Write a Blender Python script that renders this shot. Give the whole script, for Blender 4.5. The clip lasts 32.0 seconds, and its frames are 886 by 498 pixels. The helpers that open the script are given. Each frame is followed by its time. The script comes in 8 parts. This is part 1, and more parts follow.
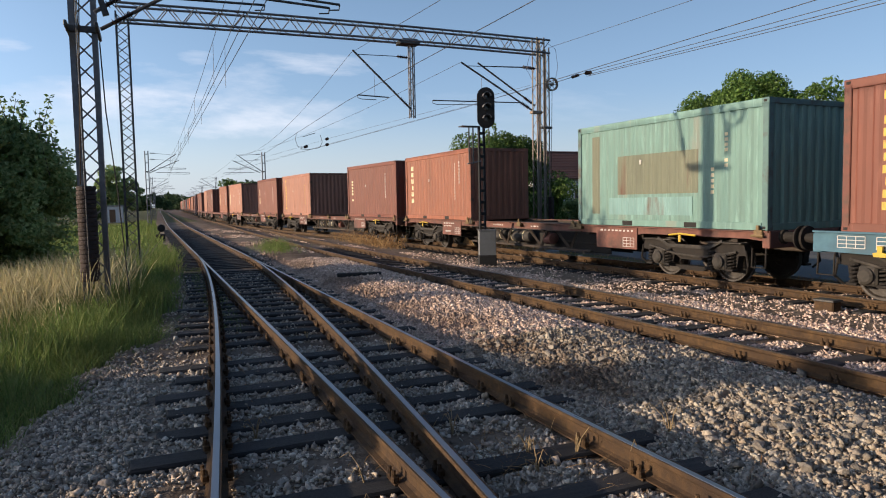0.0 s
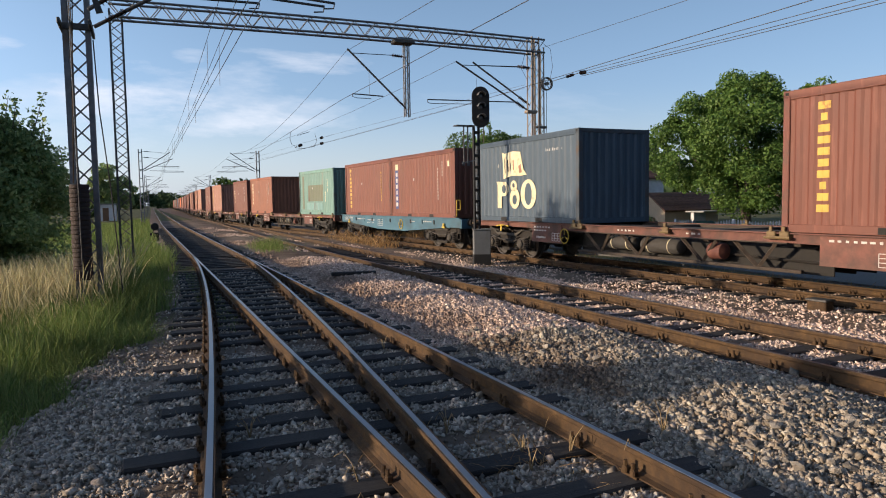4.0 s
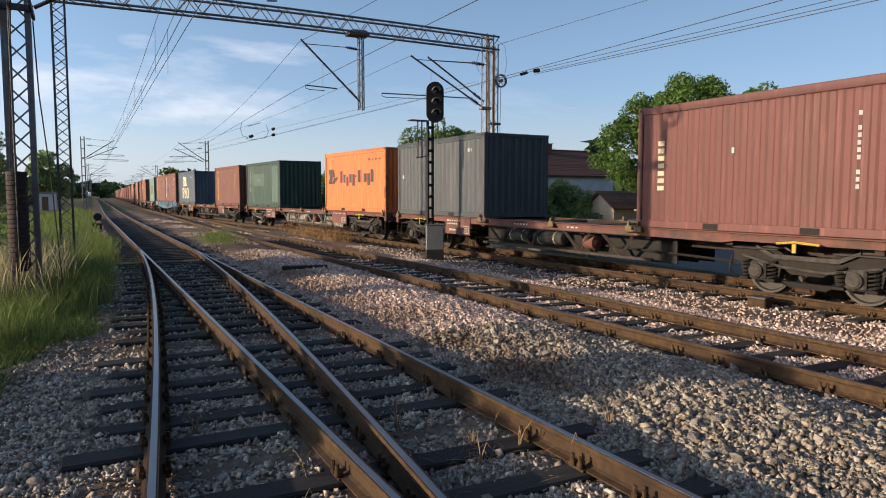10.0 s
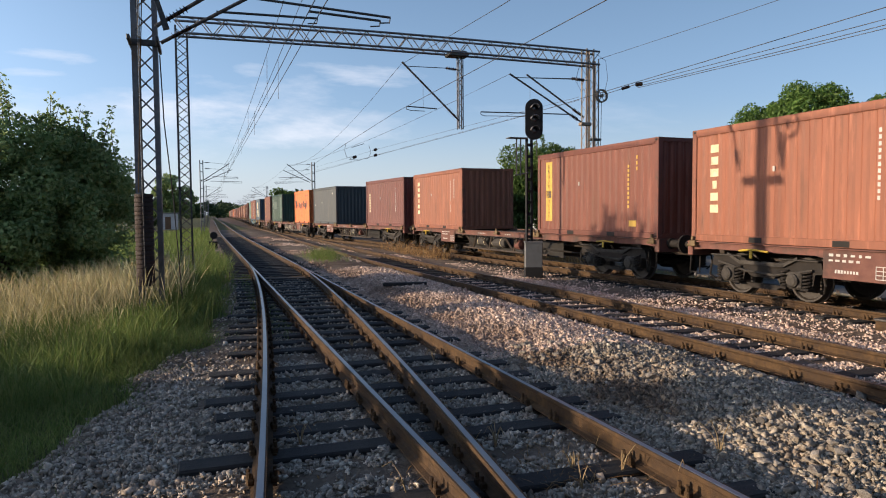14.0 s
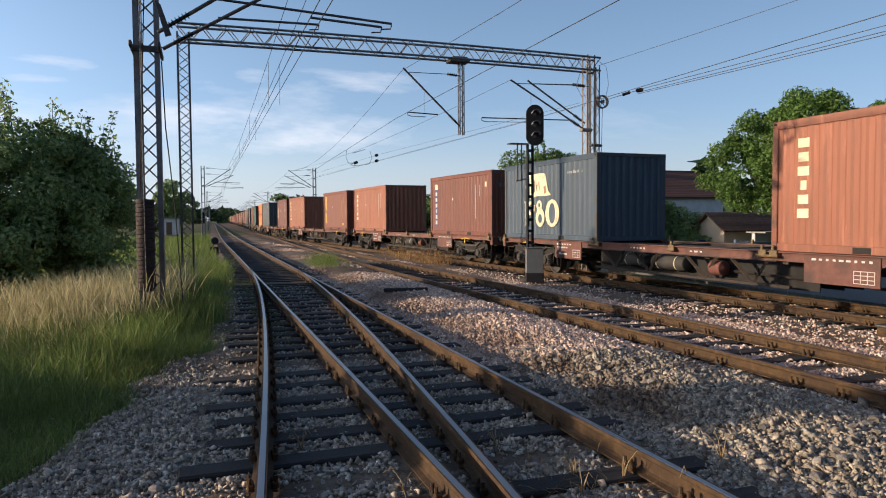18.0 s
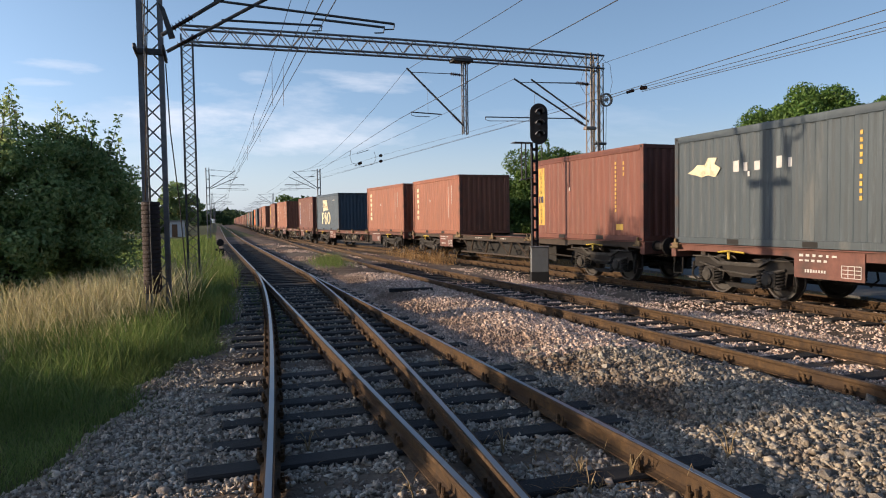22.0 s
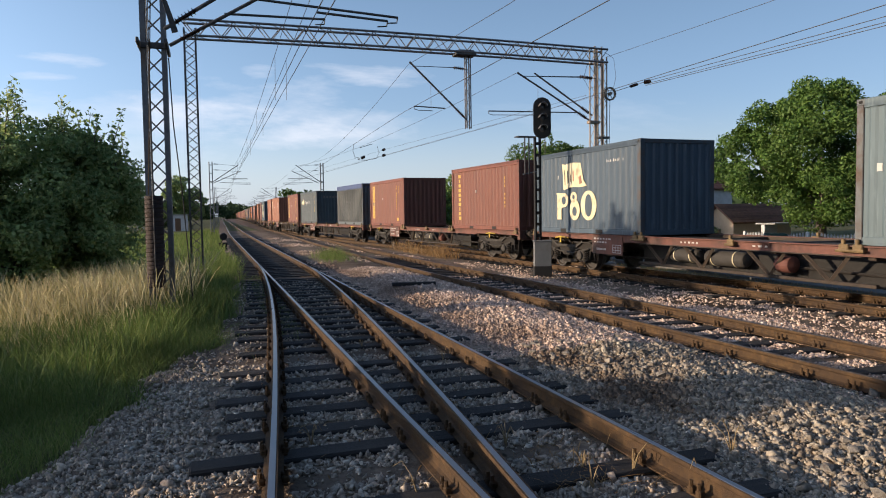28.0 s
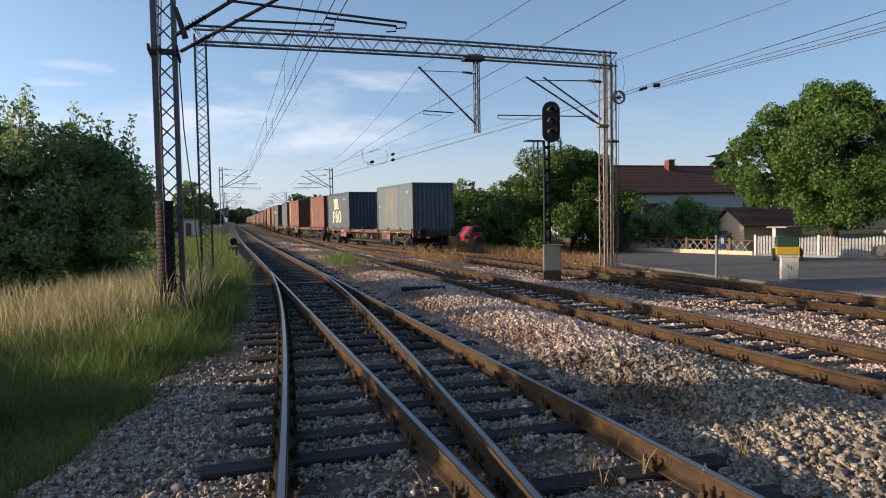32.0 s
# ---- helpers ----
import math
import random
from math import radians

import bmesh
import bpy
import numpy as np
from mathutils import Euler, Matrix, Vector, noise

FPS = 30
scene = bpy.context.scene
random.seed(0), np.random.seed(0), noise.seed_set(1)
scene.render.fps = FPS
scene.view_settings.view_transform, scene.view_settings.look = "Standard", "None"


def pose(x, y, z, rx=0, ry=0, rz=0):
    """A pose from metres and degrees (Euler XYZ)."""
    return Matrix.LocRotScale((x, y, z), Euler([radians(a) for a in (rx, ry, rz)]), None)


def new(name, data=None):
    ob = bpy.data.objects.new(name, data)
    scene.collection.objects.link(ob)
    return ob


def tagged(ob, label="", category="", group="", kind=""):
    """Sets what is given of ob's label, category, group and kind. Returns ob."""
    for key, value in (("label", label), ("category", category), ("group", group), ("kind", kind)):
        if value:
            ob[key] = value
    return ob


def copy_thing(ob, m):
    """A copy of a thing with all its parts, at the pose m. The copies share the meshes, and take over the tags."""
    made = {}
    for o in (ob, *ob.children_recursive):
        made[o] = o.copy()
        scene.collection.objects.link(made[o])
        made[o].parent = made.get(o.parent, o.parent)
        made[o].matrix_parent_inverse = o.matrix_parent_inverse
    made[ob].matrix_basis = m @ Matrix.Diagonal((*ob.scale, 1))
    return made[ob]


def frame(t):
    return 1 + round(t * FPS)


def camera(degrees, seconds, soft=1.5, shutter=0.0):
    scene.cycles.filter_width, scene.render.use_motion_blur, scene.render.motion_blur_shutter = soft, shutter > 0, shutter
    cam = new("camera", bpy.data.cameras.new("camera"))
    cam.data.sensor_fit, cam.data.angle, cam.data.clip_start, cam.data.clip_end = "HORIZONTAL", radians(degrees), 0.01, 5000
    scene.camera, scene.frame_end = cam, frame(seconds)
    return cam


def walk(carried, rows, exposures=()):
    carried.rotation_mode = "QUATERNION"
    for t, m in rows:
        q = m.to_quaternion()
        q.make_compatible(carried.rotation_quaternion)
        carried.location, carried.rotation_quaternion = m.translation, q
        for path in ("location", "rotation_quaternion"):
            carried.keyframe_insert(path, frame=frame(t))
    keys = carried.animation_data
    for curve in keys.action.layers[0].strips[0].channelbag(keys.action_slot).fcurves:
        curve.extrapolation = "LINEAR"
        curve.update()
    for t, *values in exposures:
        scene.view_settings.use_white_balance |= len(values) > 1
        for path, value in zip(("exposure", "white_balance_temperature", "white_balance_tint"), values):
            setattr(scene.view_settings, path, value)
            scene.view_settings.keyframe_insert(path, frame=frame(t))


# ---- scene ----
cam = camera(65.98, 32.0, soft=1.05)
EYE = (0.0, 0.0, 1.70)
PATH = [
    (0.0, pose(*EYE, 86.03, 1.08, -23.30)),
    (0.5, pose(*EYE, 85.83, 1.08, -23.51)),
    (1.0, pose(*EYE, 85.58, 1.04, -23.77)),
    (1.5, pose(*EYE, 85.55, 1.18, -23.86)),
    (2.0, pose(*EYE, 85.75, 1.26, -24.18)),
    (2.5, pose(*EYE, 85.69, 1.35, -24.10)),
    (3.0, pose(*EYE, 85.64, 1.17, -23.94)),
    (3.5, pose(*EYE, 85.83, 1.02, -23.79)),
    (5.5, pose(*EYE, 86.16, 0.49, -23.44)),
    (6.0, pose(*EYE, 86.43, 0.17, -23.13)),
    (6.5, pose(*EYE, 86.78, -0.09, -23.76)),
    (7.0, pose(*EYE, 84.28, 1.35, -26.78)),
    (7.5, pose(*EYE, 84.27, 0.51, -30.38)),
    (8.0, pose(*EYE, 84.66, -0.46, -31.84)),
    (8.5, pose(*EYE, 84.91, -0.90, -31.99)),
    (9.0, pose(*EYE, 84.78, -1.45, -31.43)),
    (9.5, pose(*EYE, 84.70, -1.13, -30.71)),
    (10.0, pose(*EYE, 85.50, -0.06, -27.66)),
    (10.5, pose(*EYE, 86.00, 0.28, -24.67)),
    (11.0, pose(*EYE, 86.17, 0.32, -22.54)),
    (11.5, pose(*EYE, 86.22, 0.05, -21.55)),
    (12.0, pose(*EYE, 86.51, 0.53, -21.04)),
    (12.5, pose(*EYE, 86.78, 0.66, -21.27)),
    (13.0, pose(*EYE, 86.79, 0.41, -20.72)),
    (13.5, pose(*EYE, 86.73, 0.30, -20.20)),
    (14.0, pose(*EYE, 87.00, 0.39, -19.41)),
    (14.5, pose(*EYE, 86.97, 0.82, -19.12)),
    (16.5, pose(*EYE, 87.64, 0.93, -19.20)),
    (17.0, pose(*EYE, 87.39, 0.90, -19.16)),
    (17.5, pose(*EYE, 87.47, 0.70, -19.26)),
    (18.0, pose(*EYE, 87.47, 0.36, -19.33)),
    (18.5, pose(*EYE, 87.43, 0.43, -19.05)),
    (19.0, pose(*EYE, 87.38, 0.48, -18.80)),
    (19.5, pose(*EYE, 87.33, 0.61, -18.94)),
    (20.0, pose(*EYE, 86.95, 0.49, -19.02)),
    (20.5, pose(*EYE, 87.12, 0.43, -18.86)),
    (21.0, pose(*EYE, 87.35, 0.72, -18.82)),
    (21.5, pose(*EYE, 87.39, 0.84, -18.78)),
    (22.0, pose(*EYE, 87.45, 0.88, -18.94)),
    (22.5, pose(*EYE, 87.56, 0.58, -19.14)),
    (23.0, pose(*EYE, 87.19, 0.33, -18.82)),
    (23.5, pose(*EYE, 86.99, 0.54, -18.75)),
    (24.0, pose(*EYE, 86.79, 0.85, -18.50)),
    (24.5, pose(*EYE, 86.69, 1.01, -18.76)),
    (25.0, pose(*EYE, 86.68, 0.62, -18.58)),
    (25.5, pose(*EYE, 87.06, 0.65, -18.55)),
    (27.5, pose(*EYE, 87.02, 0.95, -18.85)),
    (28.0, pose(*EYE, 86.97, 0.84, -18.69)),
    (28.5, pose(*EYE, 87.28, 0.57, -18.71)),
    (29.0, pose(*EYE, 87.35, 0.76, -18.80)),
    (29.5, pose(*EYE, 87.28, 0.67, -18.80)),
    (30.0, pose(*EYE, 87.36, 0.70, -18.55)),
    (30.5, pose(*EYE, 87.62, 0.83, -18.25)),
    (31.0, pose(*EYE, 87.31, 1.13, -18.01)),
    (31.5, pose(*EYE, 87.25, 1.17, -17.98)),
    (32.0, pose(*EYE, 87.34, 0.99, -17.93)),
]
walk(cam, PATH)

# ---- sky and sun: a low evening sun ahead and to the left ----
SUN_DIR = Vector((0.9826, -0.186, -0.2)).normalized()   # the way the light travels
sun = new("sun", bpy.data.lights.new("sun", "SUN"))
sun.data.energy, sun.data.angle, sun.data.color = 4.3, radians(0.6), (1.0, 0.79, 0.58)
sun.rotation_mode = "QUATERNION"
sun.rotation_quaternion = SUN_DIR.to_track_quat("-Z", "Y")

world = bpy.data.worlds.new("evening_sky")
scene.world = world
world.use_nodes = True


def build_sky(strength):
    nt = world.node_tree
    nt.nodes.clear()
    n, l = nt.nodes.new, nt.links.new
    sky = n("ShaderNodeTexSky")
    sky.sky_type, sky.sun_disc = "NISHITA", False
    sky.sun_elevation, sky.sun_rotation = radians(11.5), radians(-79.3)
    sky.air_density, sky.dust_density, sky.ozone_density = 1.0, 1.0, 1.6
    coord = n("ShaderNodeTexCoord")
    sep = n("ShaderNodeSeparateXYZ")
    l(coord.outputs["Generated"], sep.inputs[0])
    # clouds lie on a flat sheet overhead, thin streaks and one broad soft bank low over the line
    def math(op, p, q, clamp=False):
        k = n("ShaderNodeMath"); k.operation, k.use_clamp = op, clamp
        for i, v in enumerate((p, q)):
            if isinstance(v, (int, float)):
                k.inputs[i].default_value = v
            else:
                l(v, k.inputs[i])
        return k.outputs[0]

    def noise(u, w, su, sw, detail, off):
        c = n("ShaderNodeCombineXYZ")
        l(math("MULTIPLY", u, su), c.inputs[0]); l(math("MULTIPLY", w, sw), c.inputs[1]); c.inputs[2].default_value = off
        k = n("ShaderNodeTexNoise"); k.inputs["Scale"].default_value, k.inputs["Detail"].default_value, k.inputs["Roughness"].default_value = 1.0, detail, 0.6
        l(c.outputs[0], k.inputs["Vector"])
        return k.outputs["Fac"]

    def bank(u, w, uc, wc, ru, rw, fac, gain):
        e = math("ADD", math("POWER", math("DIVIDE", math("SUBTRACT", u, uc), ru), 2.0), math("POWER", math("DIVIDE", math("SUBTRACT", w, wc), rw), 2.0))
        body = math("SUBTRACT", 1.0, e)
        lump = math("MULTIPLY", math("SUBTRACT", fac, 0.5), 4.6)
        return math("MULTIPLY", math("MULTIPLY", math("ADD", body, lump), gain, True), 1.0, True)

    ahead = math("MAXIMUM", sep.outputs["Y"], 0.05)
    u, w = math("DIVIDE", sep.outputs["X"], ahead), math("DIVIDE", sep.outputs["Z"], ahead)
    big = noise(u, w, 7.0, 22.0, 9, 3.1)
    fine = noise(u, w, 9.0, 46.0, 9, 8.4)
    cloud = math("ADD", bank(u, w, 0.1, 0.142, 0.19, 0.05, big, 0.4), bank(u, w, -0.12, 0.125, 0.3, 0.045, big, 0.3), True)
    for uc, wc, ru, rw, gain in ((0.245, 0.207, 0.1, 0.018, 0.34), (0.07, 0.2, 0.025, 0.01, 0.3), (-0.18, 0.205, 0.05, 0.01, 0.4), (-0.205, 0.182, 0.04, 0.007, 0.36), (-0.24, 0.13, 0.12, 0.03, 0.22), (0.62, 0.16, 0.2, 0.03, 0.1)):
        cloud = math("ADD", cloud, bank(u, w, uc, wc, ru, rw, fine, gain), True)
    front = math("MULTIPLY", sep.outputs["Y"], 6.0, True)
    cloud = math("MULTIPLY", math("MULTIPLY", cloud, front), 0.8)
    # low air is hazy blue-white rather than yellow
    rise = n("ShaderNodeMapRange"); rise.inputs["From Min"].default_value, rise.inputs["From Max"].default_value = -0.02, 0.3
    rise.interpolation_type = "SMOOTHSTEP"
    l(sep.outputs["Z"], rise.inputs["Value"])
    air = n("ShaderNodeMix"); air.data_type = "RGBA"
    air.inputs["A"].default_value, air.inputs["B"].default_value = (0.8, 0.88, 1.3, 1), (0.98, 1.0, 1.13, 1)
    l(rise.outputs[0], air.inputs["Factor"])
    tint = n("ShaderNodeMix"); tint.data_type, tint.blend_type = "RGBA", "MULTIPLY"
    tint.inputs["Factor"].default_value = 1.0
    l(sky.outputs[0], tint.inputs["A"]); l(air.outputs["Result"], tint.inputs["B"])
    haze = n("ShaderNodeMapRange"); haze.inputs["From Min"].default_value, haze.inputs["From Max"].default_value = 0.0, 0.16
    haze.inputs["To Min"].default_value, haze.inputs["To Max"].default_value = 0.55, 0.0
    haze.interpolation_type = "SMOOTHSTEP"
    l(sep.outputs["Z"], haze.inputs["Value"])
    veil = n("ShaderNodeMix"); veil.data_type = "RGBA"
    l(haze.outputs[0], veil.inputs["Factor"]); l(tint.outputs["Result"], veil.inputs["A"]); veil.inputs["B"].default_value = (3.9, 4.5, 5.4, 1)
    # the side towards the sun glows, the far side is deeper
    toward = n("ShaderNodeVectorMath"); toward.operation = "DOT_PRODUCT"
    l(coord.outputs["Generated"], toward.inputs[0]); toward.inputs[1].default_value = (-0.983, 0.186, 0.0)
    glow = math("ADD", math("MULTIPLY", toward.outputs["Value"], 0.36), 1.0)
    bright = n("ShaderNodeVectorMath"); bright.operation = "SCALE"
    l(veil.outputs["Result"], bright.inputs[0]); l(glow, bright.inputs["Scale"])
    mix = n("ShaderNodeMix"); mix.data_type = "RGBA"
    l(cloud, mix.inputs["Factor"]); l(bright.outputs["Vector"], mix.inputs["A"])
    mix.inputs["B"].default_value = (4.9, 5.05, 5.6, 1)
    bg = n("ShaderNodeBackground"); bg.inputs["Strength"].default_value = strength
    out = n("ShaderNodeOutputWorld")
    l(mix.outputs["Result"], bg.inputs["Color"]); l(bg.outputs[0], out.inputs["Surface"])


build_sky(0.124)
scene.view_settings.exposure = 0.665


# ---- materials ----
def node_mat(name):
    m = bpy.data.materials.new(name)
    m.use_nodes = True
    nt = m.node_tree
    return m, nt, nt.nodes["Principled BSDF"]


def mat(name, cols, scale=6.0, rough=0.75, metal=0.0, bump=0.15, bscale=60.0, stretch=(1, 1, 1), rand=0.0,
        stain=None, stain_scale=1.2, stain_at=(0.5, 0.7), rough_var=0.15, spec=0.4, coords="Object", scuff=None, scuff_at=(0.62, 0.72), scuff_stretch=(7, 7, 0.7)):
    """Two scales of variation: a fine colour ramp and larger stains, with fine relief; rand shifts the value from thing to thing."""
    m, nt, p = node_mat(name)
    n, l = nt.nodes.new, nt.links.new
    tc = n("ShaderNodeTexCoord")
    oi = n("ShaderNodeObjectInfo")
    shift = n("ShaderNodeVectorMath"); shift.operation = "MULTIPLY_ADD"
    l(oi.outputs["Random"], shift.inputs[0]); shift.inputs[1].default_value = (13, 7, 19)
    l(tc.outputs[coords], shift.inputs[2])
    mp = n("ShaderNodeMapping"); mp.inputs["Scale"].default_value = stretch
    l(shift.outputs[0], mp.inputs[0])
    no = n("ShaderNodeTexNoise"); no.inputs["Scale"].default_value = scale; no.inputs["Detail"].default_value = 8; no.inputs["Roughness"].default_value = 0.62
    l(mp.outputs[0], no.inputs["Vector"])
    ramp = n("ShaderNodeValToRGB")
    r = ramp.color_ramp
    for i, c in enumerate(cols):
        pos = 0.3 + 0.4 * i / max(1, len(cols) - 1)
        e = r.elements[i] if i < 2 else r.elements.new(pos)
        e.position, e.color = pos, (*c, 1)
    if len(cols) == 1:
        r.elements[1].color = (*cols[0], 1)
    l(no.outputs["Fac"], ramp.inputs[0])
    colour = ramp.outputs[0]
    if stain:
        n2 = n("ShaderNodeTexNoise"); n2.inputs["Scale"].default_value = stain_scale; n2.inputs["Detail"].default_value = 10; n2.inputs["Roughness"].default_value = 0.65
        l(mp.outputs[0], n2.inputs["Vector"])
        r2 = n("ShaderNodeMapRange"); r2.inputs["From Min"].default_value, r2.inputs["From Max"].default_value = stain_at
        l(n2.outputs["Fac"], r2.inputs["Value"])
        mx = n("ShaderNodeMix"); mx.data_type = "RGBA"
        l(r2.outputs[0], mx.inputs["Factor"]); l(colour, mx.inputs["A"]); mx.inputs["B"].default_value = (*stain, 1)
        colour = mx.outputs["Result"]
    if scuff:
        ms = n("ShaderNodeMapping"); ms.inputs["Scale"].default_value = scuff_stretch
        l(shift.outputs[0], ms.inputs[0])
        n3 = n("ShaderNodeTexNoise"); n3.inputs["Scale"].default_value = 1.0; n3.inputs["Detail"].default_value = 12; n3.inputs["Roughness"].default_value = 0.7
        l(ms.outputs[0], n3.inputs["Vector"])
        r3 = n("ShaderNodeMapRange"); r3.inputs["From Min"].default_value, r3.inputs["From Max"].default_value = scuff_at
        l(n3.outputs["Fac"], r3.inputs["Value"])
        mx = n("ShaderNodeMix"); mx.data_type = "RGBA"
        l(r3.outputs[0], mx.inputs["Factor"]); l(colour, mx.inputs["A"]); mx.inputs["B"].default_value = (*scuff, 1)
        colour = mx.outputs["Result"]
    if rand:
        hsv = n("ShaderNodeHueSaturation")
        mr = n("ShaderNodeMapRange"); mr.inputs["To Min"].default_value, mr.inputs["To Max"].default_value = 1 - rand, 1 + rand
        l(oi.outputs["Random"], mr.inputs["Value"]); l(mr.outputs[0], hsv.inputs["Value"]); l(colour, hsv.inputs["Color"])
        colour = hsv.outputs[0]
    l(colour, p.inputs["Base Color"])
    rr = n("ShaderNodeMapRange"); rr.inputs["To Min"].default_value, rr.inputs["To Max"].default_value = max(0.02, rough - rough_var), min(1, rough + rough_var)
    l(no.outputs["Fac"], rr.inputs["Value"]); l(rr.outputs[0], p.inputs["Roughness"])
    p.inputs["Metallic"].default_value = metal
    p.inputs["Specular IOR Level"].default_value = spec
    if bump:
        nb = n("ShaderNodeTexNoise"); nb.inputs["Scale"].default_value = bscale; nb.inputs["Detail"].default_value = 5
        l(mp.outputs[0], nb.inputs["Vector"])
        b = n("ShaderNodeBump"); b.inputs["Strength"].default_value = bump; b.inputs["Distance"].default_value = 0.02
        l(nb.outputs["Fac"], b.inputs["Height"]); l(b.outputs[0], p.inputs["Normal"])
    return m


def island_mat(name, cols, rough=0.9, translucent=0.0, scale=25.0, dark=0.25, spec=0.2, dust=None):
    """For heaps of small pieces: each piece takes its own colour; leaves and blades let some light through."""
    m, nt, p = node_mat(name)
    n, l = nt.nodes.new, nt.links.new
    geo = n("ShaderNodeNewGeometry")
    ramp = n("ShaderNodeValToRGB")
    for i, c in enumerate(cols):
        pos = i / max(1, len(cols) - 1)
        e = ramp.color_ramp.elements[i] if i < 2 else ramp.color_ramp.elements.new(pos)
        e.position, e.color = pos, (*c, 1)
    l(geo.outputs["Random Per Island"], ramp.inputs[0])
    tc = n("ShaderNodeTexCoord")
    no = n("ShaderNodeTexNoise"); no.inputs["Scale"].default_value = scale; no.inputs["Detail"].default_value = 5
    l(tc.outputs["Object"], no.inputs["Vector"])
    mr = n("ShaderNodeMapRange"); mr.inputs["From Min"].default_value, mr.inputs["From Max"].default_value = 0.3, 0.7
    mr.inputs["To Min"].default_value, mr.inputs["To Max"].default_value = 1 - dark, 1 + dark
    l(no.outputs["Fac"], mr.inputs["Value"])
    colour = ramp.outputs[0]
    if dust:
        # patches of brown brake dust and earth, darkened with the shadow band painted in
        n2 = n("ShaderNodeTexNoise"); n2.inputs["Scale"].default_value = 0.8; n2.inputs["Detail"].default_value = 7; n2.inputs["Roughness"].default_value = 0.65
        l(tc.outputs["Object"], n2.inputs["Vector"])
        sp = n("ShaderNodeSeparateXYZ"); l(tc.outputs["Object"], sp.inputs[0])
        off = n("ShaderNodeMath"); off.operation = "SUBTRACT"; l(sp.outputs["X"], off.inputs[0]); off.inputs[1].default_value = 4.1
        ab = n("ShaderNodeMath"); ab.operation = "ABSOLUTE"; l(off.outputs[0], ab.inputs[0])
        mx0 = n("ShaderNodeMapRange"); mx0.inputs["From Min"].default_value, mx0.inputs["From Max"].default_value = 0.0, 1.0
        mx0.inputs["To Min"].default_value, mx0.inputs["To Max"].default_value = 0.16, -0.13
        l(ab.outputs[0], mx0.inputs["Value"])
        my0 = n("ShaderNodeMapRange"); my0.inputs["From Min"].default_value, my0.inputs["From Max"].default_value = 4.9, 5.9
        my0.inputs["To Min"].default_value, my0.inputs["To Max"].default_value = -0.25, 0.0
        l(sp.outputs["Y"], my0.inputs["Value"])
        a0 = n("ShaderNodeMath"); a0.operation = "ADD"; l(mx0.outputs[0], a0.inputs[0]); l(my0.outputs[0], a0.inputs[1])
        ad = n("ShaderNodeMath"); ad.operation = "ADD"; l(n2.outputs["Fac"], ad.inputs[0]); l(a0.outputs[0], ad.inputs[1])
        rd = n("ShaderNodeMapRange"); rd.inputs["From Min"].default_value, rd.inputs["From Max"].default_value = 0.43, 0.66
        rd.inputs["To Max"].default_value = 0.85
        l(ad.outputs[0], rd.inputs["Value"])
        md = n("ShaderNodeMix"); md.data_type = "RGBA"; l(rd.outputs[0], md.inputs["Factor"]); l(colour, md.inputs["A"]); md.inputs["B"].default_value = (*dust, 1)
        colour = md.outputs["Result"]
    hsv = n("ShaderNodeHueSaturation"); l(mr.outputs[0], hsv.inputs["Value"]); l(colour, hsv.inputs["Color"])
    l(hsv.outputs[0], p.inputs["Base Color"])
    p.inputs["Roughness"].default_value, p.inputs["Specular IOR Level"].default_value = rough, spec
    if translucent:
        tr = n("ShaderNodeBsdfTranslucent"); l(hsv.outputs[0], tr.inputs["Color"])
        mx = n("ShaderNodeMixShader"); mx.inputs[0].default_value = translucent
        l(p.outputs[0], mx.inputs[1]); l(tr.outputs[0], mx.inputs[2])
        l(mx.outputs[0], nt.nodes["Material Output"].inputs["Surface"])
    return m


def glass_mat(name, tint):
    m, nt, p = node_mat(name)
    p.inputs["Base Color"].default_value = (*tint, 1)
    p.inputs["Roughness"].default_value, p.inputs["Specular IOR Level"].default_value = 0.08, 0.7
    return m


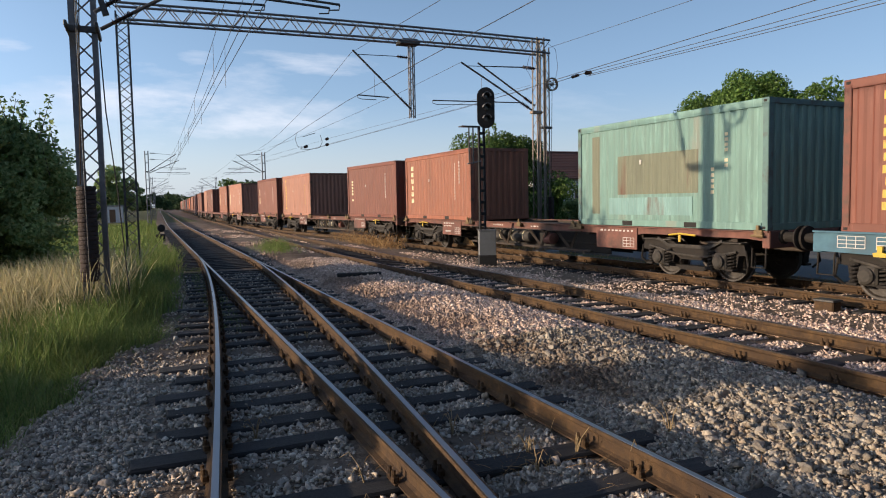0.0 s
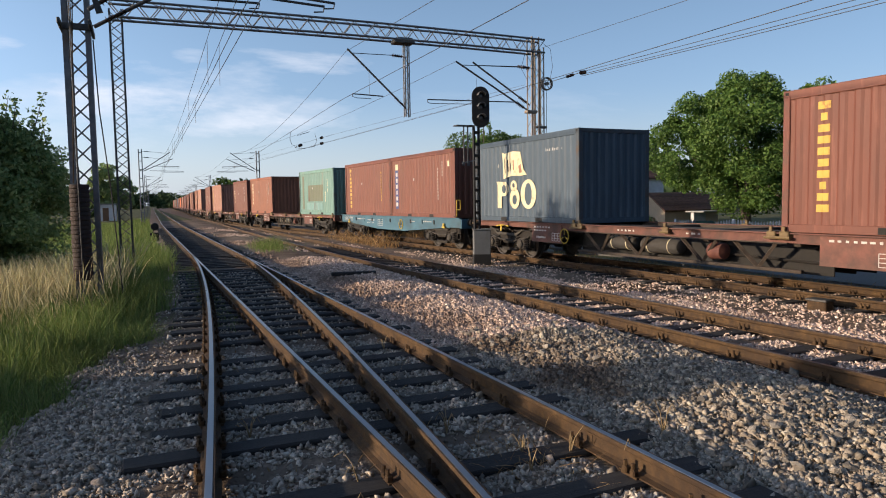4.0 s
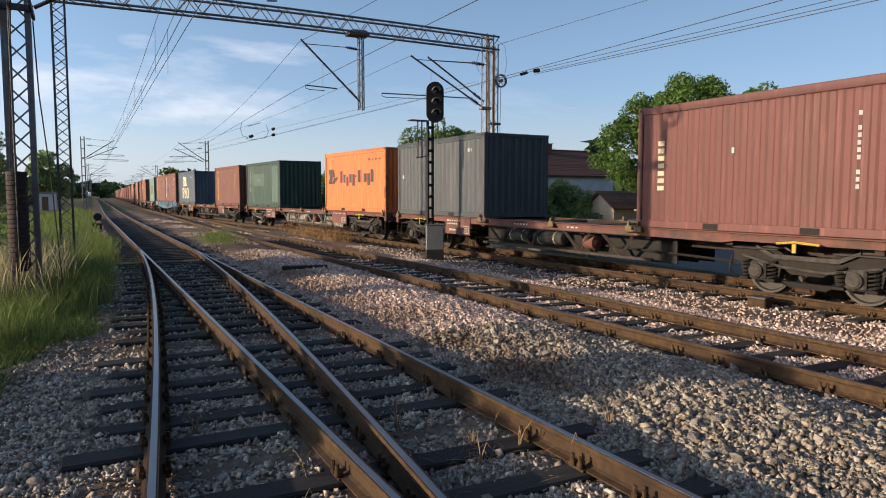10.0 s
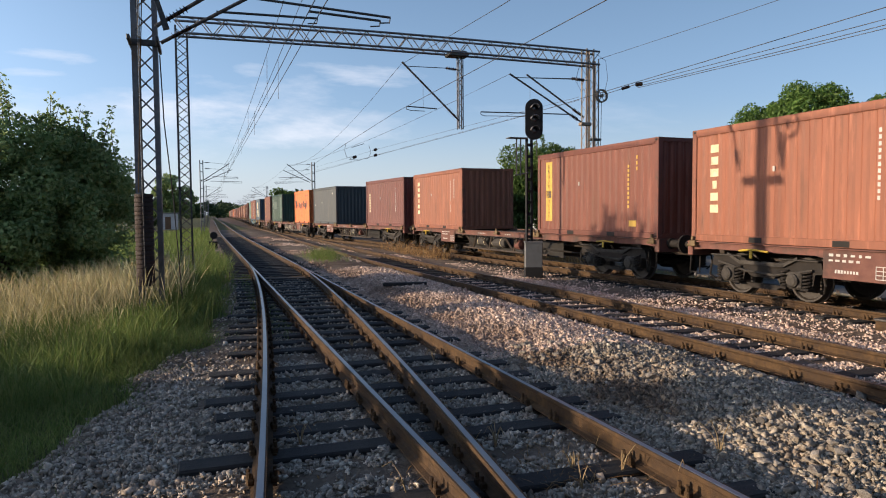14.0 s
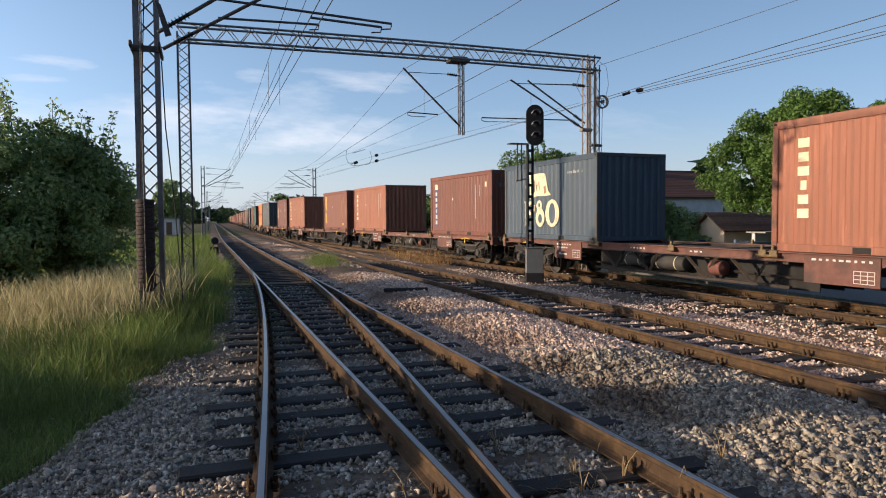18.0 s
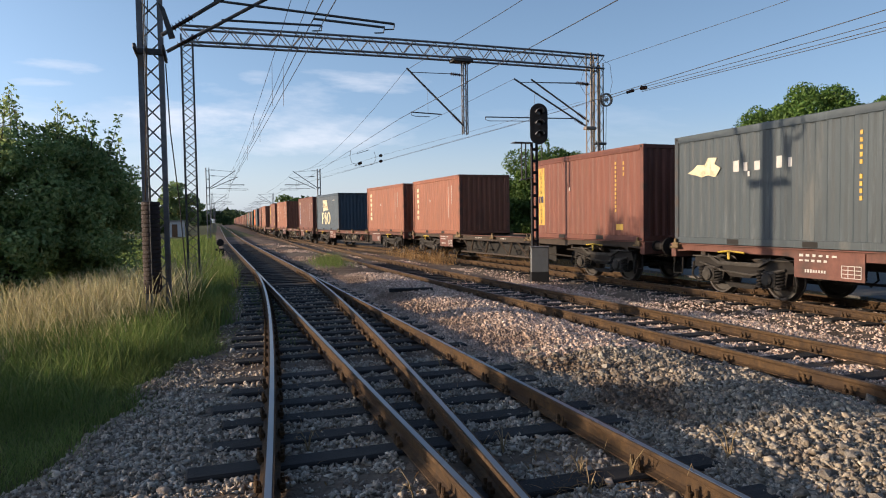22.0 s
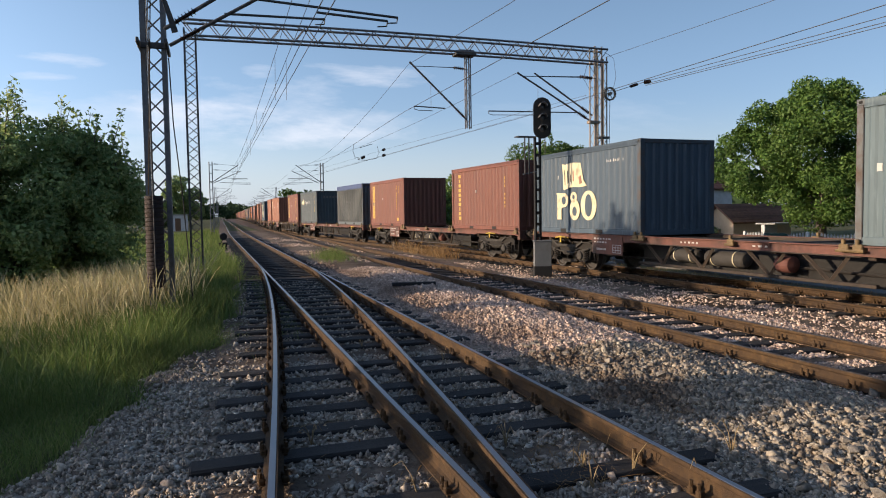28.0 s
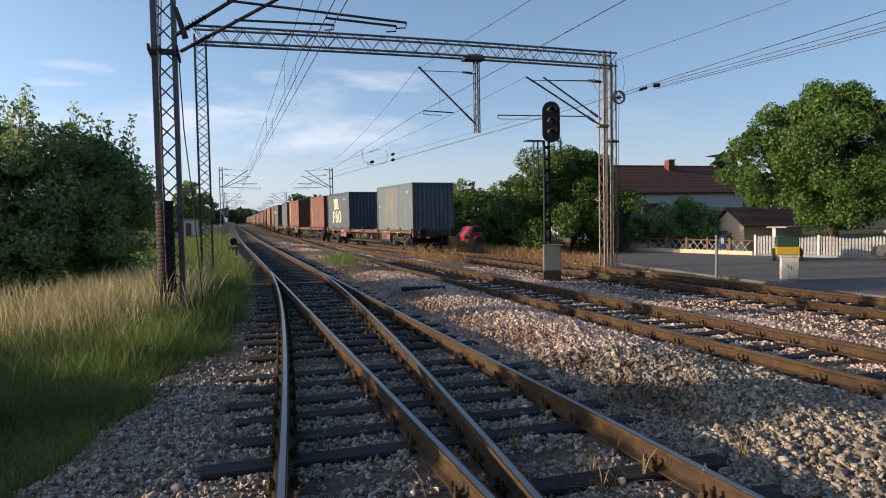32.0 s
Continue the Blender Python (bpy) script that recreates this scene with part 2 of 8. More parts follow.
def lay_mat(name, cols, bands):
    """Ground that changes with its place: dry grass, soil, track dirt; edges broken up by noise."""
    m, nt, p = node_mat(name)
    n, l = nt.nodes.new, nt.links.new
    tc = n("ShaderNodeTexCoord")
    big = n("ShaderNodeTexNoise"); big.inputs["Scale"].default_value = 0.35; big.inputs["Detail"].default_value = 10; big.inputs["Roughness"].default_value = 0.7
    fine = n("ShaderNodeTexNoise"); fine.inputs["Scale"].default_value = 9; fine.inputs["Detail"].default_value = 8; fine.inputs["Roughness"].default_value = 0.7
    for k in (big, fine):
        l(tc.outputs["Object"], k.inputs["Vector"])
    r1 = n("ShaderNodeValToRGB")
    for i, c in enumerate(cols):
        e = r1.color_ramp.elements[i] if i < 2 else r1.color_ramp.elements.new(0.5)
        e.position, e.color = 0.3 + 0.4 * i / (len(cols) - 1), (*c, 1)
    l(fine.outputs["Fac"], r1.inputs[0])
    r2 = n("ShaderNodeValToRGB")
    for i, c in enumerate(bands):
        e = r2.color_ramp.elements[i] if i < 2 else r2.color_ramp.elements.new(0.5)
        e.position, e.color = 0.3 + 0.4 * i / (len(bands) - 1), (*c, 1)
    l(big.outputs["Fac"], r2.inputs[0])
    mx = n("ShaderNodeMix"); mx.data_type = "RGBA"; mx.inputs["Factor"].default_value = 0.5
    l(r1.outputs[0], mx.inputs["A"]); l(r2.outputs[0], mx.inputs["B"])
    l(mx.outputs["Result"], p.inputs["Base Color"])
    p.inputs["Roughness"].default_value, p.inputs["Specular IOR Level"].default_value = 0.95, 0.15
    b = n("ShaderNodeBump"); b.inputs["Strength"].default_value = 0.6; b.inputs["Distance"].default_value = 0.05
    l(fine.outputs["Fac"], b.inputs["Height"]); l(b.outputs[0], p.inputs["Normal"])
    return m


STEEL_DARK = mat("weathered_dark_steel", [(0.035, 0.035, 0.038), (0.07, 0.068, 0.066), (0.11, 0.1, 0.09)], 9, 0.6, 0.3, 0.1, 90, rand=0.1)
STEEL_GALV = mat("dull_galvanised_steel", [(0.112, 0.112, 0.12), (0.168, 0.168, 0.176), (0.216, 0.208, 0.2)], 7, 0.55, 0.4, 0.1, 90, stain=(0.128, 0.08, 0.048), stain_at=(0.55, 0.75), rand=0.08)
STEEL_WARM = mat("rust_tinged_galvanised_steel", [(0.176, 0.144, 0.12), (0.24, 0.2, 0.16), (0.192, 0.12, 0.072)], 6, 0.65, 0.2, 0.12, 80)
RUST = mat("brown_rust", [(0.0363, 0.0212, 0.0114), (0.0665, 0.0388, 0.0176), (0.109, 0.0632, 0.0285)], 14, 0.85, 0.1, 0.3, 120, stain=(0.0342, 0.0212, 0.0142), stain_at=(0.45, 0.7), spec=0.3)
RAIL_HEAD = mat("polished_rail_head", [(0.18, 0.186, 0.204), (0.252, 0.258, 0.276)], 12, 0.32, 0.9, 0.03, 200, stretch=(1, 0.1, 1))
RAIL_HEAD_DULL = mat("dull_rusty_rail_head", [(0.0774, 0.0504, 0.0346), (0.119, 0.0851, 0.0599), (0.161, 0.132, 0.106)], 10, 0.5, 0.5, 0.08, 150, stretch=(1, 0.15, 1))
SLEEPER = mat("tarred_timber_sleeper", [(0.012, 0.0111, 0.0111), (0.0214, 0.0197, 0.0184), (0.0364, 0.0325, 0.0291)], 7, 0.85, 0, 0.5, 45, stretch=(0.25, 3, 3), rand=0.3, stain=(0.0428, 0.0364, 0.03), stain_at=(0.55, 0.8))
CONCRETE = mat("weathered_concrete", [(0.187, 0.183, 0.176), (0.257, 0.25, 0.234), (0.312, 0.3, 0.281)], 8, 0.9, 0, 0.3, 70, stain=(0.101, 0.0936, 0.0858), stain_at=(0.5, 0.75))
CABINET_GREY = mat("grey_painted_steel", [(0.0967, 0.102, 0.104), (0.126, 0.131, 0.133)], 4, 0.6, 0.0, 0.08, 60, stain=(0.0725, 0.0626, 0.0532), stain_at=(0.55, 0.75))
BLACK_PAINT = mat("matt_black_paint", [(0.006, 0.006, 0.0065), (0.011, 0.011, 0.0115)], 9, 0.8, 0.0, 0.08, 80)
BALLAST_STONE = island_mat("crushed_ballast_stone", [(0.115, 0.098, 0.0771), (0.23, 0.193, 0.147), (0.345, 0.293, 0.226), (0.171, 0.144, 0.113), (0.459, 0.405, 0.314), (0.275, 0.213, 0.157), (0.392, 0.352, 0.283)], 0.92, 0, 35, 0.35, dust=(0.121, 0.0788, 0.0508))
BALLAST_WARM = island_mat("rust_dusted_ballast_stone", [(0.205, 0.155, 0.125), (0.411, 0.306, 0.239), (0.619, 0.464, 0.367), (0.307, 0.227, 0.183), (0.8, 0.638, 0.512), (0.492, 0.337, 0.256), (0.7, 0.557, 0.461)], 0.92, 0, 35, 0.35, dust=(0.216, 0.149, 0.109))
# Crushed-stone palette scaled up, for the stones round the sleepers
BALLAST_SLEEPERS = island_mat("grimy_ballast_stone", [(0.146, 0.123, 0.0988), (0.291, 0.243, 0.187), (0.439, 0.367, 0.289), (0.217, 0.18, 0.145), (0.584, 0.507, 0.403), (0.35, 0.267, 0.201), (0.497, 0.441, 0.362)], 0.92, 0, 35, 0.35, dust=(0.192, 0.125, 0.0826))
FADED_MARK = mat("rubbed_off_pale_lettering", [(0.1, 0.085, 0.08), (0.16, 0.145, 0.135)], 6, 0.85, 0, 0.0)
BALLAST_BED = mat("gravelly_track_bed", [(0.085, 0.0641, 0.0465), (0.17, 0.128, 0.0935), (0.282, 0.22, 0.16)], 16, 0.95, 0, 0.9, 30, stain=(0.0725, 0.049, 0.0322), stain_scale=0.5, stain_at=(0.42, 0.62), spec=0.2)
LOOSE_STONE = mat("loose_pale_stone", [(0.129, 0.113, 0.0918), (0.242, 0.212, 0.174), (0.329, 0.297, 0.242)], 12, 0.92, 0, 0.3, 50, rand=0.4, stain=(0.104, 0.0699, 0.0482), stain_scale=0.8, stain_at=(0.5, 0.72), spec=0.2)
GROUND = lay_mat("summer_meadow_soil", [(0.048, 0.056, 0.02), (0.08, 0.08, 0.032), (0.128, 0.112, 0.056)], [(0.048, 0.068, 0.02), (0.096, 0.096, 0.04), (0.136, 0.112, 0.064)])
TRACK_DIRT = lay_mat("oily_brown_track_dirt", [(0.0744, 0.0532, 0.0401), (0.139, 0.0967, 0.0712), (0.234, 0.175, 0.134)], [(0.0851, 0.0581, 0.0401), (0.16, 0.111, 0.08), (0.202, 0.155, 0.116)])
ASPHALT = mat("worn_grey_asphalt", [(0.0735, 0.0714, 0.0692), (0.105, 0.103, 0.0989), (0.136, 0.133, 0.126)], 20, 0.9, 0, 0.3, 120, stain=(0.126, 0.115, 0.105), stain_scale=0.6, stain_at=(0.5, 0.75))
BARK = mat("grey_brown_bark", [(0.07, 0.055, 0.045), (0.13, 0.11, 0.09)], 9, 0.95, 0, 0.8, 25, stretch=(1, 1, 0.2))
LEAF_WALNUT = island_mat("bright_walnut_leaves", [(0.0549, 0.116, 0.0251), (0.0915, 0.169, 0.035), (0.138, 0.214, 0.0498), (0.0731, 0.143, 0.0299)], 0.55, 0.4, 0.8, 0.25, 0.3)
LEAF_BUSH = island_mat("dense_bush_leaves", [(0.0511, 0.102, 0.0214), (0.0865, 0.144, 0.033), (0.122, 0.186, 0.0449), (0.0664, 0.121, 0.0292)], 0.6, 0.4, 0.7, 0.25, 0.3)
LEAF_DARK = island_mat("dark_elder_leaves", [(0.149, 0.232, 0.0872), (0.241, 0.322, 0.122), (0.358, 0.415, 0.173)], 0.6, 0.4, 0.8, 0.25, 0.3)
LEAF_FAR = island_mat("distant_tree_leaves", [(0.035, 0.065, 0.03), (0.055, 0.085, 0.038), (0.07, 0.1, 0.045)], 0.8, 0.2, 0.3, 0.2, 0.1)
GRASS_GREEN = island_mat("green_meadow_grass", [(0.0789, 0.132, 0.03), (0.133, 0.191, 0.0491), (0.206, 0.24, 0.0818), (0.109, 0.161, 0.0409)], 0.8, 0.35, 0.6, 0.3)
GRASS_DRY = island_mat("dry_straw_grass", [(0.422, 0.354, 0.189), (0.57, 0.487, 0.289), (0.322, 0.305, 0.133), (0.718, 0.634, 0.401)], 0.85, 0.3, 0.8, 0.25)
WEED_RUSTY = island_mat("withered_brown_weed", [(0.2, 0.1, 0.04), (0.32, 0.19, 0.08), (0.42, 0.29, 0.14)], 0.9, 0.25, 2, 0.3)
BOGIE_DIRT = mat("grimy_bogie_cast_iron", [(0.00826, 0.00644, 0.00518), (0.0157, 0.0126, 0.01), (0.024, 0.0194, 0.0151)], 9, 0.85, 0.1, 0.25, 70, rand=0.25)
BOGIE_DUSTY = mat("cement_dusted_bogie_iron", [(0.1, 0.09, 0.08), (0.19, 0.175, 0.155), (0.26, 0.24, 0.21)], 9, 0.9, 0, 0.25, 70, stain=(0.06, 0.05, 0.042), stain_scale=2, stain_at=(0.48, 0.62))
# Lighter bogie iron: dust, plus light on edges and rods put into the colour
BOGIE_LIT = mat("dust_greyed_bogie_iron", [(0.018, 0.0155, 0.013), (0.04, 0.035, 0.029), (0.064, 0.056, 0.046)], 9, 0.8, 0.1, 0.25, 70, rand=0.25)
WHEEL_STEEL = mat("worn_wheel_tread", [(0.0324, 0.0263, 0.0223), (0.0607, 0.0547, 0.0486)], 6, 0.6, 0.3, 0.08, 90)
WAGON_RED = mat("faded_oxide_red_wagon_paint", [(0.0944, 0.036, 0.026), (0.128, 0.051, 0.0371), (0.155, 0.0689, 0.0507)], 5, 0.75, 0, 0.12, 60, stain=(0.0415, 0.03, 0.0247), stain_scale=1.4, stain_at=(0.46, 0.7), rand=0.12)
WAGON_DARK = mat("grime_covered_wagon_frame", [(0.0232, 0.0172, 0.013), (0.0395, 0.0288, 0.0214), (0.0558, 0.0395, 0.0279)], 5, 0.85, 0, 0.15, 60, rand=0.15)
WAGON_BLUE = mat("faded_blue_wagon_paint", [(0.0273, 0.0792, 0.115), (0.0397, 0.106, 0.15), (0.0546, 0.132, 0.173)], 4, 0.65, 0, 0.08, 60, stain=(0.0298, 0.0475, 0.0576), stain_scale=1.0, stain_at=(0.5, 0.72))
TANK_GREY = mat("dusty_grey_air_tank", [(0.0264, 0.0238, 0.0206), (0.0449, 0.0396, 0.0343)], 5, 0.8, 0, 0.1, 60)
YELLOW = mat("chipped_yellow_paint", [(0.375, 0.247, 0.0225), (0.45, 0.315, 0.0375)], 8, 0.6, 0, 0.1, 60, stain=(0.12, 0.0825, 0.03), stain_at=(0.52, 0.7))
CREAM = mat("faded_cream_lettering", [(0.46, 0.4, 0.25), (0.58, 0.51, 0.33), (0.64, 0.57, 0.4)], 5, 0.75, 0, 0.0, stain=(0.3, 0.25, 0.17), stain_scale=3.5, stain_at=(0.55, 0.68), scuff=(0.2, 0.19, 0.16), scuff_at=(0.6, 0.68))
WHITE_MARK = mat("chalky_white_marking", [(0.385, 0.364, 0.336), (0.504, 0.49, 0.462)], 7, 0.8, 0, 0.0)
YELLOW_MARK = mat("worn_golden_yellow_marking", [(0.44, 0.27, 0.05), (0.54, 0.36, 0.08)], 5, 0.75, 0, 0.0, stain=(0.2, 0.085, 0.05), stain_scale=3.2, stain_at=(0.58, 0.66))
DARK_MARK = mat("charcoal_marking", [(0.04, 0.035, 0.035), (0.07, 0.06, 0.055)], 5, 0.75, 0, 0.0)
# near-black with the shade of holes and frame gaps put into the colour
RECESS_BLACK = mat("black_shadowed_pocket", [(0.01, 0.009, 0.008), (0.02, 0.018, 0.016)], 8, 0.9, 0, 0.0)
RUBBER = mat("black_rubber", [(0.015, 0.015, 0.015), (0.03, 0.03, 0.03)], 10, 0.8, 0, 0.1, 60)
INSULATOR = mat("brown_glazed_porcelain", [(0.02, 0.012, 0.009), (0.035, 0.02, 0.014)], 4, 0.25, 0, 0.0)
WIRE = mat("dark_oxidised_copper_wire", [(0.03, 0.028, 0.027), (0.055, 0.05, 0.046)], 4, 0.6, 0.5, 0.0)
WEIGHT_IRON = mat("rusted_cast_iron_weights", [(0.0206, 0.014, 0.0124), (0.0351, 0.0231, 0.0194), (0.0495, 0.0322, 0.0256)], 8, 0.85, 0.1, 0.25, 60)
WALL_GREEN = mat("bright_green_render", [(0.036, 0.288, 0.096), (0.048, 0.336, 0.12)], 3, 0.85, 0, 0.2, 60, stain=(0.04, 0.24, 0.088), stain_at=(0.5, 0.8))
WALL_WHITE = mat("pale_grey_white_render", [(0.44, 0.44, 0.448), (0.528, 0.52, 0.512)], 3, 0.9, 0, 0.15, 60, stain=(0.336, 0.328, 0.32), stain_at=(0.5, 0.8))
WALL_OCHRE = mat("sandy_house_render", [(0.5, 0.38, 0.26), (0.6, 0.47, 0.33)], 3, 0.9, 0, 0.15, 60)
ROOF_TILE = mat("old_brown_clay_tiles", [(0.104, 0.0557, 0.0394), (0.168, 0.087, 0.058), (0.232, 0.116, 0.0766)], 5, 0.85, 0, 0.25, 40, rand=0.3)
ROOF_RED = mat("red_clay_tiles", [(0.0619, 0.0266, 0.019), (0.0859, 0.0362, 0.0252), (0.11, 0.0452, 0.0308)], 4, 0.85, 0, 0.25, 40, rand=0.2)
BRICK = mat("red_chimney_brick", [(0.107, 0.0413, 0.0248), (0.14, 0.0577, 0.0351)], 9, 0.9, 0, 0.3, 50)
WOOD_WHITE = mat("weathered_white_timber", [(0.264, 0.262, 0.252), (0.348, 0.352, 0.349)], 5, 0.8, 0, 0.15, 50, stretch=(1, 1, 0.3))
WOOD_BROWN = mat("brown_stained_timber", [(0.1, 0.055, 0.03), (0.16, 0.09, 0.05)], 6, 0.8, 0, 0.2, 40, stretch=(1, 1, 0.2))
PARASOL = mat("dark_green_parasol_cloth", [(0.016, 0.048, 0.036), (0.028, 0.068, 0.0496)], 5, 0.9, 0, 0.1, 90)
BLUE_SIGN = mat("blue_sign_enamel", [(0.012, 0.03, 0.12), (0.02, 0.045, 0.16)], 5, 0.5, 0, 0.0)
CAR_RED = mat("red_car_lacquer", [(0.26, 0.0186, 0.0217), (0.31, 0.031, 0.031)], 3, 0.3, 0, 0.0, rough_var=0.05)
GLASS_DARK = glass_mat("dark_window_glass", (0.02, 0.025, 0.03))
LENS_DARK = glass_mat("unlit_signal_lens", (0.03, 0.03, 0.035))
WHITE_CAB = mat("dirty_white_cabinet_paint", [(0.383, 0.365, 0.323), (0.493, 0.476, 0.425)], 4, 0.7, 0, 0.1, 50, stain=(0.17, 0.153, 0.128), stain_scale=3, stain_at=(0.55, 0.68))
STRAW = mat("pale_straw", [(0.214, 0.148, 0.0714), (0.297, 0.22, 0.119)], 12, 0.85, 0, 0.0)
SKIP_GREEN = mat("dark_green_cover_sheet", [(0.0056, 0.028, 0.0196), (0.0084, 0.0392, 0.0252)], 4, 0.7, 0, 0.1, 50)
SKIP_YELLOW = mat("yellow_body_panel", [(0.324, 0.211, 0.0135), (0.36, 0.247, 0.0225)], 4, 0.5, 0, 0.05, 50)


def box_paint(name, c, rust=(0.1, 0.045, 0.028), amount=(0.56, 0.74), streak=True):
    lo, hi = tuple(v * 0.82 for v in c), tuple(min(1, v * 1.16) for v in c)
    return mat(name, [lo, c, hi], 2.2, 0.62, 0, 0.08, 40, stretch=(1.6, 1.6, 0.3) if streak else (1, 1, 1), rand=0.1,
               stain=rust, stain_scale=1.1, stain_at=amount, rough_var=0.12, scuff=tuple(v * 1.5 + 0.012 * k for v, k in zip(c, (1.15, 1.0, 0.85))), scuff_at=(0.54, 0.7))


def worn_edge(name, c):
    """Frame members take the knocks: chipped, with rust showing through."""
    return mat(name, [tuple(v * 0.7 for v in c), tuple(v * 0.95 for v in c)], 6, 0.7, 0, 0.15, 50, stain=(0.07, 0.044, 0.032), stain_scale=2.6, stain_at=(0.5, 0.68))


PAINT = {
    "rust_orange": box_paint("sun_faded_rust_orange_paint", (0.207, 0.074, 0.04)),
    "brown": box_paint("dull_red_brown_paint", (0.131, 0.043, 0.027)),
    "dark_brown": box_paint("dark_maroon_brown_paint", (0.119, 0.0409, 0.033)),
    "tan": box_paint("bleached_tan_brown_paint", (0.257, 0.117, 0.078)),
    "teal": box_paint("faded_teal_green_paint", (0.125, 0.225, 0.195), rust=(0.2, 0.2, 0.16)),
    "green": box_paint("dark_bottle_green_paint", (0.015, 0.044, 0.031), rust=(0.1, 0.12, 0.1)),
    "pale_green": box_paint("washed_out_pale_green_paint", (0.203, 0.247, 0.195)),
    "blue": box_paint("slate_blue_paint", (0.043, 0.065, 0.088), rust=(0.14, 0.12, 0.11), amount=(0.64, 0.85)),
    "orange": box_paint("bright_orange_paint", (0.56, 0.135, 0.036), amount=(0.64, 0.86)),
    "grey": box_paint("flat_grey_paint", (0.05, 0.058, 0.062), rust=(0.11, 0.105, 0.09)),
    "grey_blue": box_paint("streaky_blue_grey_paint", (0.078, 0.092, 0.1), rust=(0.15, 0.148, 0.135), amount=(0.54, 0.74)),
    "slate_grey": box_paint("streaky_dark_slate_paint", (0.044, 0.058, 0.066), rust=(0.11, 0.11, 0.1), amount=(0.58, 0.76)),
    "rib_grey": box_paint("dusty_grey_rib_paint", (0.115, 0.118, 0.11), rust=(0.075, 0.085, 0.09), amount=(0.52, 0.7)),
    "pale_grey": box_paint("chalky_pale_blue_grey_paint", (0.085, 0.118, 0.13), rust=(0.06, 0.085, 0.11), amount=(0.5, 0.66)),
    "sheet_blue": box_paint("blue_tarpaulin", (0.045, 0.0675, 0.15)),
}

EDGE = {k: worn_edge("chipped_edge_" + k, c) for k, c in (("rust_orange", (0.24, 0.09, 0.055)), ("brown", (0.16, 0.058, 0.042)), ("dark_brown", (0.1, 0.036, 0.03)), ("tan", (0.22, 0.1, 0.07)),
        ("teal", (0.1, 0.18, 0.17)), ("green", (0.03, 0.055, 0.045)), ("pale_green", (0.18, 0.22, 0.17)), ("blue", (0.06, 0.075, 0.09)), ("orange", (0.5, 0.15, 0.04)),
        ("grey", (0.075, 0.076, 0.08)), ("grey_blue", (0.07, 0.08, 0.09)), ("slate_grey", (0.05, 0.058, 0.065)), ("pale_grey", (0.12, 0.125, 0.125)))}


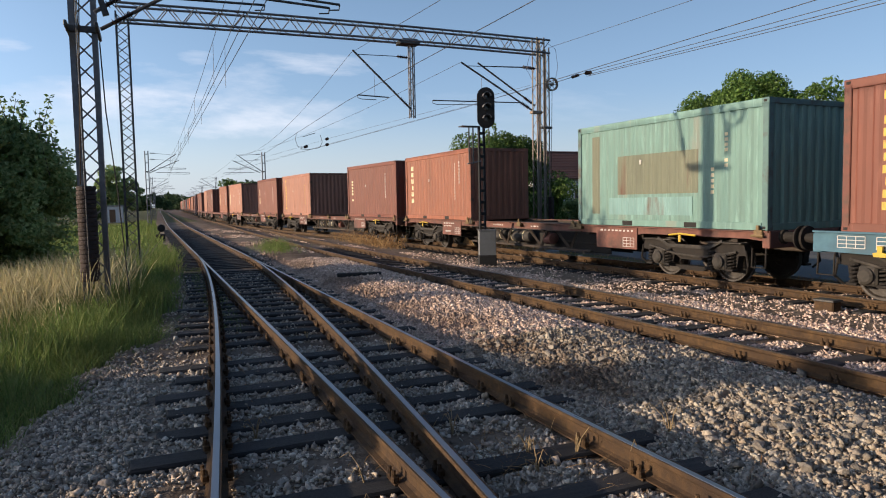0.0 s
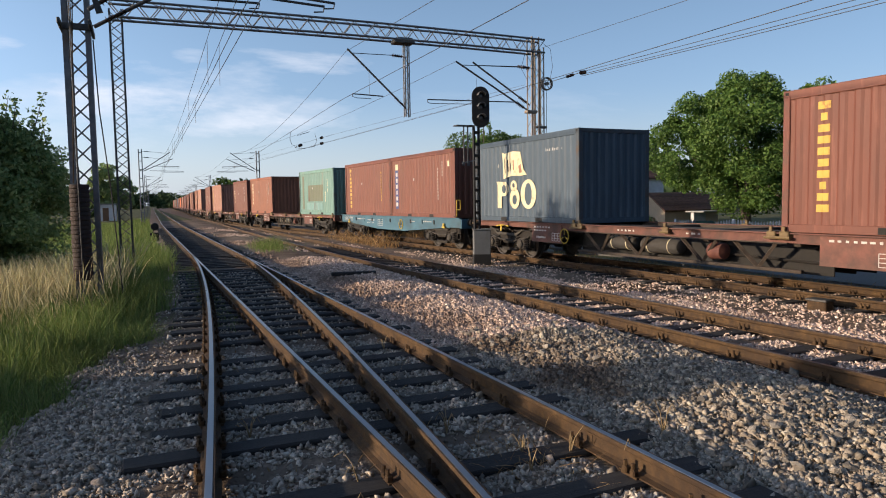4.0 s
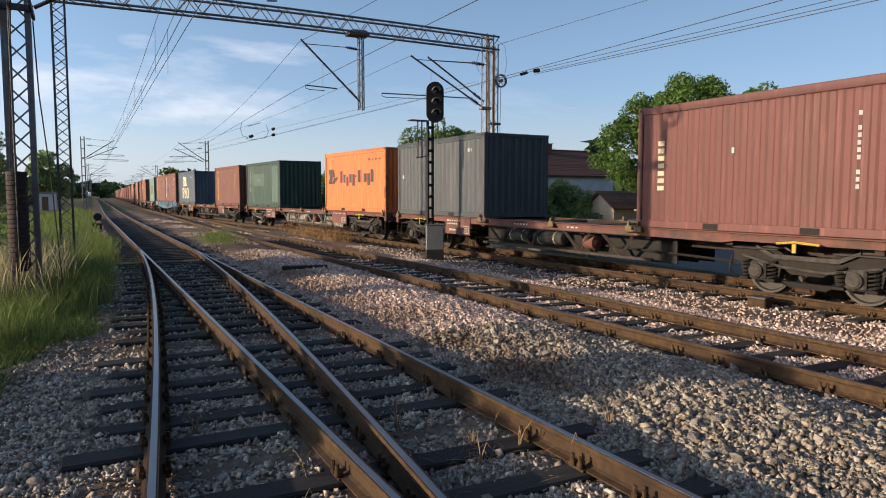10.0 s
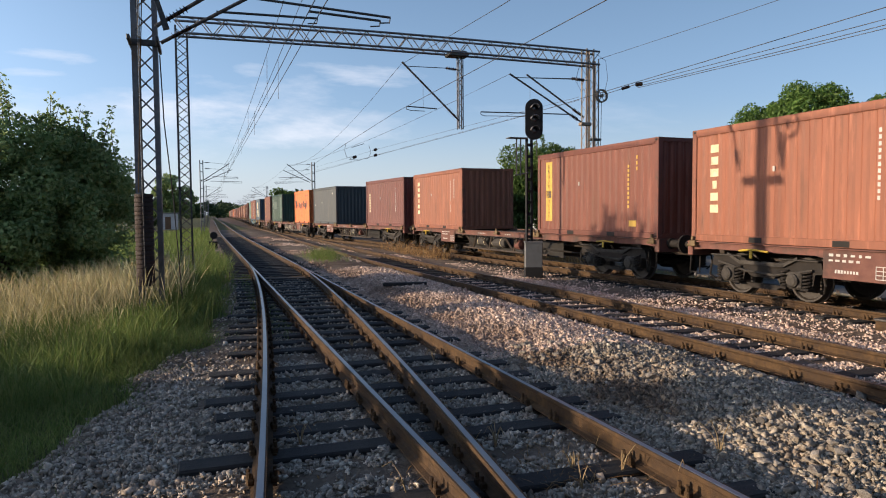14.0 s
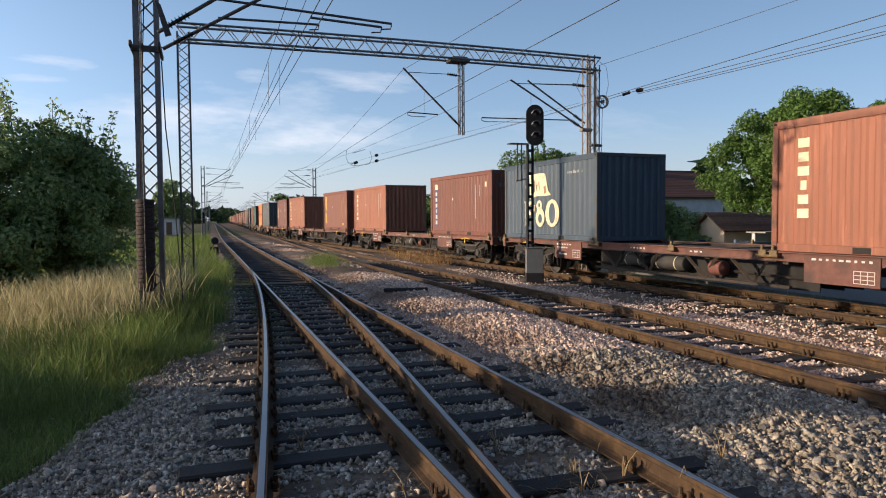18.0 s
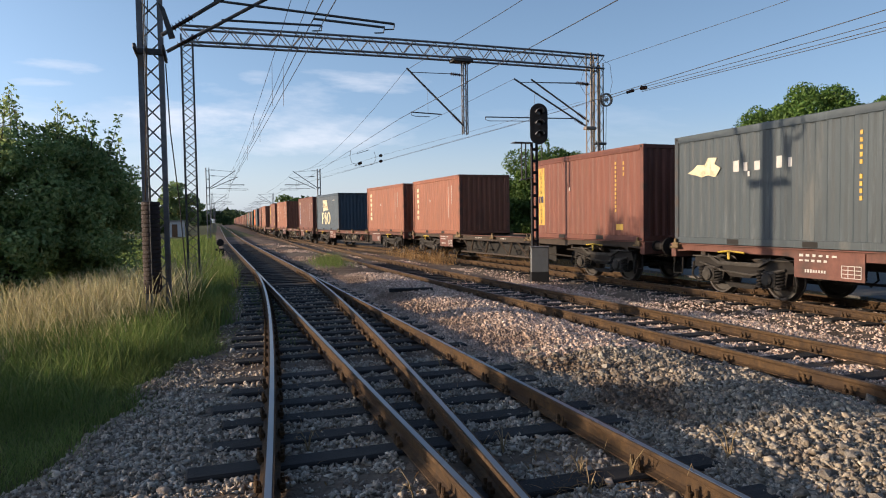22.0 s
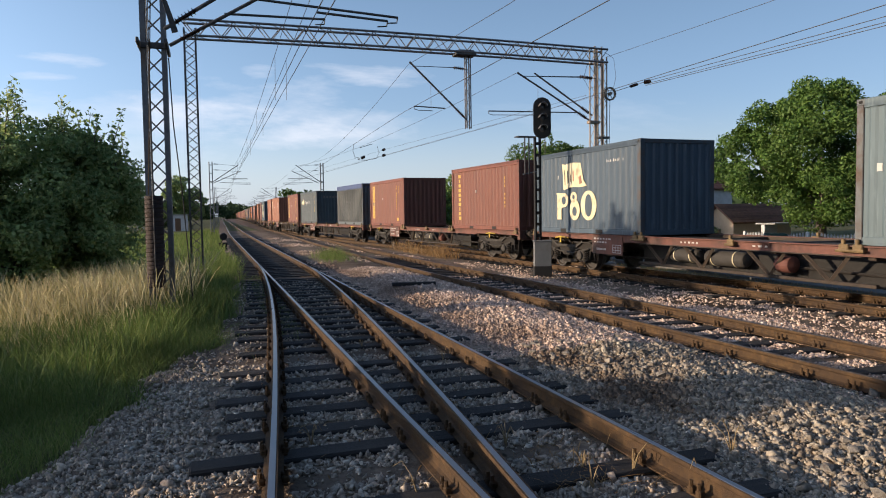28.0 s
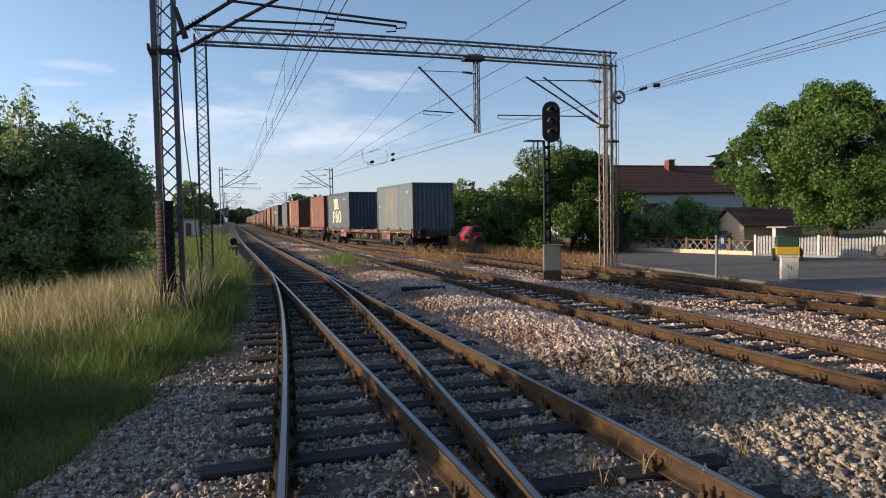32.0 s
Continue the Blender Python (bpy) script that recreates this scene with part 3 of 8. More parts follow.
# ---- mesh building ----
class Shape:
    """Collects vertices and faces; every piece is closed and has thickness."""

    def __init__(self):
        self.v, self.f = [], []

    def add(self, verts, faces):
        o = len(self.v)
        self.v.extend(tuple(p) for p in verts)
        self.f.extend(tuple(i + o for i in f) for f in faces)
        return self

    def box(self, c, s, rz=0.0, bev=0.0):
        x, y, z = (k / 2 for k in s)
        b = min(bev, x * 0.45, y * 0.45, z * 0.45)
        cs, sn = math.cos(rz), math.sin(rz)
        if b <= 0:
            pts = [(i * x, j * y, k * z) for k in (-1, 1) for j in (-1, 1) for i in (-1, 1)]
            faces = [(0, 2, 3, 1), (4, 5, 7, 6), (0, 1, 5, 4), (2, 6, 7, 3), (0, 4, 6, 2), (1, 3, 7, 5)]
        else:
            pts, idx = [], {}
            for i in (-1, 1):
                for j in (-1, 1):
                    for k in (-1, 1):
                        for a in range(3):
                            idx[i, j, k, a] = len(pts)
                            pts.append((i * (x - (b if a != 0 else 0)), j * (y - (b if a != 1 else 0)), k * (z - (b if a != 2 else 0))))
            q = lambda i, j, k, a: idx[i, j, k, a]
            faces = []
            for s_ in (-1, 1):
                order = ((-1, -1), (1, -1), (1, 1), (-1, 1)) if s_ > 0 else ((-1, -1), (-1, 1), (1, 1), (1, -1))
                faces.append(tuple(q(s_, a, c2, 0) for a, c2 in order))
                faces.append(tuple(q(c2, s_, a, 1) for a, c2 in order))
                faces.append(tuple(q(a, c2, s_, 2) for a, c2 in order))
            for a in (-1, 1):
                for c2 in (-1, 1):
                    e1 = [q(a, c2, -1, 0), q(a, c2, 1, 0), q(a, c2, 1, 1), q(a, c2, -1, 1)]
                    e2 = [q(a, -1, c2, 0), q(a, 1, c2, 0), q(a, 1, c2, 2), q(a, -1, c2, 2)]
                    e3 = [q(-1, a, c2, 1), q(1, a, c2, 1), q(1, a, c2, 2), q(-1, a, c2, 2)]
                    faces.append(tuple(e1 if a * c2 < 0 else e1[::-1]))
                    faces.append(tuple(e2 if a * c2 > 0 else e2[::-1]))
                    faces.append(tuple(e3 if a * c2 < 0 else e3[::-1]))
            for i in (-1, 1):
                for j in (-1, 1):
                    for k in (-1, 1):
                        t = (q(i, j, k, 0), q(i, j, k, 1), q(i, j, k, 2))
                        faces.append(t if i * j * k > 0 else t[::-1])
        pts = [(c[0] + p[0] * cs - p[1] * sn, c[1] + p[0] * sn + p[1] * cs, c[2] + p[2]) for p in pts]
        return self.add(pts, faces)

    def tube(self, points, r, n=8, cap=True):
        """A round bar along a line of points; r may be a list."""
        P = [Vector(p) for p in points]
        rs = r if isinstance(r, (list, tuple)) else [r] * len(P)
        rings = []
        up = None
        for i, p in enumerate(P):
            d = (P[min(i + 1, len(P) - 1)] - P[max(i - 1, 0)]).normalized()
            if up is None:
                up = Vector((0, 0, 1)) if abs(d.z) < 0.9 else Vector((1, 0, 0))
            a = d.cross(up).normalized()
            up = a.cross(d).normalized()
            rings.append([p + (a * math.cos(2 * math.pi * k / n) + up * math.sin(2 * math.pi * k / n)) * rs[i] for k in range(n)])
        verts = [q for ring in rings for q in ring]
        faces = [(i * n + k, i * n + (k + 1) % n, (i + 1) * n + (k + 1) % n, (i + 1) * n + k) for i in range(len(P) - 1) for k in range(n)]
        if cap:
            faces += [tuple(range(n))[::-1], tuple(range((len(P) - 1) * n, len(P) * n))]
        return self.add(verts, faces)

    def lathe(self, profile, c=(0, 0, 0), axis="z", n=20):
        """profile: (radius, height) pairs turned round an axis through c."""
        verts = []
        for r, h in profile:
            for k in range(n):
                a = 2 * math.pi * k / n
                u, w = r * math.cos(a), r * math.sin(a)
                verts.append({"z": (u, w, h), "x": (h, u, w), "y": (w, h, u)}[axis])
        verts = [(p[0] + c[0], p[1] + c[1], p[2] + c[2]) for p in verts]
        m = len(profile)
        faces = [(i * n + k, i * n + (k + 1) % n, (i + 1) * n + (k + 1) % n, (i + 1) * n + k) for i in range(m - 1) for k in range(n)]
        faces += [tuple(range(n))[::-1], tuple(range((m - 1) * n, m * n))]
        return self.add(verts, faces)

    def prism(self, outline, z0, z1, plane="xy", at=0.0):
        """A flat outline given thickness. plane xy: z0..z1 heights; yz: thickness along x; xz: thickness along y."""
        n = len(outline)
        def put(a, b, h):
            return {"xy": (a, b, h), "yz": (h, a, b), "xz": (a, h, b)}[plane]
        verts = [put(a, b, z0) for a, b in outline] + [put(a, b, z1) for a, b in outline]
        faces = [tuple(range(n))[::-1], tuple(range(n, 2 * n))] + [(i, (i + 1) % n, n + (i + 1) % n, n + i) for i in range(n)]
        return self.add(verts, faces)

    def sweep(self, section, path):
        """section: (sideways, up) pairs; path: (x, y, z, heading) rows."""
        n = len(section)
        verts = []
        for x, y, z, a in path:
            ca, sa = math.cos(a), math.sin(a)
            verts += [(x + s * ca, y + s * sa, z + h) for s, h in section]
        faces = [(i * n + k, i * n + (k + 1) % n, (i + 1) * n + (k + 1) % n, (i + 1) * n + k) for i in range(len(path) - 1) for k in range(n)]
        faces += [tuple(range(n)), tuple(range((len(path) - 1) * n, len(path) * n))[::-1]]
        return self.add(verts, faces)

    def mesh(self, name, material, smooth=False):
        me = bpy.data.meshes.new(name)
        me.from_pydata(self.v, [], self.f)
        bm = bmesh.new()
        bm.from_mesh(me)
        bmesh.ops.recalc_face_normals(bm, faces=bm.faces)
        bm.to_mesh(me)
        bm.free()
        me.materials.append(material)
        if smooth:
            me.polygons.foreach_set("use_smooth", [True] * len(me.polygons))
            me.set_sharp_from_angle(angle=radians(38))
        me.update()
        return me


def part(name, shape, material, parent=None, label="", at=None, smooth=False):
    """One mesh object under a thing or a part. shape: a Shape, or a mesh that alike pieces share."""
    me = shape.mesh(name, material, smooth) if isinstance(shape, Shape) else shape
    ob = new(name, me)
    if parent:
        ob.parent = parent
    if at is not None:
        ob.matrix_basis = at if isinstance(at, Matrix) else Matrix.Translation(at)
    if label:
        ob["label"] = label
    return ob


def thing(name, label, category, at=None, group="", kind=""):
    ob = new(name)
    ob.empty_display_size = 0.2
    if at is not None:
        ob.matrix_basis = at if isinstance(at, Matrix) else Matrix.Translation(at)
    return tagged(ob, label, category, group, kind)


def np_mesh(name, verts, faces, material, smooth=False):
    """Large heaps: verts (n, 3), faces (m, k), straight from arrays."""
    me = bpy.data.meshes.new(name)
    verts, faces = np.asarray(verts, np.float32), np.asarray(faces, np.int32)
    m, k = faces.shape
    me.vertices.add(len(verts)); me.vertices.foreach_set("co", verts.ravel())
    me.loops.add(m * k); me.loops.foreach_set("vertex_index", faces.ravel())
    me.polygons.add(m); me.polygons.foreach_set("loop_start", np.arange(0, m * k, k, dtype=np.int32))
    me.polygons.foreach_set("loop_total", np.full(m, k, np.int32))
    if smooth:
        me.polygons.foreach_set("use_smooth", np.ones(m, bool))
    me.materials.append(material)
    me.update(calc_edges=True)
    me.validate()
    return me


rng = np.random.default_rng(7)

# ---- the plan: tracks run along +y; z = 0 is the rail top of the main line ----
KY = [-40, 0, 12, 22, 32, 42, 54, 66, 80, 100, 130, 180, 700]
KX = [10.77, 10.97, 11.03, 10.61, 10.14, 9.05, 7.86, 7.06, 6.51, 6.71, 7.57, 9.05, 20.5]
YS = np.arange(-40, 700.01, 0.25)
XS = np.convolve(np.pad(np.interp(YS, KY, KX), 20, mode="edge"), np.ones(41) / 41, "valid") + 1.22
ARC = np.concatenate([[0], np.cumsum(np.hypot(np.diff(XS), np.diff(YS)))])
ARC -= np.interp(0, YS, ARC)
TRAIN_Z, MID_Z = -0.14, -0.09


def train_x(y):
    return float(np.interp(y, YS, XS))


def train_at(s):
    """Place and heading on the train's track, s metres of it past the camera's side."""
    y = np.interp(s, ARC, YS)
    x0, x1 = np.interp([y - 0.6, y + 0.6], YS, XS)
    return float(np.interp(y, YS, XS)), float(y), math.atan2(-(x1 - x0), 1.2)


def main_x(y):
    """Centre of the main line; it bends gently to the right far off."""
    return 2.25 + (max(0, y - 50) ** 2 * 1.917e-4 if y < 80 else 0.1725 + (y - 80) * 0.0115)


def mid_x(y):
    return float(np.interp(y, [-20, 5, 10, 14, 18, 23, 35, 50, 70, 84], [7.3, 7.27, 7.2, 7.1, 6.98, 6.88, 6.85, 7.0, 7.5, 7.75]))


def fork_x(y):
    """Left rail of the branch that leaves the main line at the points, y = 25.5."""
    return 1.5 - 0.00588 * max(0.0, 25.5 - y) ** 1.742


def ground_z(x, y):
    """Lie of the land, without the ballast's own roughness."""
    left = np.interp(x, [-60, -8, -3.2, -1.9, -0.9, 4.2, 5.0, 5.9, 6.3, 8.3, 9.0, 10.6, 13.9, 15.0, 16.5, 24, 60],
                     [-0.7, -0.55, -0.5, -0.36, -0.2, -0.2, -0.16, -0.2, -0.29, -0.3, -0.33, -0.35, -0.36, -0.42, -0.5, -0.5, -0.6])
    return left


def straight_path(xf, y0, y1, step, z):
    rows = []
    n = max(2, int(round((y1 - y0) / step)) + 1)
    for y in np.linspace(y0, y1, n):
        a = math.atan2(-(xf(y + 0.5) - xf(y - 0.5)), 1.0)
        rows.append((xf(y), float(y), z, a))
    return rows


# ---- ground sheet, track bed, road ----
def axis_steps(lo, hi, fine_lo, fine_hi, fine, grow=1.25):
    a = list(np.arange(fine_lo, fine_hi + 1e-6, fine))
    d = fine
    while a[-1] < hi:
        d *= grow
        a.append(min(hi, a[-1] + d))
    d = fine
    while a[0] > lo:
        d *= grow
        a.insert(0, max(lo, a[0] - d))
    return np.array(a)


def sheet(name, xs, ys, height, material):
    X, Y = np.meshgrid(xs, ys)
    Z = height(X, Y)
    v = np.stack([X.ravel(), Y.ravel(), Z.ravel()], 1)
    w = len(xs)
    i = (np.arange(len(ys) - 1)[:, None] * w + np.arange(w - 1)[None, :]).ravel()
    return np_mesh(name, v, np.stack([i, i + 1, i + w + 1, i + w], 1), material, True)


def wobble(X, Y, s, amp):
    return amp * (np.sin(X * s * 1.7 + 1.3) * np.cos(Y * s * 1.3) + 0.6 * np.sin(X * s * 3.9 + Y * s * 2.7))


gx, gy = axis_steps(-2500, 2500, -14, 30, 0.5), axis_steps(-300, 4000, -6, 60, 0.7)
ground = tagged(new("ground", sheet("ground", gx, gy, lambda X, Y: ground_z(X, Y) - 0.05 + wobble(X, Y, 0.7, 0.02) * (np.abs(X - 5) > 10), GROUND)),
                "flat meadow ground with dry and green grass", "ground", kind="structure")
bx, by = np.arange(-1.9, 14.61, 0.11), np.concatenate([np.arange(-4, 26, 0.14), np.arange(26, 90, 0.8)])


def verge_line(y):
    """Where ballast gives way to meadow beside the branch: the grass creeps in with distance."""
    return np.interp(y, [2, 4.2, 6, 7.5, 9, 10.5, 14, 25], [-2.3, -1.6, -1.15, -0.88, -0.48, 0.02, 0.5, 0.9]) + 0.13 * np.sin(y * 1.9) + 0.08 * np.sin(y * 4.3)


def bed_height(X, Y):
    n1 = np.sin(X * 23.1 + Y * 7.7) * np.cos(Y * 19.3 - X * 5.1) * 0.012 + np.sin(X * 6.3 + 2) * np.cos(Y * 4.1) * 0.012
    mound = 0.07 * np.exp(-((X - 4.95) / 0.75) ** 2) * np.clip(1.6 - np.abs(Y - 9) / 14, 0, 1)
    return ground_z(X, Y) + n1 + mound - 0.2 * np.clip((verge_line(Y) - 0.1 - X) / 0.25, 0, 1)


track_bed = tagged(new("track_bed", sheet("track_bed", bx, by, bed_height, BALLAST_BED)),
                   "gravelly brown track bed under the rails", "track bed", kind="structure")


far_bed = Shape()
far_bed.sweep([(-1.75, -0.24), (9.6, -0.34), (9.6, -0.6), (-1.75, -0.6)], straight_path(main_x, 88, 600, 12, 0))
tagged(part("far_track_bed", far_bed, TRACK_DIRT), "dusty brown track bed running into the distance", "track bed", kind="structure")

road = Shape()
road.prism([(15.6, -30), (15.6, 12.5), (15.9, 19.0), (16.6, 26.0), (17.2, 60), (22.6, 60), (23.0, 33.0), (25.2, 26.5), (27.8, 20.0), (28.2, -30)], -0.56, -0.44)
tagged(part("road", road, ASPHALT), "grey asphalt road beside the railway", "road", kind="structure")


# ---- rails, sleepers, fastenings ----
RAIL_SECTION = [(-0.036, 0.0), (0.036, 0.0), (0.037, -0.026), (0.031, -0.04), (0.009, -0.05), (0.008, -0.128), (0.03, -0.142), (0.074, -0.15),
                (0.074, -0.16), (-0.074, -0.16), (-0.074, -0.15), (-0.03, -0.142), (-0.008, -0.128), (-0.009, -0.05), (-0.031, -0.04), (-0.037, -0.026)]
HEAD_SECTION = [(-0.022, 0.002), (0.022, 0.002), (0.025, -0.004), (-0.025, -0.004)]


def rail(track, path, polished):
    r = part("rail", Shape().sweep(RAIL_SECTION, path), RUST, track, "rust-brown steel rail")
    part("rail_head", Shape().sweep(HEAD_SECTION, path), RAIL_HEAD if polished else RAIL_HEAD_DULL, r,
         "bright worn running surface" if polished else "brown dull running surface")
    return r


SLEEPER_LEN = {}


def sleeper_mesh(length):
    key = round(length, 1)
    if key not in SLEEPER_LEN:
        SLEEPER_LEN[key] = Shape().box((0, 0, 0), (key, 0.25, 0.15), bev=0.018).mesh("sleeper", SLEEPER)
    return SLEEPER_LEN[key]


clip = Shape()
clip.box((0, 0, 0.008), (0.19, 0.16, 0.016))
for sx in (-1, 1):
    clip.box((sx * 0.082, 0.04, 0.035), (0.05, 0.05, 0.05), bev=0.01)
    clip.box((sx * 0.082, -0.04, 0.035), (0.05, 0.05, 0.05), bev=0.01)
    clip.tube([(sx * 0.09, 0.04, 0.05), (sx * 0.09, 0.04, 0.1)], 0.014, 6)
    clip.tube([(sx * 0.09, -0.04, 0.05), (sx * 0.09, -0.04, 0.1)], 0.014, 6)
CLIP = clip.mesh("rail_fastening", RUST)

main_line = thing("main_line_track", "main line track with bright rails and a set of points on dark timber sleepers", "railway track", kind="structure")
branch = thing("branch_track", "branch track leaving the main line at the points", "railway track", kind="structure")
siding = thing("siding_track", "rusty siding track on timber sleepers in pale ballast", "railway track", kind="structure")
train_track = thing("loop_track", "rust-brown track on which the freight train runs", "railway track", kind="structure")

rail(main_line, straight_path(lambda y: main_x(y) - 0.752, -6, 26, 1.0, 0), True)
rail(main_line, straight_path(lambda y: main_x(y) - 0.752, 26, 420, 6.0, 0), True)
rail(main_line, straight_path(lambda y: main_x(y) + 0.752, -6, 26, 1.0, 0), True)
rail(main_line, straight_path(lambda y: main_x(y) + 0.752, 26, 420, 6.0, 0), True)
rail(branch, straight_path(lambda y: fork_x(y), -6, 24.6, 0.7, 0.0), True)
rail(branch, straight_path(lambda y: fork_x(y) + 1.53, -6, 23.2, 0.7, 0.0), True)
for side in (-0.752, 0.752):
    rail(siding, straight_path(lambda y: mid_x(y) + side, -8, 30, 1.0, MID_Z), False)
    rail(siding, straight_path(lambda y: mid_x(y) + side, 30, 82, 3.0, MID_Z), False)
    rail(train_track, straight_path(lambda y: train_x(y) + side, -20, 90, 1.5, TRAIN_Z), False)
    rail(train_track, straight_path(lambda y: train_x(y) + side, 90, 500, 8.0, TRAIN_Z), False)


def lay_sleepers(track, xl, xr, xrails, y0, y1, step, z, clips=True):
    y = y0
    k = 0
    while y < y1:
        a, b = xl(y), xr(y)
        yy = y + random.uniform(-0.03, 0.03)
        tilt = random.uniform(-0.6, 0.6)
        part("sleeper", sleeper_mesh(b - a), None, track,
             at=pose((a + b) / 2 + random.uniform(-0.06, 0.06), yy, z - 0.16 - 0.076 + random.uniform(-0.006, 0.006), 0, 0, tilt))
        if clips:
            for xf in xrails:
                part("rail_fastening", CLIP, None, track, at=(xf(yy), yy, z - 0.163))
        y += step * (1.9 if random.random() < 0.04 else 1)
        k += 1


mr = (lambda y: main_x(y) - 0.752, lambda y: main_x(y) + 0.752)
lay_sleepers(main_line, lambda y: min(0.7, fork_x(y) - random.choice((0.36, 0.45, 0.55, 0.62))), lambda y: 3.0 + 0.55, mr, 1.2, 25, 0.6, 0.0)
for yy in np.arange(1.2, 23, 0.6):
    for xf in (fork_x, lambda y: fork_x(y) + 1.53):
        part("rail_fastening", CLIP, None, branch, at=(xf(yy), float(yy), -0.163))
lay_sleepers(main_line, lambda y: main_x(y) - 1.3, lambda y: main_x(y) + 1.3, mr, 25.2, 60, 0.62, 0.0, False)
lay_sleepers(siding, lambda y: mid_x(y) - 1.3, lambda y: mid_x(y) + 1.3, (lambda y: mid_x(y) - 0.752, lambda y: mid_x(y) + 0.752), 1.0, 30, 0.64, MID_Z)
lay_sleepers(train_track, lambda y: train_x(y) - 1.3, lambda y: train_x(y) + 1.3, (lambda y: train_x(y) - 0.752, lambda y: train_x(y) + 0.752), 1.5, 34, 0.64, TRAIN_Z)


# ---- loose ballast stones ----
def stones(name, count, place, material, label, squash=0.75):
    """Jagged little rocks: eight-cornered splinters, each with its own proportions."""
    ico = np.array([(-1, -1, -1), (1, -1, -1), (1, 1, -1), (-1, 1, -1), (-1, -1, 1), (1, -1, 1), (1, 1, 1), (-1, 1, 1)]) * 0.62
    tri = np.array([(0, 3, 2), (0, 2, 1), (4, 5, 6), (4, 6, 7), (0, 1, 5), (0, 5, 4), (1, 2, 6), (1, 6, 5), (2, 3, 7), (2, 7, 6), (3, 0, 4), (3, 4, 7)])
    pos, rad = place(count)
    n = len(pos)
    v = np.repeat(ico[None], n, 0) * rng.uniform(0.15, 1.6, (n, 8, 3))
    v *= rng.uniform(0.5, 1.5, (n, 1, 3)) * np.array([1, 1, squash])
    q = rng.normal(size=(n, 4)); q /= np.linalg.norm(q, axis=1)[:, None]
    w, x, y, z = q.T
    R = np.stack([np.stack([1 - 2 * (y * y + z * z), 2 * (x * y - z * w), 2 * (x * z + y * w)], -1),
                  np.stack([2 * (x * y + z * w), 1 - 2 * (x * x + z * z), 2 * (y * z - x * w)], -1),
                  np.stack([2 * (x * z - y * w), 2 * (y * z + x * w), 1 - 2 * (x * x + y * y)], -1)], 1)
    v = np.einsum("nij,nkj->nki", R, v) * rad[:, None, None] + pos[:, None, :]
    f = (tri[None] + np.arange(n)[:, None, None] * 8).reshape(-1, 3)
    return tagged(new(name, np_mesh(name, v.reshape(-1, 3), f, material or BALLAST_STONE)), label, "gravel", kind="stuff")


def near_rail(x, y, gap):
    hit = np.zeros(len(x), bool)
    fy = 1.5 - 0.00588 * np.clip(25.5 - y, 0, None) ** 1.742
    my = np.interp(y, [-20, 5, 10, 14, 18, 23, 35], [7.3, 7.27, 7.2, 7.1, 6.98, 6.88, 6.85])
    ty = np.interp(y, YS, XS)
    for c in (1.498, 3.002, fy, fy + 1.53, my - 0.752, my + 0.752, ty - 0.752, ty + 0.752):
        hit |= np.abs(x - c) < gap
    return hit


def strew(x0, x1, y0, y1, r0, r1, keep=None):
    def place(count):
        x = rng.uniform(x0, x1, count)
        u = rng.uniform(0, 1, count)
        y = y0 + (y1 - y0) * u
        ok = ~near_rail(x, y, 0.1)
        if keep is not None:
            ok &= keep(x, y)
        x, y = x[ok], y[ok]
        r = rng.uniform(r0, r1, len(x)) * np.where(rng.random(len(x)) < 0.06, 1.5, 1)
        z = bed_height(x, y) + rng.uniform(-0.3, 0.45, len(x)) * r
        return np.stack([x, y, z], 1), r
    return place


def between_sleepers(x, y):
    """Thinner cover on the tarred timbers and on the oily strip by the branch."""
    on = (np.abs(((y - 1.2) / 0.6 + 0.5) % 1 - 0.5) < 0.21) & (x < 3.6) & (x > -0.1)
    return (~on) | (rng.random(len(x)) < 0.1)


def shoulder(x, y):
    edge = verge_line(y) + 0.1 * np.sin(y * 3.1 + 1)
    return (x > edge - rng.exponential(0.2, len(x))) & between_sleepers(x, y)


stones("ballast_stones_near", 56000, strew(-2.6, 4.0, 2.2, 9.0, 0.013, 0.029, shoulder), BALLAST_SLEEPERS, "grey crushed stones between the main line sleepers")
stones("ballast_heap_stones", 32000, strew(3.5, 6.45, 2.2, 8.0, 0.015, 0.034), None, "pale crushed stones heaped between two tracks")
stones("ballast_heap_stones_middle", 21000, strew(3.4, 6.4, 8.0, 12.0, 0.015, 0.032), BALLAST_WARM, "rust-dusted crushed stones heaped between two tracks")
stones("ballast_heap_stones_far", 24000, strew(3.3, 6.2, 12.0, 23.0, 0.017, 0.035), BALLAST_WARM, "pale crushed stones heaped between two tracks")
stones("ballast_stones_branch", 10000, strew(-0.6, 3.6, 9.0, 20.0, 0.016, 0.03, shoulder), BALLAST_SLEEPERS, "dusty stones between the sleepers beyond the points")
sid = lambda x, y: (np.abs(((y - 1.0) / 0.64 + 0.5) % 1 - 0.5) > 0.2) | (np.abs(x - 7.2) > 1.35)
stones("ballast_siding_stones", 40000, strew(5.9, 9.6, 3.5, 11.5, 0.015, 0.031, sid), BALLAST_WARM, "pale stones in and beside the rusty siding")
stones("ballast_siding_stones_far", 16000, strew(5.9, 9.4, 11.5, 20.0, 0.017, 0.032, sid), BALLAST_WARM, "pale stones in and beside the rusty siding")
bare = lambda x, y: (rng.random(len(x)) < np.where((x > 9.45 + 0.25 * np.sin(y * 1.3)) & (x < 10.75 + 0.2 * np.sin(y * 2.1)) & (y > 6), 0.22, 1)) & ((np.abs(((y - 1.5) / 0.64 + 0.5) % 1 - 0.5) > 0.2) | (x < 10.9))
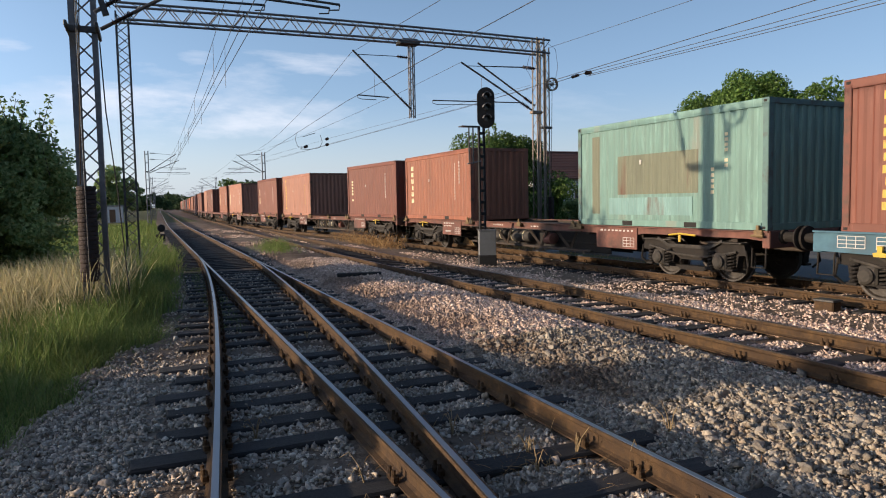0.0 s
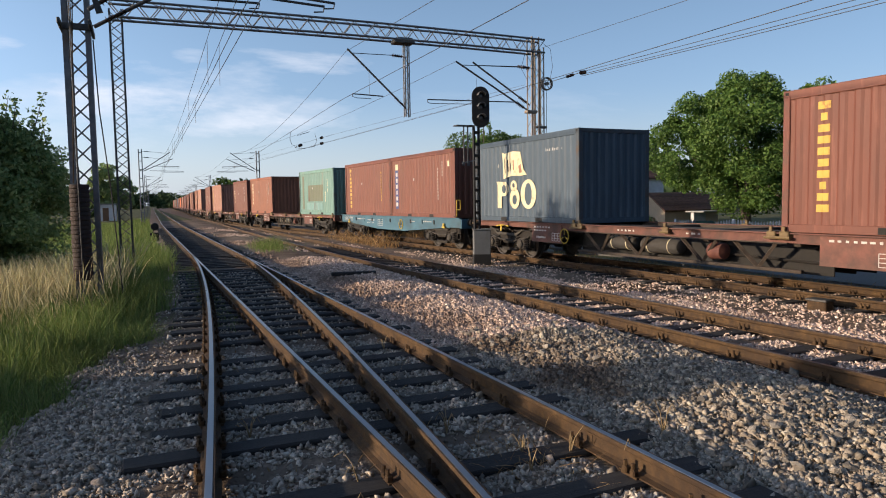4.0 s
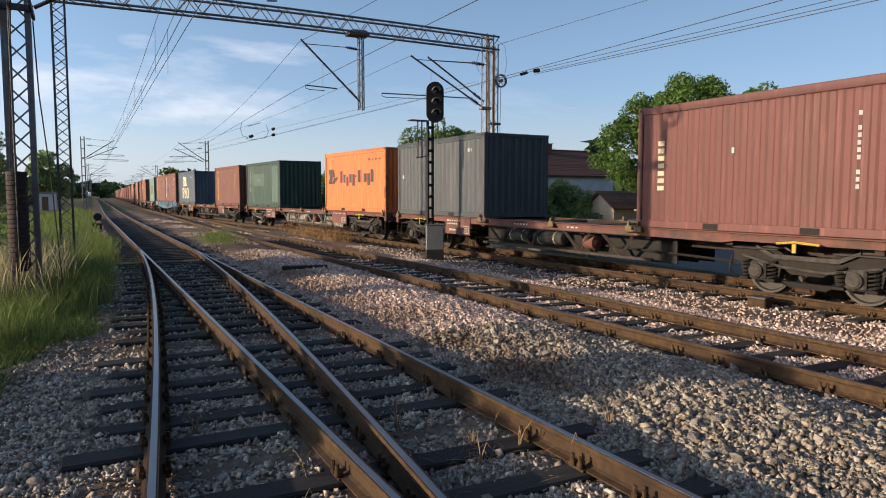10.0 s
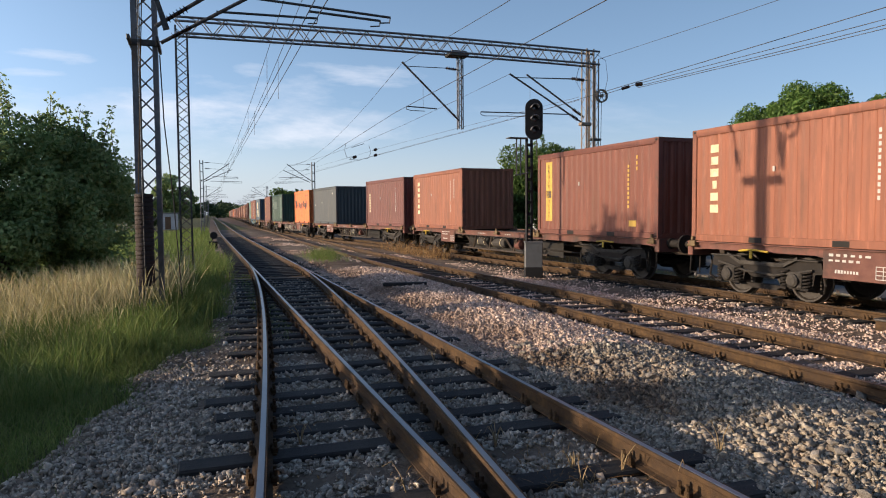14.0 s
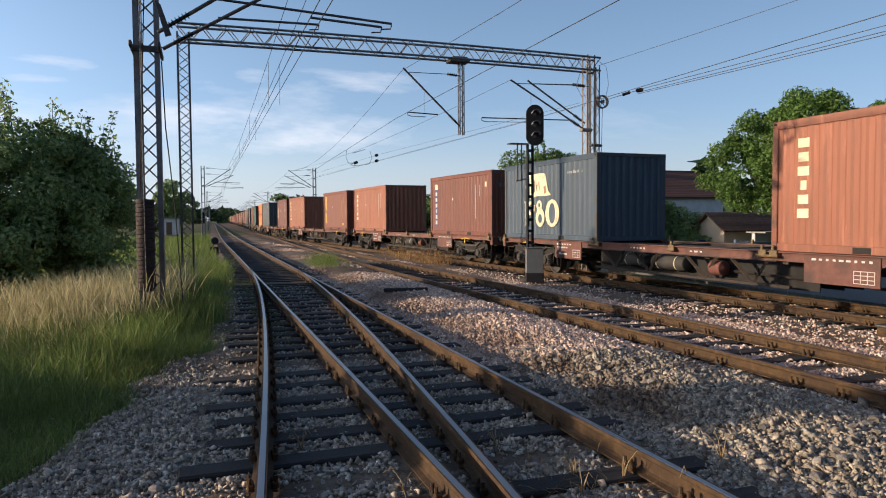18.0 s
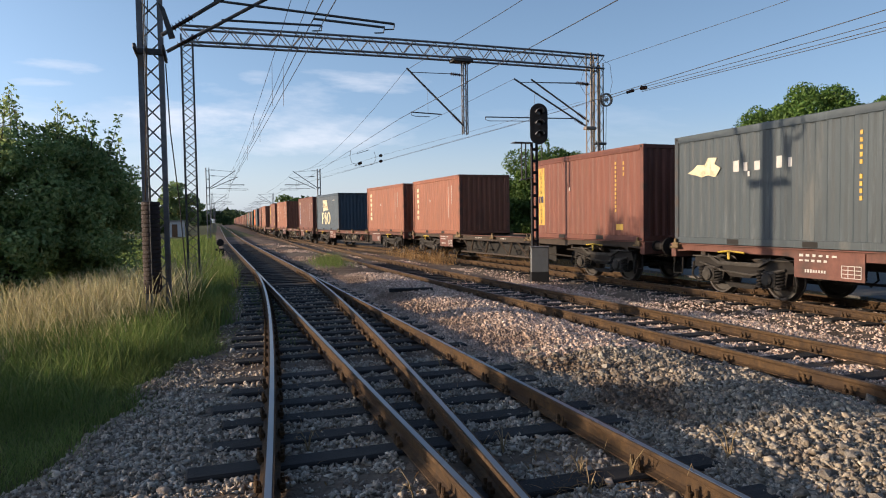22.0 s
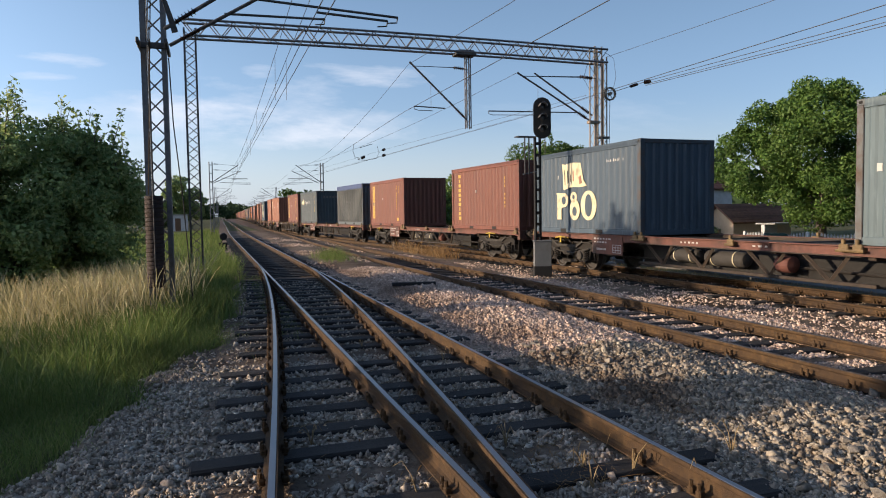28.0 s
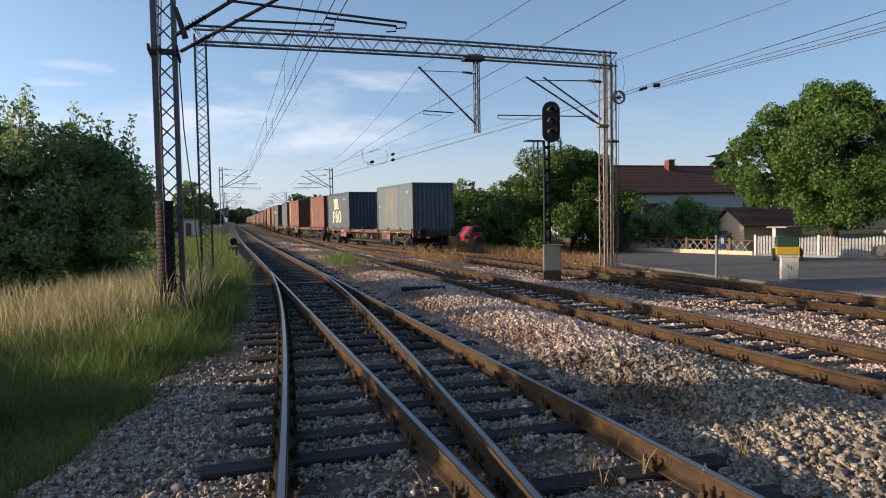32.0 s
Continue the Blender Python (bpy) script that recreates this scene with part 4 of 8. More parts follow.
stones("ballast_loop_stones", 24000, strew(9.4, 14.2, 4.0, 14.0, 0.017, 0.032, bare), BALLAST_WARM, "dusty stones beside the train's track")
stones("ballast_loop_stones_far", 9000, strew(9.2, 14.2, 14.0, 26.0, 0.02, 0.036, bare), BALLAST_WARM, "dusty stones beside the train's track")


patchy = lambda x, y: (np.sin(x * 1.9 + y * 0.55) + np.sin(y * 0.83 - x * 0.7 + 1.0) + rng.normal(0, 0.35, len(x)) > 0.55) & (np.abs(x - 7.0) > 0.3)
stones("ballast_far_patches", 15000, strew(3.4, 9.0, 22.5, 58.0, 0.025, 0.05, patchy), BALLAST_WARM, "scattered gravel patches between the far tracks")


# the larger stones lying loose on top, nearest the standpoint
def loose_stone():
    s = Shape()
    q = [(sx * random.uniform(0.5, 1.1), sy * random.uniform(0.5, 1.1), sz * random.uniform(0.35, 0.8)) for sx, sy, sz in
         ((-1, -1, -1), (1, -1, -1), (1, 1, -1), (-1, 1, -1), (-1, -1, 1), (1, -1, 1), (1, 1, 1), (-1, 1, 1))]
    s.add(q + [(0, 0, random.uniform(0.8, 1.1)), (random.uniform(1.0, 1.3), 0, 0.1)],
          [(0, 3, 2, 1), (4, 5, 8), (5, 6, 8), (6, 7, 8), (7, 4, 8), (0, 1, 5, 4), (1, 2, 9), (2, 6, 9), (6, 5, 9), (5, 1, 9), (2, 3, 7, 6), (3, 0, 4, 7)])
    return s.mesh("ballast_stone", LOOSE_STONE)


STONE_KINDS = [loose_stone() for k in range(14)]
laid = 0
while laid < 300:
    x, y = random.uniform(-1.1, 6.2), random.uniform(3.0, 8.6)
    if near_rail(np.array([x]), np.array([y]), 0.13)[0] or x < float(verge_line(y)) + 0.1 or (x < 3.7 and abs(((y - 1.2) / 0.6 + 0.5) % 1 - 0.5) < 0.24):
        continue
    r = random.uniform(0.03, 0.048) if x > 3.7 else random.uniform(0.022, 0.035)
    m = pose(x, y, float(bed_height(np.array(x), np.array(y))) + r * 0.55, random.uniform(-25, 25), random.uniform(-25, 25), random.uniform(0, 360)) @ Matrix.Diagonal((r, r * random.uniform(0.7, 1.1), r * 0.9, 1))
    part("ballast_stone", STONE_KINDS[laid % 14], None, track_bed, at=m)
    laid += 1

# the tracks run on behind the standpoint
lay_sleepers(main_line, lambda y: fork_x(y) - 0.5, lambda y: 3.55, mr, -4.8, 0.9, 0.6, 0.0)
lay_sleepers(siding, lambda y: mid_x(y) - 1.3, lambda y: mid_x(y) + 1.3, (lambda y: mid_x(y) - 0.752, lambda y: mid_x(y) + 0.752), -5.4, 0.7, 0.64, MID_Z)
lay_sleepers(train_track, lambda y: train_x(y) - 1.3, lambda y: train_x(y) + 1.3, (lambda y: train_x(y) - 0.752, lambda y: train_x(y) + 0.752), -4.9, 1.2, 0.64, TRAIN_Z)
stones("ballast_stones_rear", 22000, strew(-2.4, 9.4, -4.0, 3.4, 0.02, 0.036, lambda x, y: (y < 2.25) | (x > 6.4)), BALLAST_SLEEPERS, "grey crushed stones round the sleepers")


# ---- freight containers, twenty feet long ----
CL, CW, CH = 6.058, 2.438, 2.591


def ribbed_outline(a0, a1, out=0.0, base=0.05, depth=0.022, pitch=0.278):
    """Trapezoid corrugation along a, seen from above: (a, outward) pairs; the back is flat."""
    pts = []
    k = math.floor(a0 / pitch)
    marks = []
    while k * pitch < a1 + pitch:
        p = k * pitch
        marks += [(p, 0), (p + 0.08, 0), (p + 0.128, -depth), (p + pitch - 0.048, -depth)]
        k += 1
    def depth_at(a):
        for (p0, d0), (p1, d1) in zip(marks, marks[1:]):
            if p0 <= a <= p1:
                return d0 + (d1 - d0) * (a - p0) / max(1e-9, p1 - p0)
        return 0.0
    pts = [(a0, depth_at(a0) + out)] + [(a, d + out) for a, d in marks if a0 < a < a1] + [(a1, depth_at(a1) + out)]
    return pts + [(a1, -base + out), (a0, -base + out)]


def side_sheet(u0, u1, z0, z1, out=0.0, base=0.05):
    """A ribbed sheet on the near side; u is measured from the front end."""
    y0 = CL / 2
    o = [(-CW / 2 + 0.012 - d, y0 - u) for u, d in ribbed_outline(u0, u1, out, base)]
    return Shape().prism(o, z0, z1)


def build_container():
    c = thing("shipping_container", "", "shipping container")
    post = Shape().box((0, 0, CH / 2), (0.15, 0.14, CH - 0.2), bev=0.012).mesh("corner_post", PAINT["brown"])
    cast = Shape().box((0, 0, 0), (0.165, 0.175, 0.118), bev=0.012)
    cast.lathe([(0.035, -0.001), (0.035, 0.001)], (0, 0, 0.0595), "z", 10)
    cast = cast.mesh("corner_casting", PAINT["brown"])
    # slots are flat blocks, their inner shade painted black
    hole = Shape().box((0, 0, 0), (0.004, 0.075, 0.05), bev=0.001).mesh("casting_slot", RECESS_BLACK)
    for sx in (-1, 1):
        for sy in (-1, 1):
            part("corner_post", post, None, c, at=(sx * (CW / 2 - 0.077), sy * (CL / 2 - 0.075), 0))
            for z in (0.06, CH - 0.06):
                k = part("corner_casting", cast, None, c, at=(sx * (CW / 2 - 0.082), sy * (CL / 2 - 0.087), z))
                part("casting_slot", hole, None, k, at=(sx * 0.0835, 0, 0))
    near = side_sheet(0.14, CL - 0.14, 0.15, CH - 0.1).mesh("side_panel", PAINT["brown"])
    part("side_panel", near, None, c)
    part("side_panel", near, None, c, at=pose(0, 0, 0, 0, 0, 180))
    e = [(a, -CL / 2 + 0.014 - d) for a, d in ribbed_outline(-CW / 2 + 0.14, CW / 2 - 0.14, 0, 0.06, 0.042, 0.25)]
    end = Shape().prism(e, 0.13, CH - 0.1).mesh("end_panel", PAINT["brown"])
    part("end_panel", end, None, c)
    part("end_panel", end, None, c, at=pose(0, 0, 0, 0, 0, 180))
    roof = Shape().box((0, 0, CH - 0.03), (CW - 0.14, CL - 0.3, 0.03))
    for k in range(19):
        roof.box((0, -CL / 2 + 0.34 + k * 0.3, CH - 0.012), (CW - 0.3, 0.12, 0.018), bev=0.006)
    part("roof", roof, PAINT["brown"], c)
    part("floor_base", Shape().box((0, 0, 0.12), (CW - 0.2, CL - 0.2, 0.06)), WAGON_DARK, c, "dark container underside")
    lower = Shape().box((0, 0, 0.08), (0.06, CL - 0.3, 0.15), bev=0.008).mesh("bottom_side_rail", PAINT["brown"])
    upper = Shape().box((0, 0, CH - 0.085), (0.075, CL - 0.3, 0.165), bev=0.012).mesh("top_side_rail", PAINT["brown"])
    low_e = Shape().box((0, 0, 0.075), (CW - 0.3, 0.07, 0.14), bev=0.008).mesh("bottom_end_rail", PAINT["brown"])
    up_e = Shape().box((0, 0, CH - 0.06), (CW - 0.3, 0.08, 0.11), bev=0.01).mesh("top_end_rail", PAINT["brown"])
    # pocket openings are solid blocks in the same painted shade
    pocket = Shape().box((0, 0, 0.075), (0.03, 0.36, 0.115), bev=0.004).mesh("forklift_pocket", RECESS_BLACK)
    for s in (-1, 1):
        r = part("bottom_side_rail", lower, None, c, at=(s * (CW / 2 - 0.032), 0, 0))
        for y in (-1.03, 1.03):
            part("forklift_pocket", pocket, None, r, at=(s * 0.019, y, 0))
        part("top_side_rail", upper, None, c, at=(s * (CW / 2 - 0.037), 0, 0))
        part("bottom_end_rail", low_e, None, c, at=(0, s * (CL / 2 - 0.037), 0))
        part("top_end_rail", up_e, None, c, at=(0, s * (CL / 2 - 0.042), 0))
    part("vent_plate", Shape().box((-CW / 2 - 0.001, 0.55, 1.55), (0.022, 0.06, 0.11), bev=0.004), WHITE_MARK, c, "small white vent plate")
    return c


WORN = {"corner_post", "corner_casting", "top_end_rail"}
FIXED = {"floor_base", "forklift_pocket", "casting_slot", "vent_plate"}
CONTAINER = build_container()


def kin(ob):
    return ob.name.split(".")[0]


def glyphs(c, u, z, w, h, material, name="marking", out=0.004):
    """A plain block of paint on the near side."""
    part(name, side_sheet(u, u + w, z, z + h, out, 0.012), material, c)


def column(c, u, z0, z1, w, n, material):
    """A column of plain blocks, where lettering runs down the panel."""
    h = (z1 - z0) / n
    for k in range(n):
        g = w * (1.0, 0.92, 0.55, 1.0, 0.9, 0.98)[k % 6]
        glyphs(c, u + (w - g) / 2, z0 + k * h + h * 0.16, g, h * 0.66, material)


def row_of(c, u0, u1, z, h, n, material):
    w = (u1 - u0) / n
    for k in range(n):
        if k % 5 != 3:
            glyphs(c, u0 + k * w + w * 0.2, z, w * (0.5, 0.34, 0.56, 0.3)[k % 4], h * (1.0, 0.78, 0.78, 0.95)[k % 4], material)


def ticks(c, u, z0, z1, n, material=None, w=0.05):
    h = (z1 - z0) / n
    s = Shape()
    for k in range(n):
        if random.random() < 0.9:
            t = side_sheet(u, u + w, z0 + k * h, z0 + k * h + h * 0.62, 0.004, 0.012)
            s.add(t.v, t.f)
    tagged(part("number_column", s, material or WHITE_MARK, c, "column of small bars"), kind="stuff")


def flat_sign(c, outline, z0, material, name="marking"):
    """A shape with a free outline: (u, z) pairs, painted across the ribs."""
    o = [(CL / 2 - u, z) for u, z in outline]
    part(name, Shape().prism(o, -CW / 2 + 0.006, -CW / 2 + 0.012 - 0.0155, plane="yz"), material, c)


def ring(cu, cz, ru, rz, n=22):
    return [(cu + ru * math.cos(2 * math.pi * k / n), cz + rz * math.sin(2 * math.pi * k / n)) for k in range(n)]


def marks_big_cream(c):
    flat_sign(c, [(2.02, 1.36), (2.18, 1.38), (2.5, 1.44), (3.05, 1.42), (3.42, 1.44), (3.22, 1.62), (3.05, 2.16), (2.6, 2.2), (2.1, 2.16), (1.92, 2.2), (1.98, 1.9)], 0, CREAM, "emblem")
    for u, z0, z1, wd in ((2.1, 1.5, 2.02, 0.05), (2.28, 1.55, 1.98, 0.07), (2.47, 1.52, 1.86, 0.05), (2.62, 1.6, 1.95, 0.06), (3.0, 1.5, 1.78, 0.14)):
        part("emblem_patch", Shape().prism([(CL / 2 - u, z0), (CL / 2 - u - wd, z0 + 0.04), (CL / 2 - u - wd * 0.6, z1), (CL / 2 - u + wd * 0.5, z1 - 0.05)], -CW / 2 + 0.006, -CW / 2 - 0.006, plane="yz"), PAINT["tan"] if u > 2.5 else DARK_MARK, c)
    # stem with a half-round bowl
    flat_sign(c, [(1.62, 0.42), (1.88, 0.42), (1.88, 0.8), (2.15, 0.82), (2.32, 0.95), (2.32, 1.12), (2.15, 1.26), (1.56, 1.28), (1.62, 1.18)], 0, CREAM)
    flat_sign(c, ring(2.7, 0.72, 0.3, 0.32), 0, CREAM)
    flat_sign(c, ring(2.64, 1.12, 0.19, 0.17), 0, CREAM)
    o = ring(3.5, 0.85, 0.44, 0.45)
    flat_sign(c, o, 0, CREAM)
    part("marking_gap", Shape().prism([(CL / 2 - u, z) for u, z in ring(3.5, 0.85, 0.2, 0.34)], -CW / 2 + 0.006, -CW / 2 - 0.0065, plane="yz"), PAINT["blue"], c)
    for cu, cz, ru, rz in ((2.04, 1.03, 0.13, 0.13), (2.7, 0.68, 0.13, 0.15), (2.64, 1.13, 0.07, 0.07)):
        part("marking_gap", Shape().prism([(CL / 2 - u, z) for u, z in ring(cu, cz, ru, rz)], -CW / 2 + 0.006, -CW / 2 - 0.0065, plane="yz"), PAINT["blue"], c)
    row_of(c, 4.4, 5.3, 2.07, 0.085, 10, WHITE_MARK)
    glyphs(c, 1.62, 1.72, 0.07, 0.12, WHITE_MARK)


def decorate(c, kind, pale=False):
    if kind == "column":
        column(c, 0.62, 0.62, 2.25, 0.26, 6, CREAM)
        ticks(c, 4.75, 0.75, 2.15, 12)
        ticks(c, 5.1, 1.35, 2.2, 7)
    elif kind == "cream":
        marks_big_cream(c)
    elif kind == "yellow_panel":
        glyphs(c, 0.52, 0.42, 0.4, 1.9, YELLOW_MARK, "panel")
        column(c, 0.65, 0.5, 1.12, 0.11, 5, DARK_MARK)
        column(c, 0.65, 1.45, 2.25, 0.11, 5, DARK_MARK)
        glyphs(c, 0.56, 1.17, 0.3, 0.22, BLUE_SIGN, "badge")
        ticks(c, 4.8, 0.8, 2.25, 12, YELLOW_MARK)
        ticks(c, 5.15, 1.8, 2.25, 3, YELLOW_MARK)
        glyphs(c, 4.85, 0.3, 0.3, 0.16, YELLOW_MARK, "badge")
    elif kind == "yellow_column":
        column(c, 0.7, 0.35, 2.35, 0.24, 10, YELLOW_MARK)
        ticks(c, 4.9, 0.7, 2.1, 9, YELLOW_MARK)
    elif kind == "white_column":
        glyphs(c, 0.5, 0.34, 0.34, 1.66, BLUE_SIGN, "panel", 0.002)
        column(c, 0.58, 0.4, 1.95, 0.17, 6, WHITE_MARK)
        glyphs(c, 0.52, 2.02, 0.28, 0.24, CREAM, "badge")
        ticks(c, 4.6, 0.7, 2.1, 11)
        ticks(c, 5.0, 1.6, 2.2, 5)
        glyphs(c, 5.45, 1.95, 0.16, 0.2, CREAM, "badge")
        r = Shape()
        for k in range(6):
            r.box((-0.85 + k * 0.21, -CL / 2 - 0.004, 2.02), (0.13, 0.006, 0.17))
        part("marking", r, FADED_MARK, c)
    elif kind == "orange":
        flat_sign(c, [(0.42, 1.2), (0.72, 1.2), (0.92, 1.52), (1.12, 1.52), (0.95, 1.86), (0.42, 1.86), (0.58, 1.52)], 0, DARK_MARK, "emblem")
        flat_sign(c, [(0.82, 1.2), (1.02, 1.2), (1.5, 1.5), (1.06, 1.48)], 0, DARK_MARK, "emblem")
        for u, w, h, z in ((1.72, 0.24, 0.52, 1.24), (2.04, 0.24, 0.36, 1.24), (2.34, 0.24, 0.5, 1.1), (2.64, 0.24, 0.36, 1.24), (2.94, 0.24, 0.5, 1.1), (3.24, 0.16, 0.08, 1.46),
                           (3.5, 0.24, 0.52, 1.24), (3.86, 0.07, 0.52, 1.24), (4.06, 0.26, 0.36, 1.24), (4.4, 0.24, 0.5, 1.1), (4.72, 0.26, 0.52, 1.24)):
            glyphs(c, u, z, w, h, DARK_MARK)
        row_of(c, 4.5, 5.7, 2.12, 0.09, 8, DARK_MARK)
    elif kind == "row":
        flat_sign(c, [(0.5, 1.68), (0.8, 1.62), (1.0, 1.56), (1.2, 1.6), (1.45, 1.54), (1.62, 1.74), (1.42, 1.84), (1.5, 1.98), (1.22, 2.0), (1.1, 1.84), (0.85, 1.86), (0.7, 1.76)], 0, CREAM, "emblem")
        row_of(c, 1.95, 3.75, 1.62, 0.24, 6, WHITE_MARK)
        ticks(c, 5.1, 0.9, 2.2, 10, YELLOW_MARK)
        r = Shape()
        for k in range(6):
            r.box((-0.6 + k * 0.24, -CL / 2 - 0.004, 2.1), (0.15, 0.006, 0.16))
        part("marking", r, FADED_MARK, c)
    elif kind == "teal":
        glyphs(c, 1.62, 0.78, 2.65, 0.95, PAINT["tan_patch"], "repainted_patch")
        glyphs(c, 0.62, 0.3, 0.3, 2.0, PAINT["tan_patch"], "repainted_patch")
        glyphs(c, 1.3, 0.28, 2.8, 0.42, PAINT["pale_teal"], "repainted_patch")
        ticks(c, 4.62, 0.75, 1.35, 5, CREAM, 0.09); ticks(c, 4.62, 1.6, 1.95, 2, CREAM, 0.12)
        ticks(c, 4.98, 1.3, 2.05, 7, CREAM, 0.09)
    elif kind == "green":
        glyphs(c, 1.35, 1.22, 2.05, 0.72, PAINT["pale_olive"], "repainted_patch")
        glyphs(c, 4.75, 0.3, 0.95, 2.0, PAINT["pale_olive"], "repainted_patch")
        ticks(c, 0.72, 0.9, 2.2, 10); ticks(c, 1.05, 1.5, 2.2, 5)
    elif kind == "sheet":
        part("tarpaulin_top", Shape().box((0, 0, CH - 0.12), (CW + 0.03, CL - 0.06, 0.3), bev=0.03), PAINT["sheet_blue"], c, "blue tarpaulin roof cover")
        rib = Shape().box((0, 0, 0), (0.05, 0.1, 2.1), bev=0.015).mesh("stiffening_rib", PAINT["rib_grey"])
        for k in range(24):
            part("stiffening_rib", rib, None, c, at=(-CW / 2 - 0.012, CL / 2 - 0.27 - k * 0.24, 1.25))
        glyphs(c, 1.25, 0.4, 0.7, 0.5, PAINT["blue"], "repainted_patch")
        row_of(c, 3.2, 5.2, 1.45, 0.2, 7, FADED_MARK)
    elif kind == "plain_pale":
        if pale:
            glyphs(c, 1.25, 0.16, 2.35, 2.3, PAINT["dusty_beige"], "repainted_patch", 0.002)
        row_of(c, 5.05, 5.4, 2.05, 0.12, 2, WHITE_MARK)
        glyphs(c, 0.4, 1.3, 0.1, 0.14, WHITE_MARK)
    elif kind == "numbers":
        ticks(c, 4.8, 0.8, 2.1, 11)
        ticks(c, 0.6, 0.8, 1.9, 7, CREAM, 0.16)
    else:
        ticks(c, 4.9, 1.2, 2.1, 8)


PAINT["tan_patch"] = box_paint("dull_khaki_repaint", (0.125, 0.135, 0.09))
PAINT["dusty_beige"] = box_paint("dusty_beige_repaint", (0.118, 0.122, 0.112), rust=(0.085, 0.1, 0.105), amount=(0.5, 0.64))
PAINT["pale_teal"] = box_paint("lighter_teal_repaint", (0.15, 0.27, 0.255))
PAINT["pale_olive"] = box_paint("lighter_green_repaint", (0.058, 0.096, 0.078))


# ---- container wagons ----
def build_wheelset():
    r, n = 0.46, 28
    s = Shape()
    for sx in (-1, 1):
        x = sx * 0.752
        prof = [(0.09, -0.07), (0.16, -0.06), (0.2, -0.012), (0.38, -0.02), (0.405, -0.062), (0.445, -0.066), (0.452, 0.066), (0.485, 0.07), (0.488, 0.098), (0.42, 0.1), (0.38, 0.02), (0.2, 0.03), (0.16, 0.08), (0.09, 0.085)]
        s.lathe([(a, h * -sx) for a, h in prof], (x, 0, 0), "x", n)
    s.tube([(-1.02, 0, 0), (1.02, 0, 0)], 0.075, 12)
    return s


def coil(c, r, h, turns, thick):
    pts = [(c[0] + r * math.cos(a), c[1] + r * math.sin(a), c[2] + h * a / (2 * math.pi * turns)) for a in np.linspace(0, 2 * math.pi * turns, int(turns * 10) + 1)]
    return Shape().tube(pts, thick, 5)


def bogie_parts(wagon, y, dark):
    # worn: the iron with light painted on flanges, rods, bow beam and boxes
    worn = BOGIE_LIT if dark is BOGIE_DIRT else dark
    """A two-axle bogie with cast side frames, coil springs and axle boxes."""
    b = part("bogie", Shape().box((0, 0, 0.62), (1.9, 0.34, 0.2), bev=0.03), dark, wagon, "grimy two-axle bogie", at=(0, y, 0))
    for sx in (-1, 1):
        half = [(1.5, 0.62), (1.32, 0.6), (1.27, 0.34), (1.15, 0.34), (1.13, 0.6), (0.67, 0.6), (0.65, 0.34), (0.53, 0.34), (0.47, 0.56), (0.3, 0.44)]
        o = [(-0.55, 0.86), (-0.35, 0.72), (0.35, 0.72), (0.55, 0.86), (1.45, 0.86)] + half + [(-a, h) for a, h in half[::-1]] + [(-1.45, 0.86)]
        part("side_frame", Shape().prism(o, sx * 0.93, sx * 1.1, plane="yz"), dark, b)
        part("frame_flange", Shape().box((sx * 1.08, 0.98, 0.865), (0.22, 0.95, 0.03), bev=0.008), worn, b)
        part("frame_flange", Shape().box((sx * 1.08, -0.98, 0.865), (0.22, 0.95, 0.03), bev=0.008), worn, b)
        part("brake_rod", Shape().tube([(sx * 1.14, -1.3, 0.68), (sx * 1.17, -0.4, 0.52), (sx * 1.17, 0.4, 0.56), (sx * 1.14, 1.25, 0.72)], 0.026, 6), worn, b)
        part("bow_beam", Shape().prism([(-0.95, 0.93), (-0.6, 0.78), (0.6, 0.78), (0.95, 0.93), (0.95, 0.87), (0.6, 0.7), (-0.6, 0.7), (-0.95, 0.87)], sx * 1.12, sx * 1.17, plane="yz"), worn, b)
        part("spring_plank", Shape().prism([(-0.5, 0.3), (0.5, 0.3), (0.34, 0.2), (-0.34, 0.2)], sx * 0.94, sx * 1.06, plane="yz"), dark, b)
        for sy in (-1, 1):
            bx = Shape().box((sx * 1.08, sy * 0.9, 0.46), (0.26, 0.34, 0.34), bev=0.04)
            bx.lathe([(0.14, 0), (0.14, 0.05), (0.1, 0.08)] if sx > 0 else [(0.14, 0), (0.14, -0.05), (0.1, -0.08)], (sx * 1.2, sy * 0.9, 0.46), "x", 14)
            part("axle_box", bx, worn, b)
            for k in (-1, 1):
                part("coil_spring", coil((sx * 1.13, sy * 0.9 + k * 0.27, 0.32), 0.075, 0.34, 5, 0.021), dark, b)
                part("spring_seat", Shape().box((sx * 1.12, sy * 0.9 + k * 0.27, 0.3), (0.2, 0.2, 0.05), bev=0.01), dark, b)
        part("brake_beam", Shape().tube([(sx * 0.5, -1.45, 0.5), (sx * 0.5, 1.45, 0.5)], 0.035, 6), dark, b)
        part("brake_hanger", Shape().tube([(sx * 1.1, 1.5, 0.72), (sx * 1.1, 1.56, 0.4), (sx * 1.0, 1.45, 0.25)], 0.025, 6), dark, b)
        part("brake_hanger", Shape().tube([(sx * 1.1, -1.5, 0.72), (sx * 1.1, -1.56, 0.4), (sx * 1.0, -1.45, 0.25)], 0.025, 6), dark, b)
    for sy in (-1, 1):
        part("wheelset_front" if sy > 0 else "wheelset_rear", WHEELSET, None, b, "steel wheels on an axle", at=(0, sy * 0.9, 0.46))
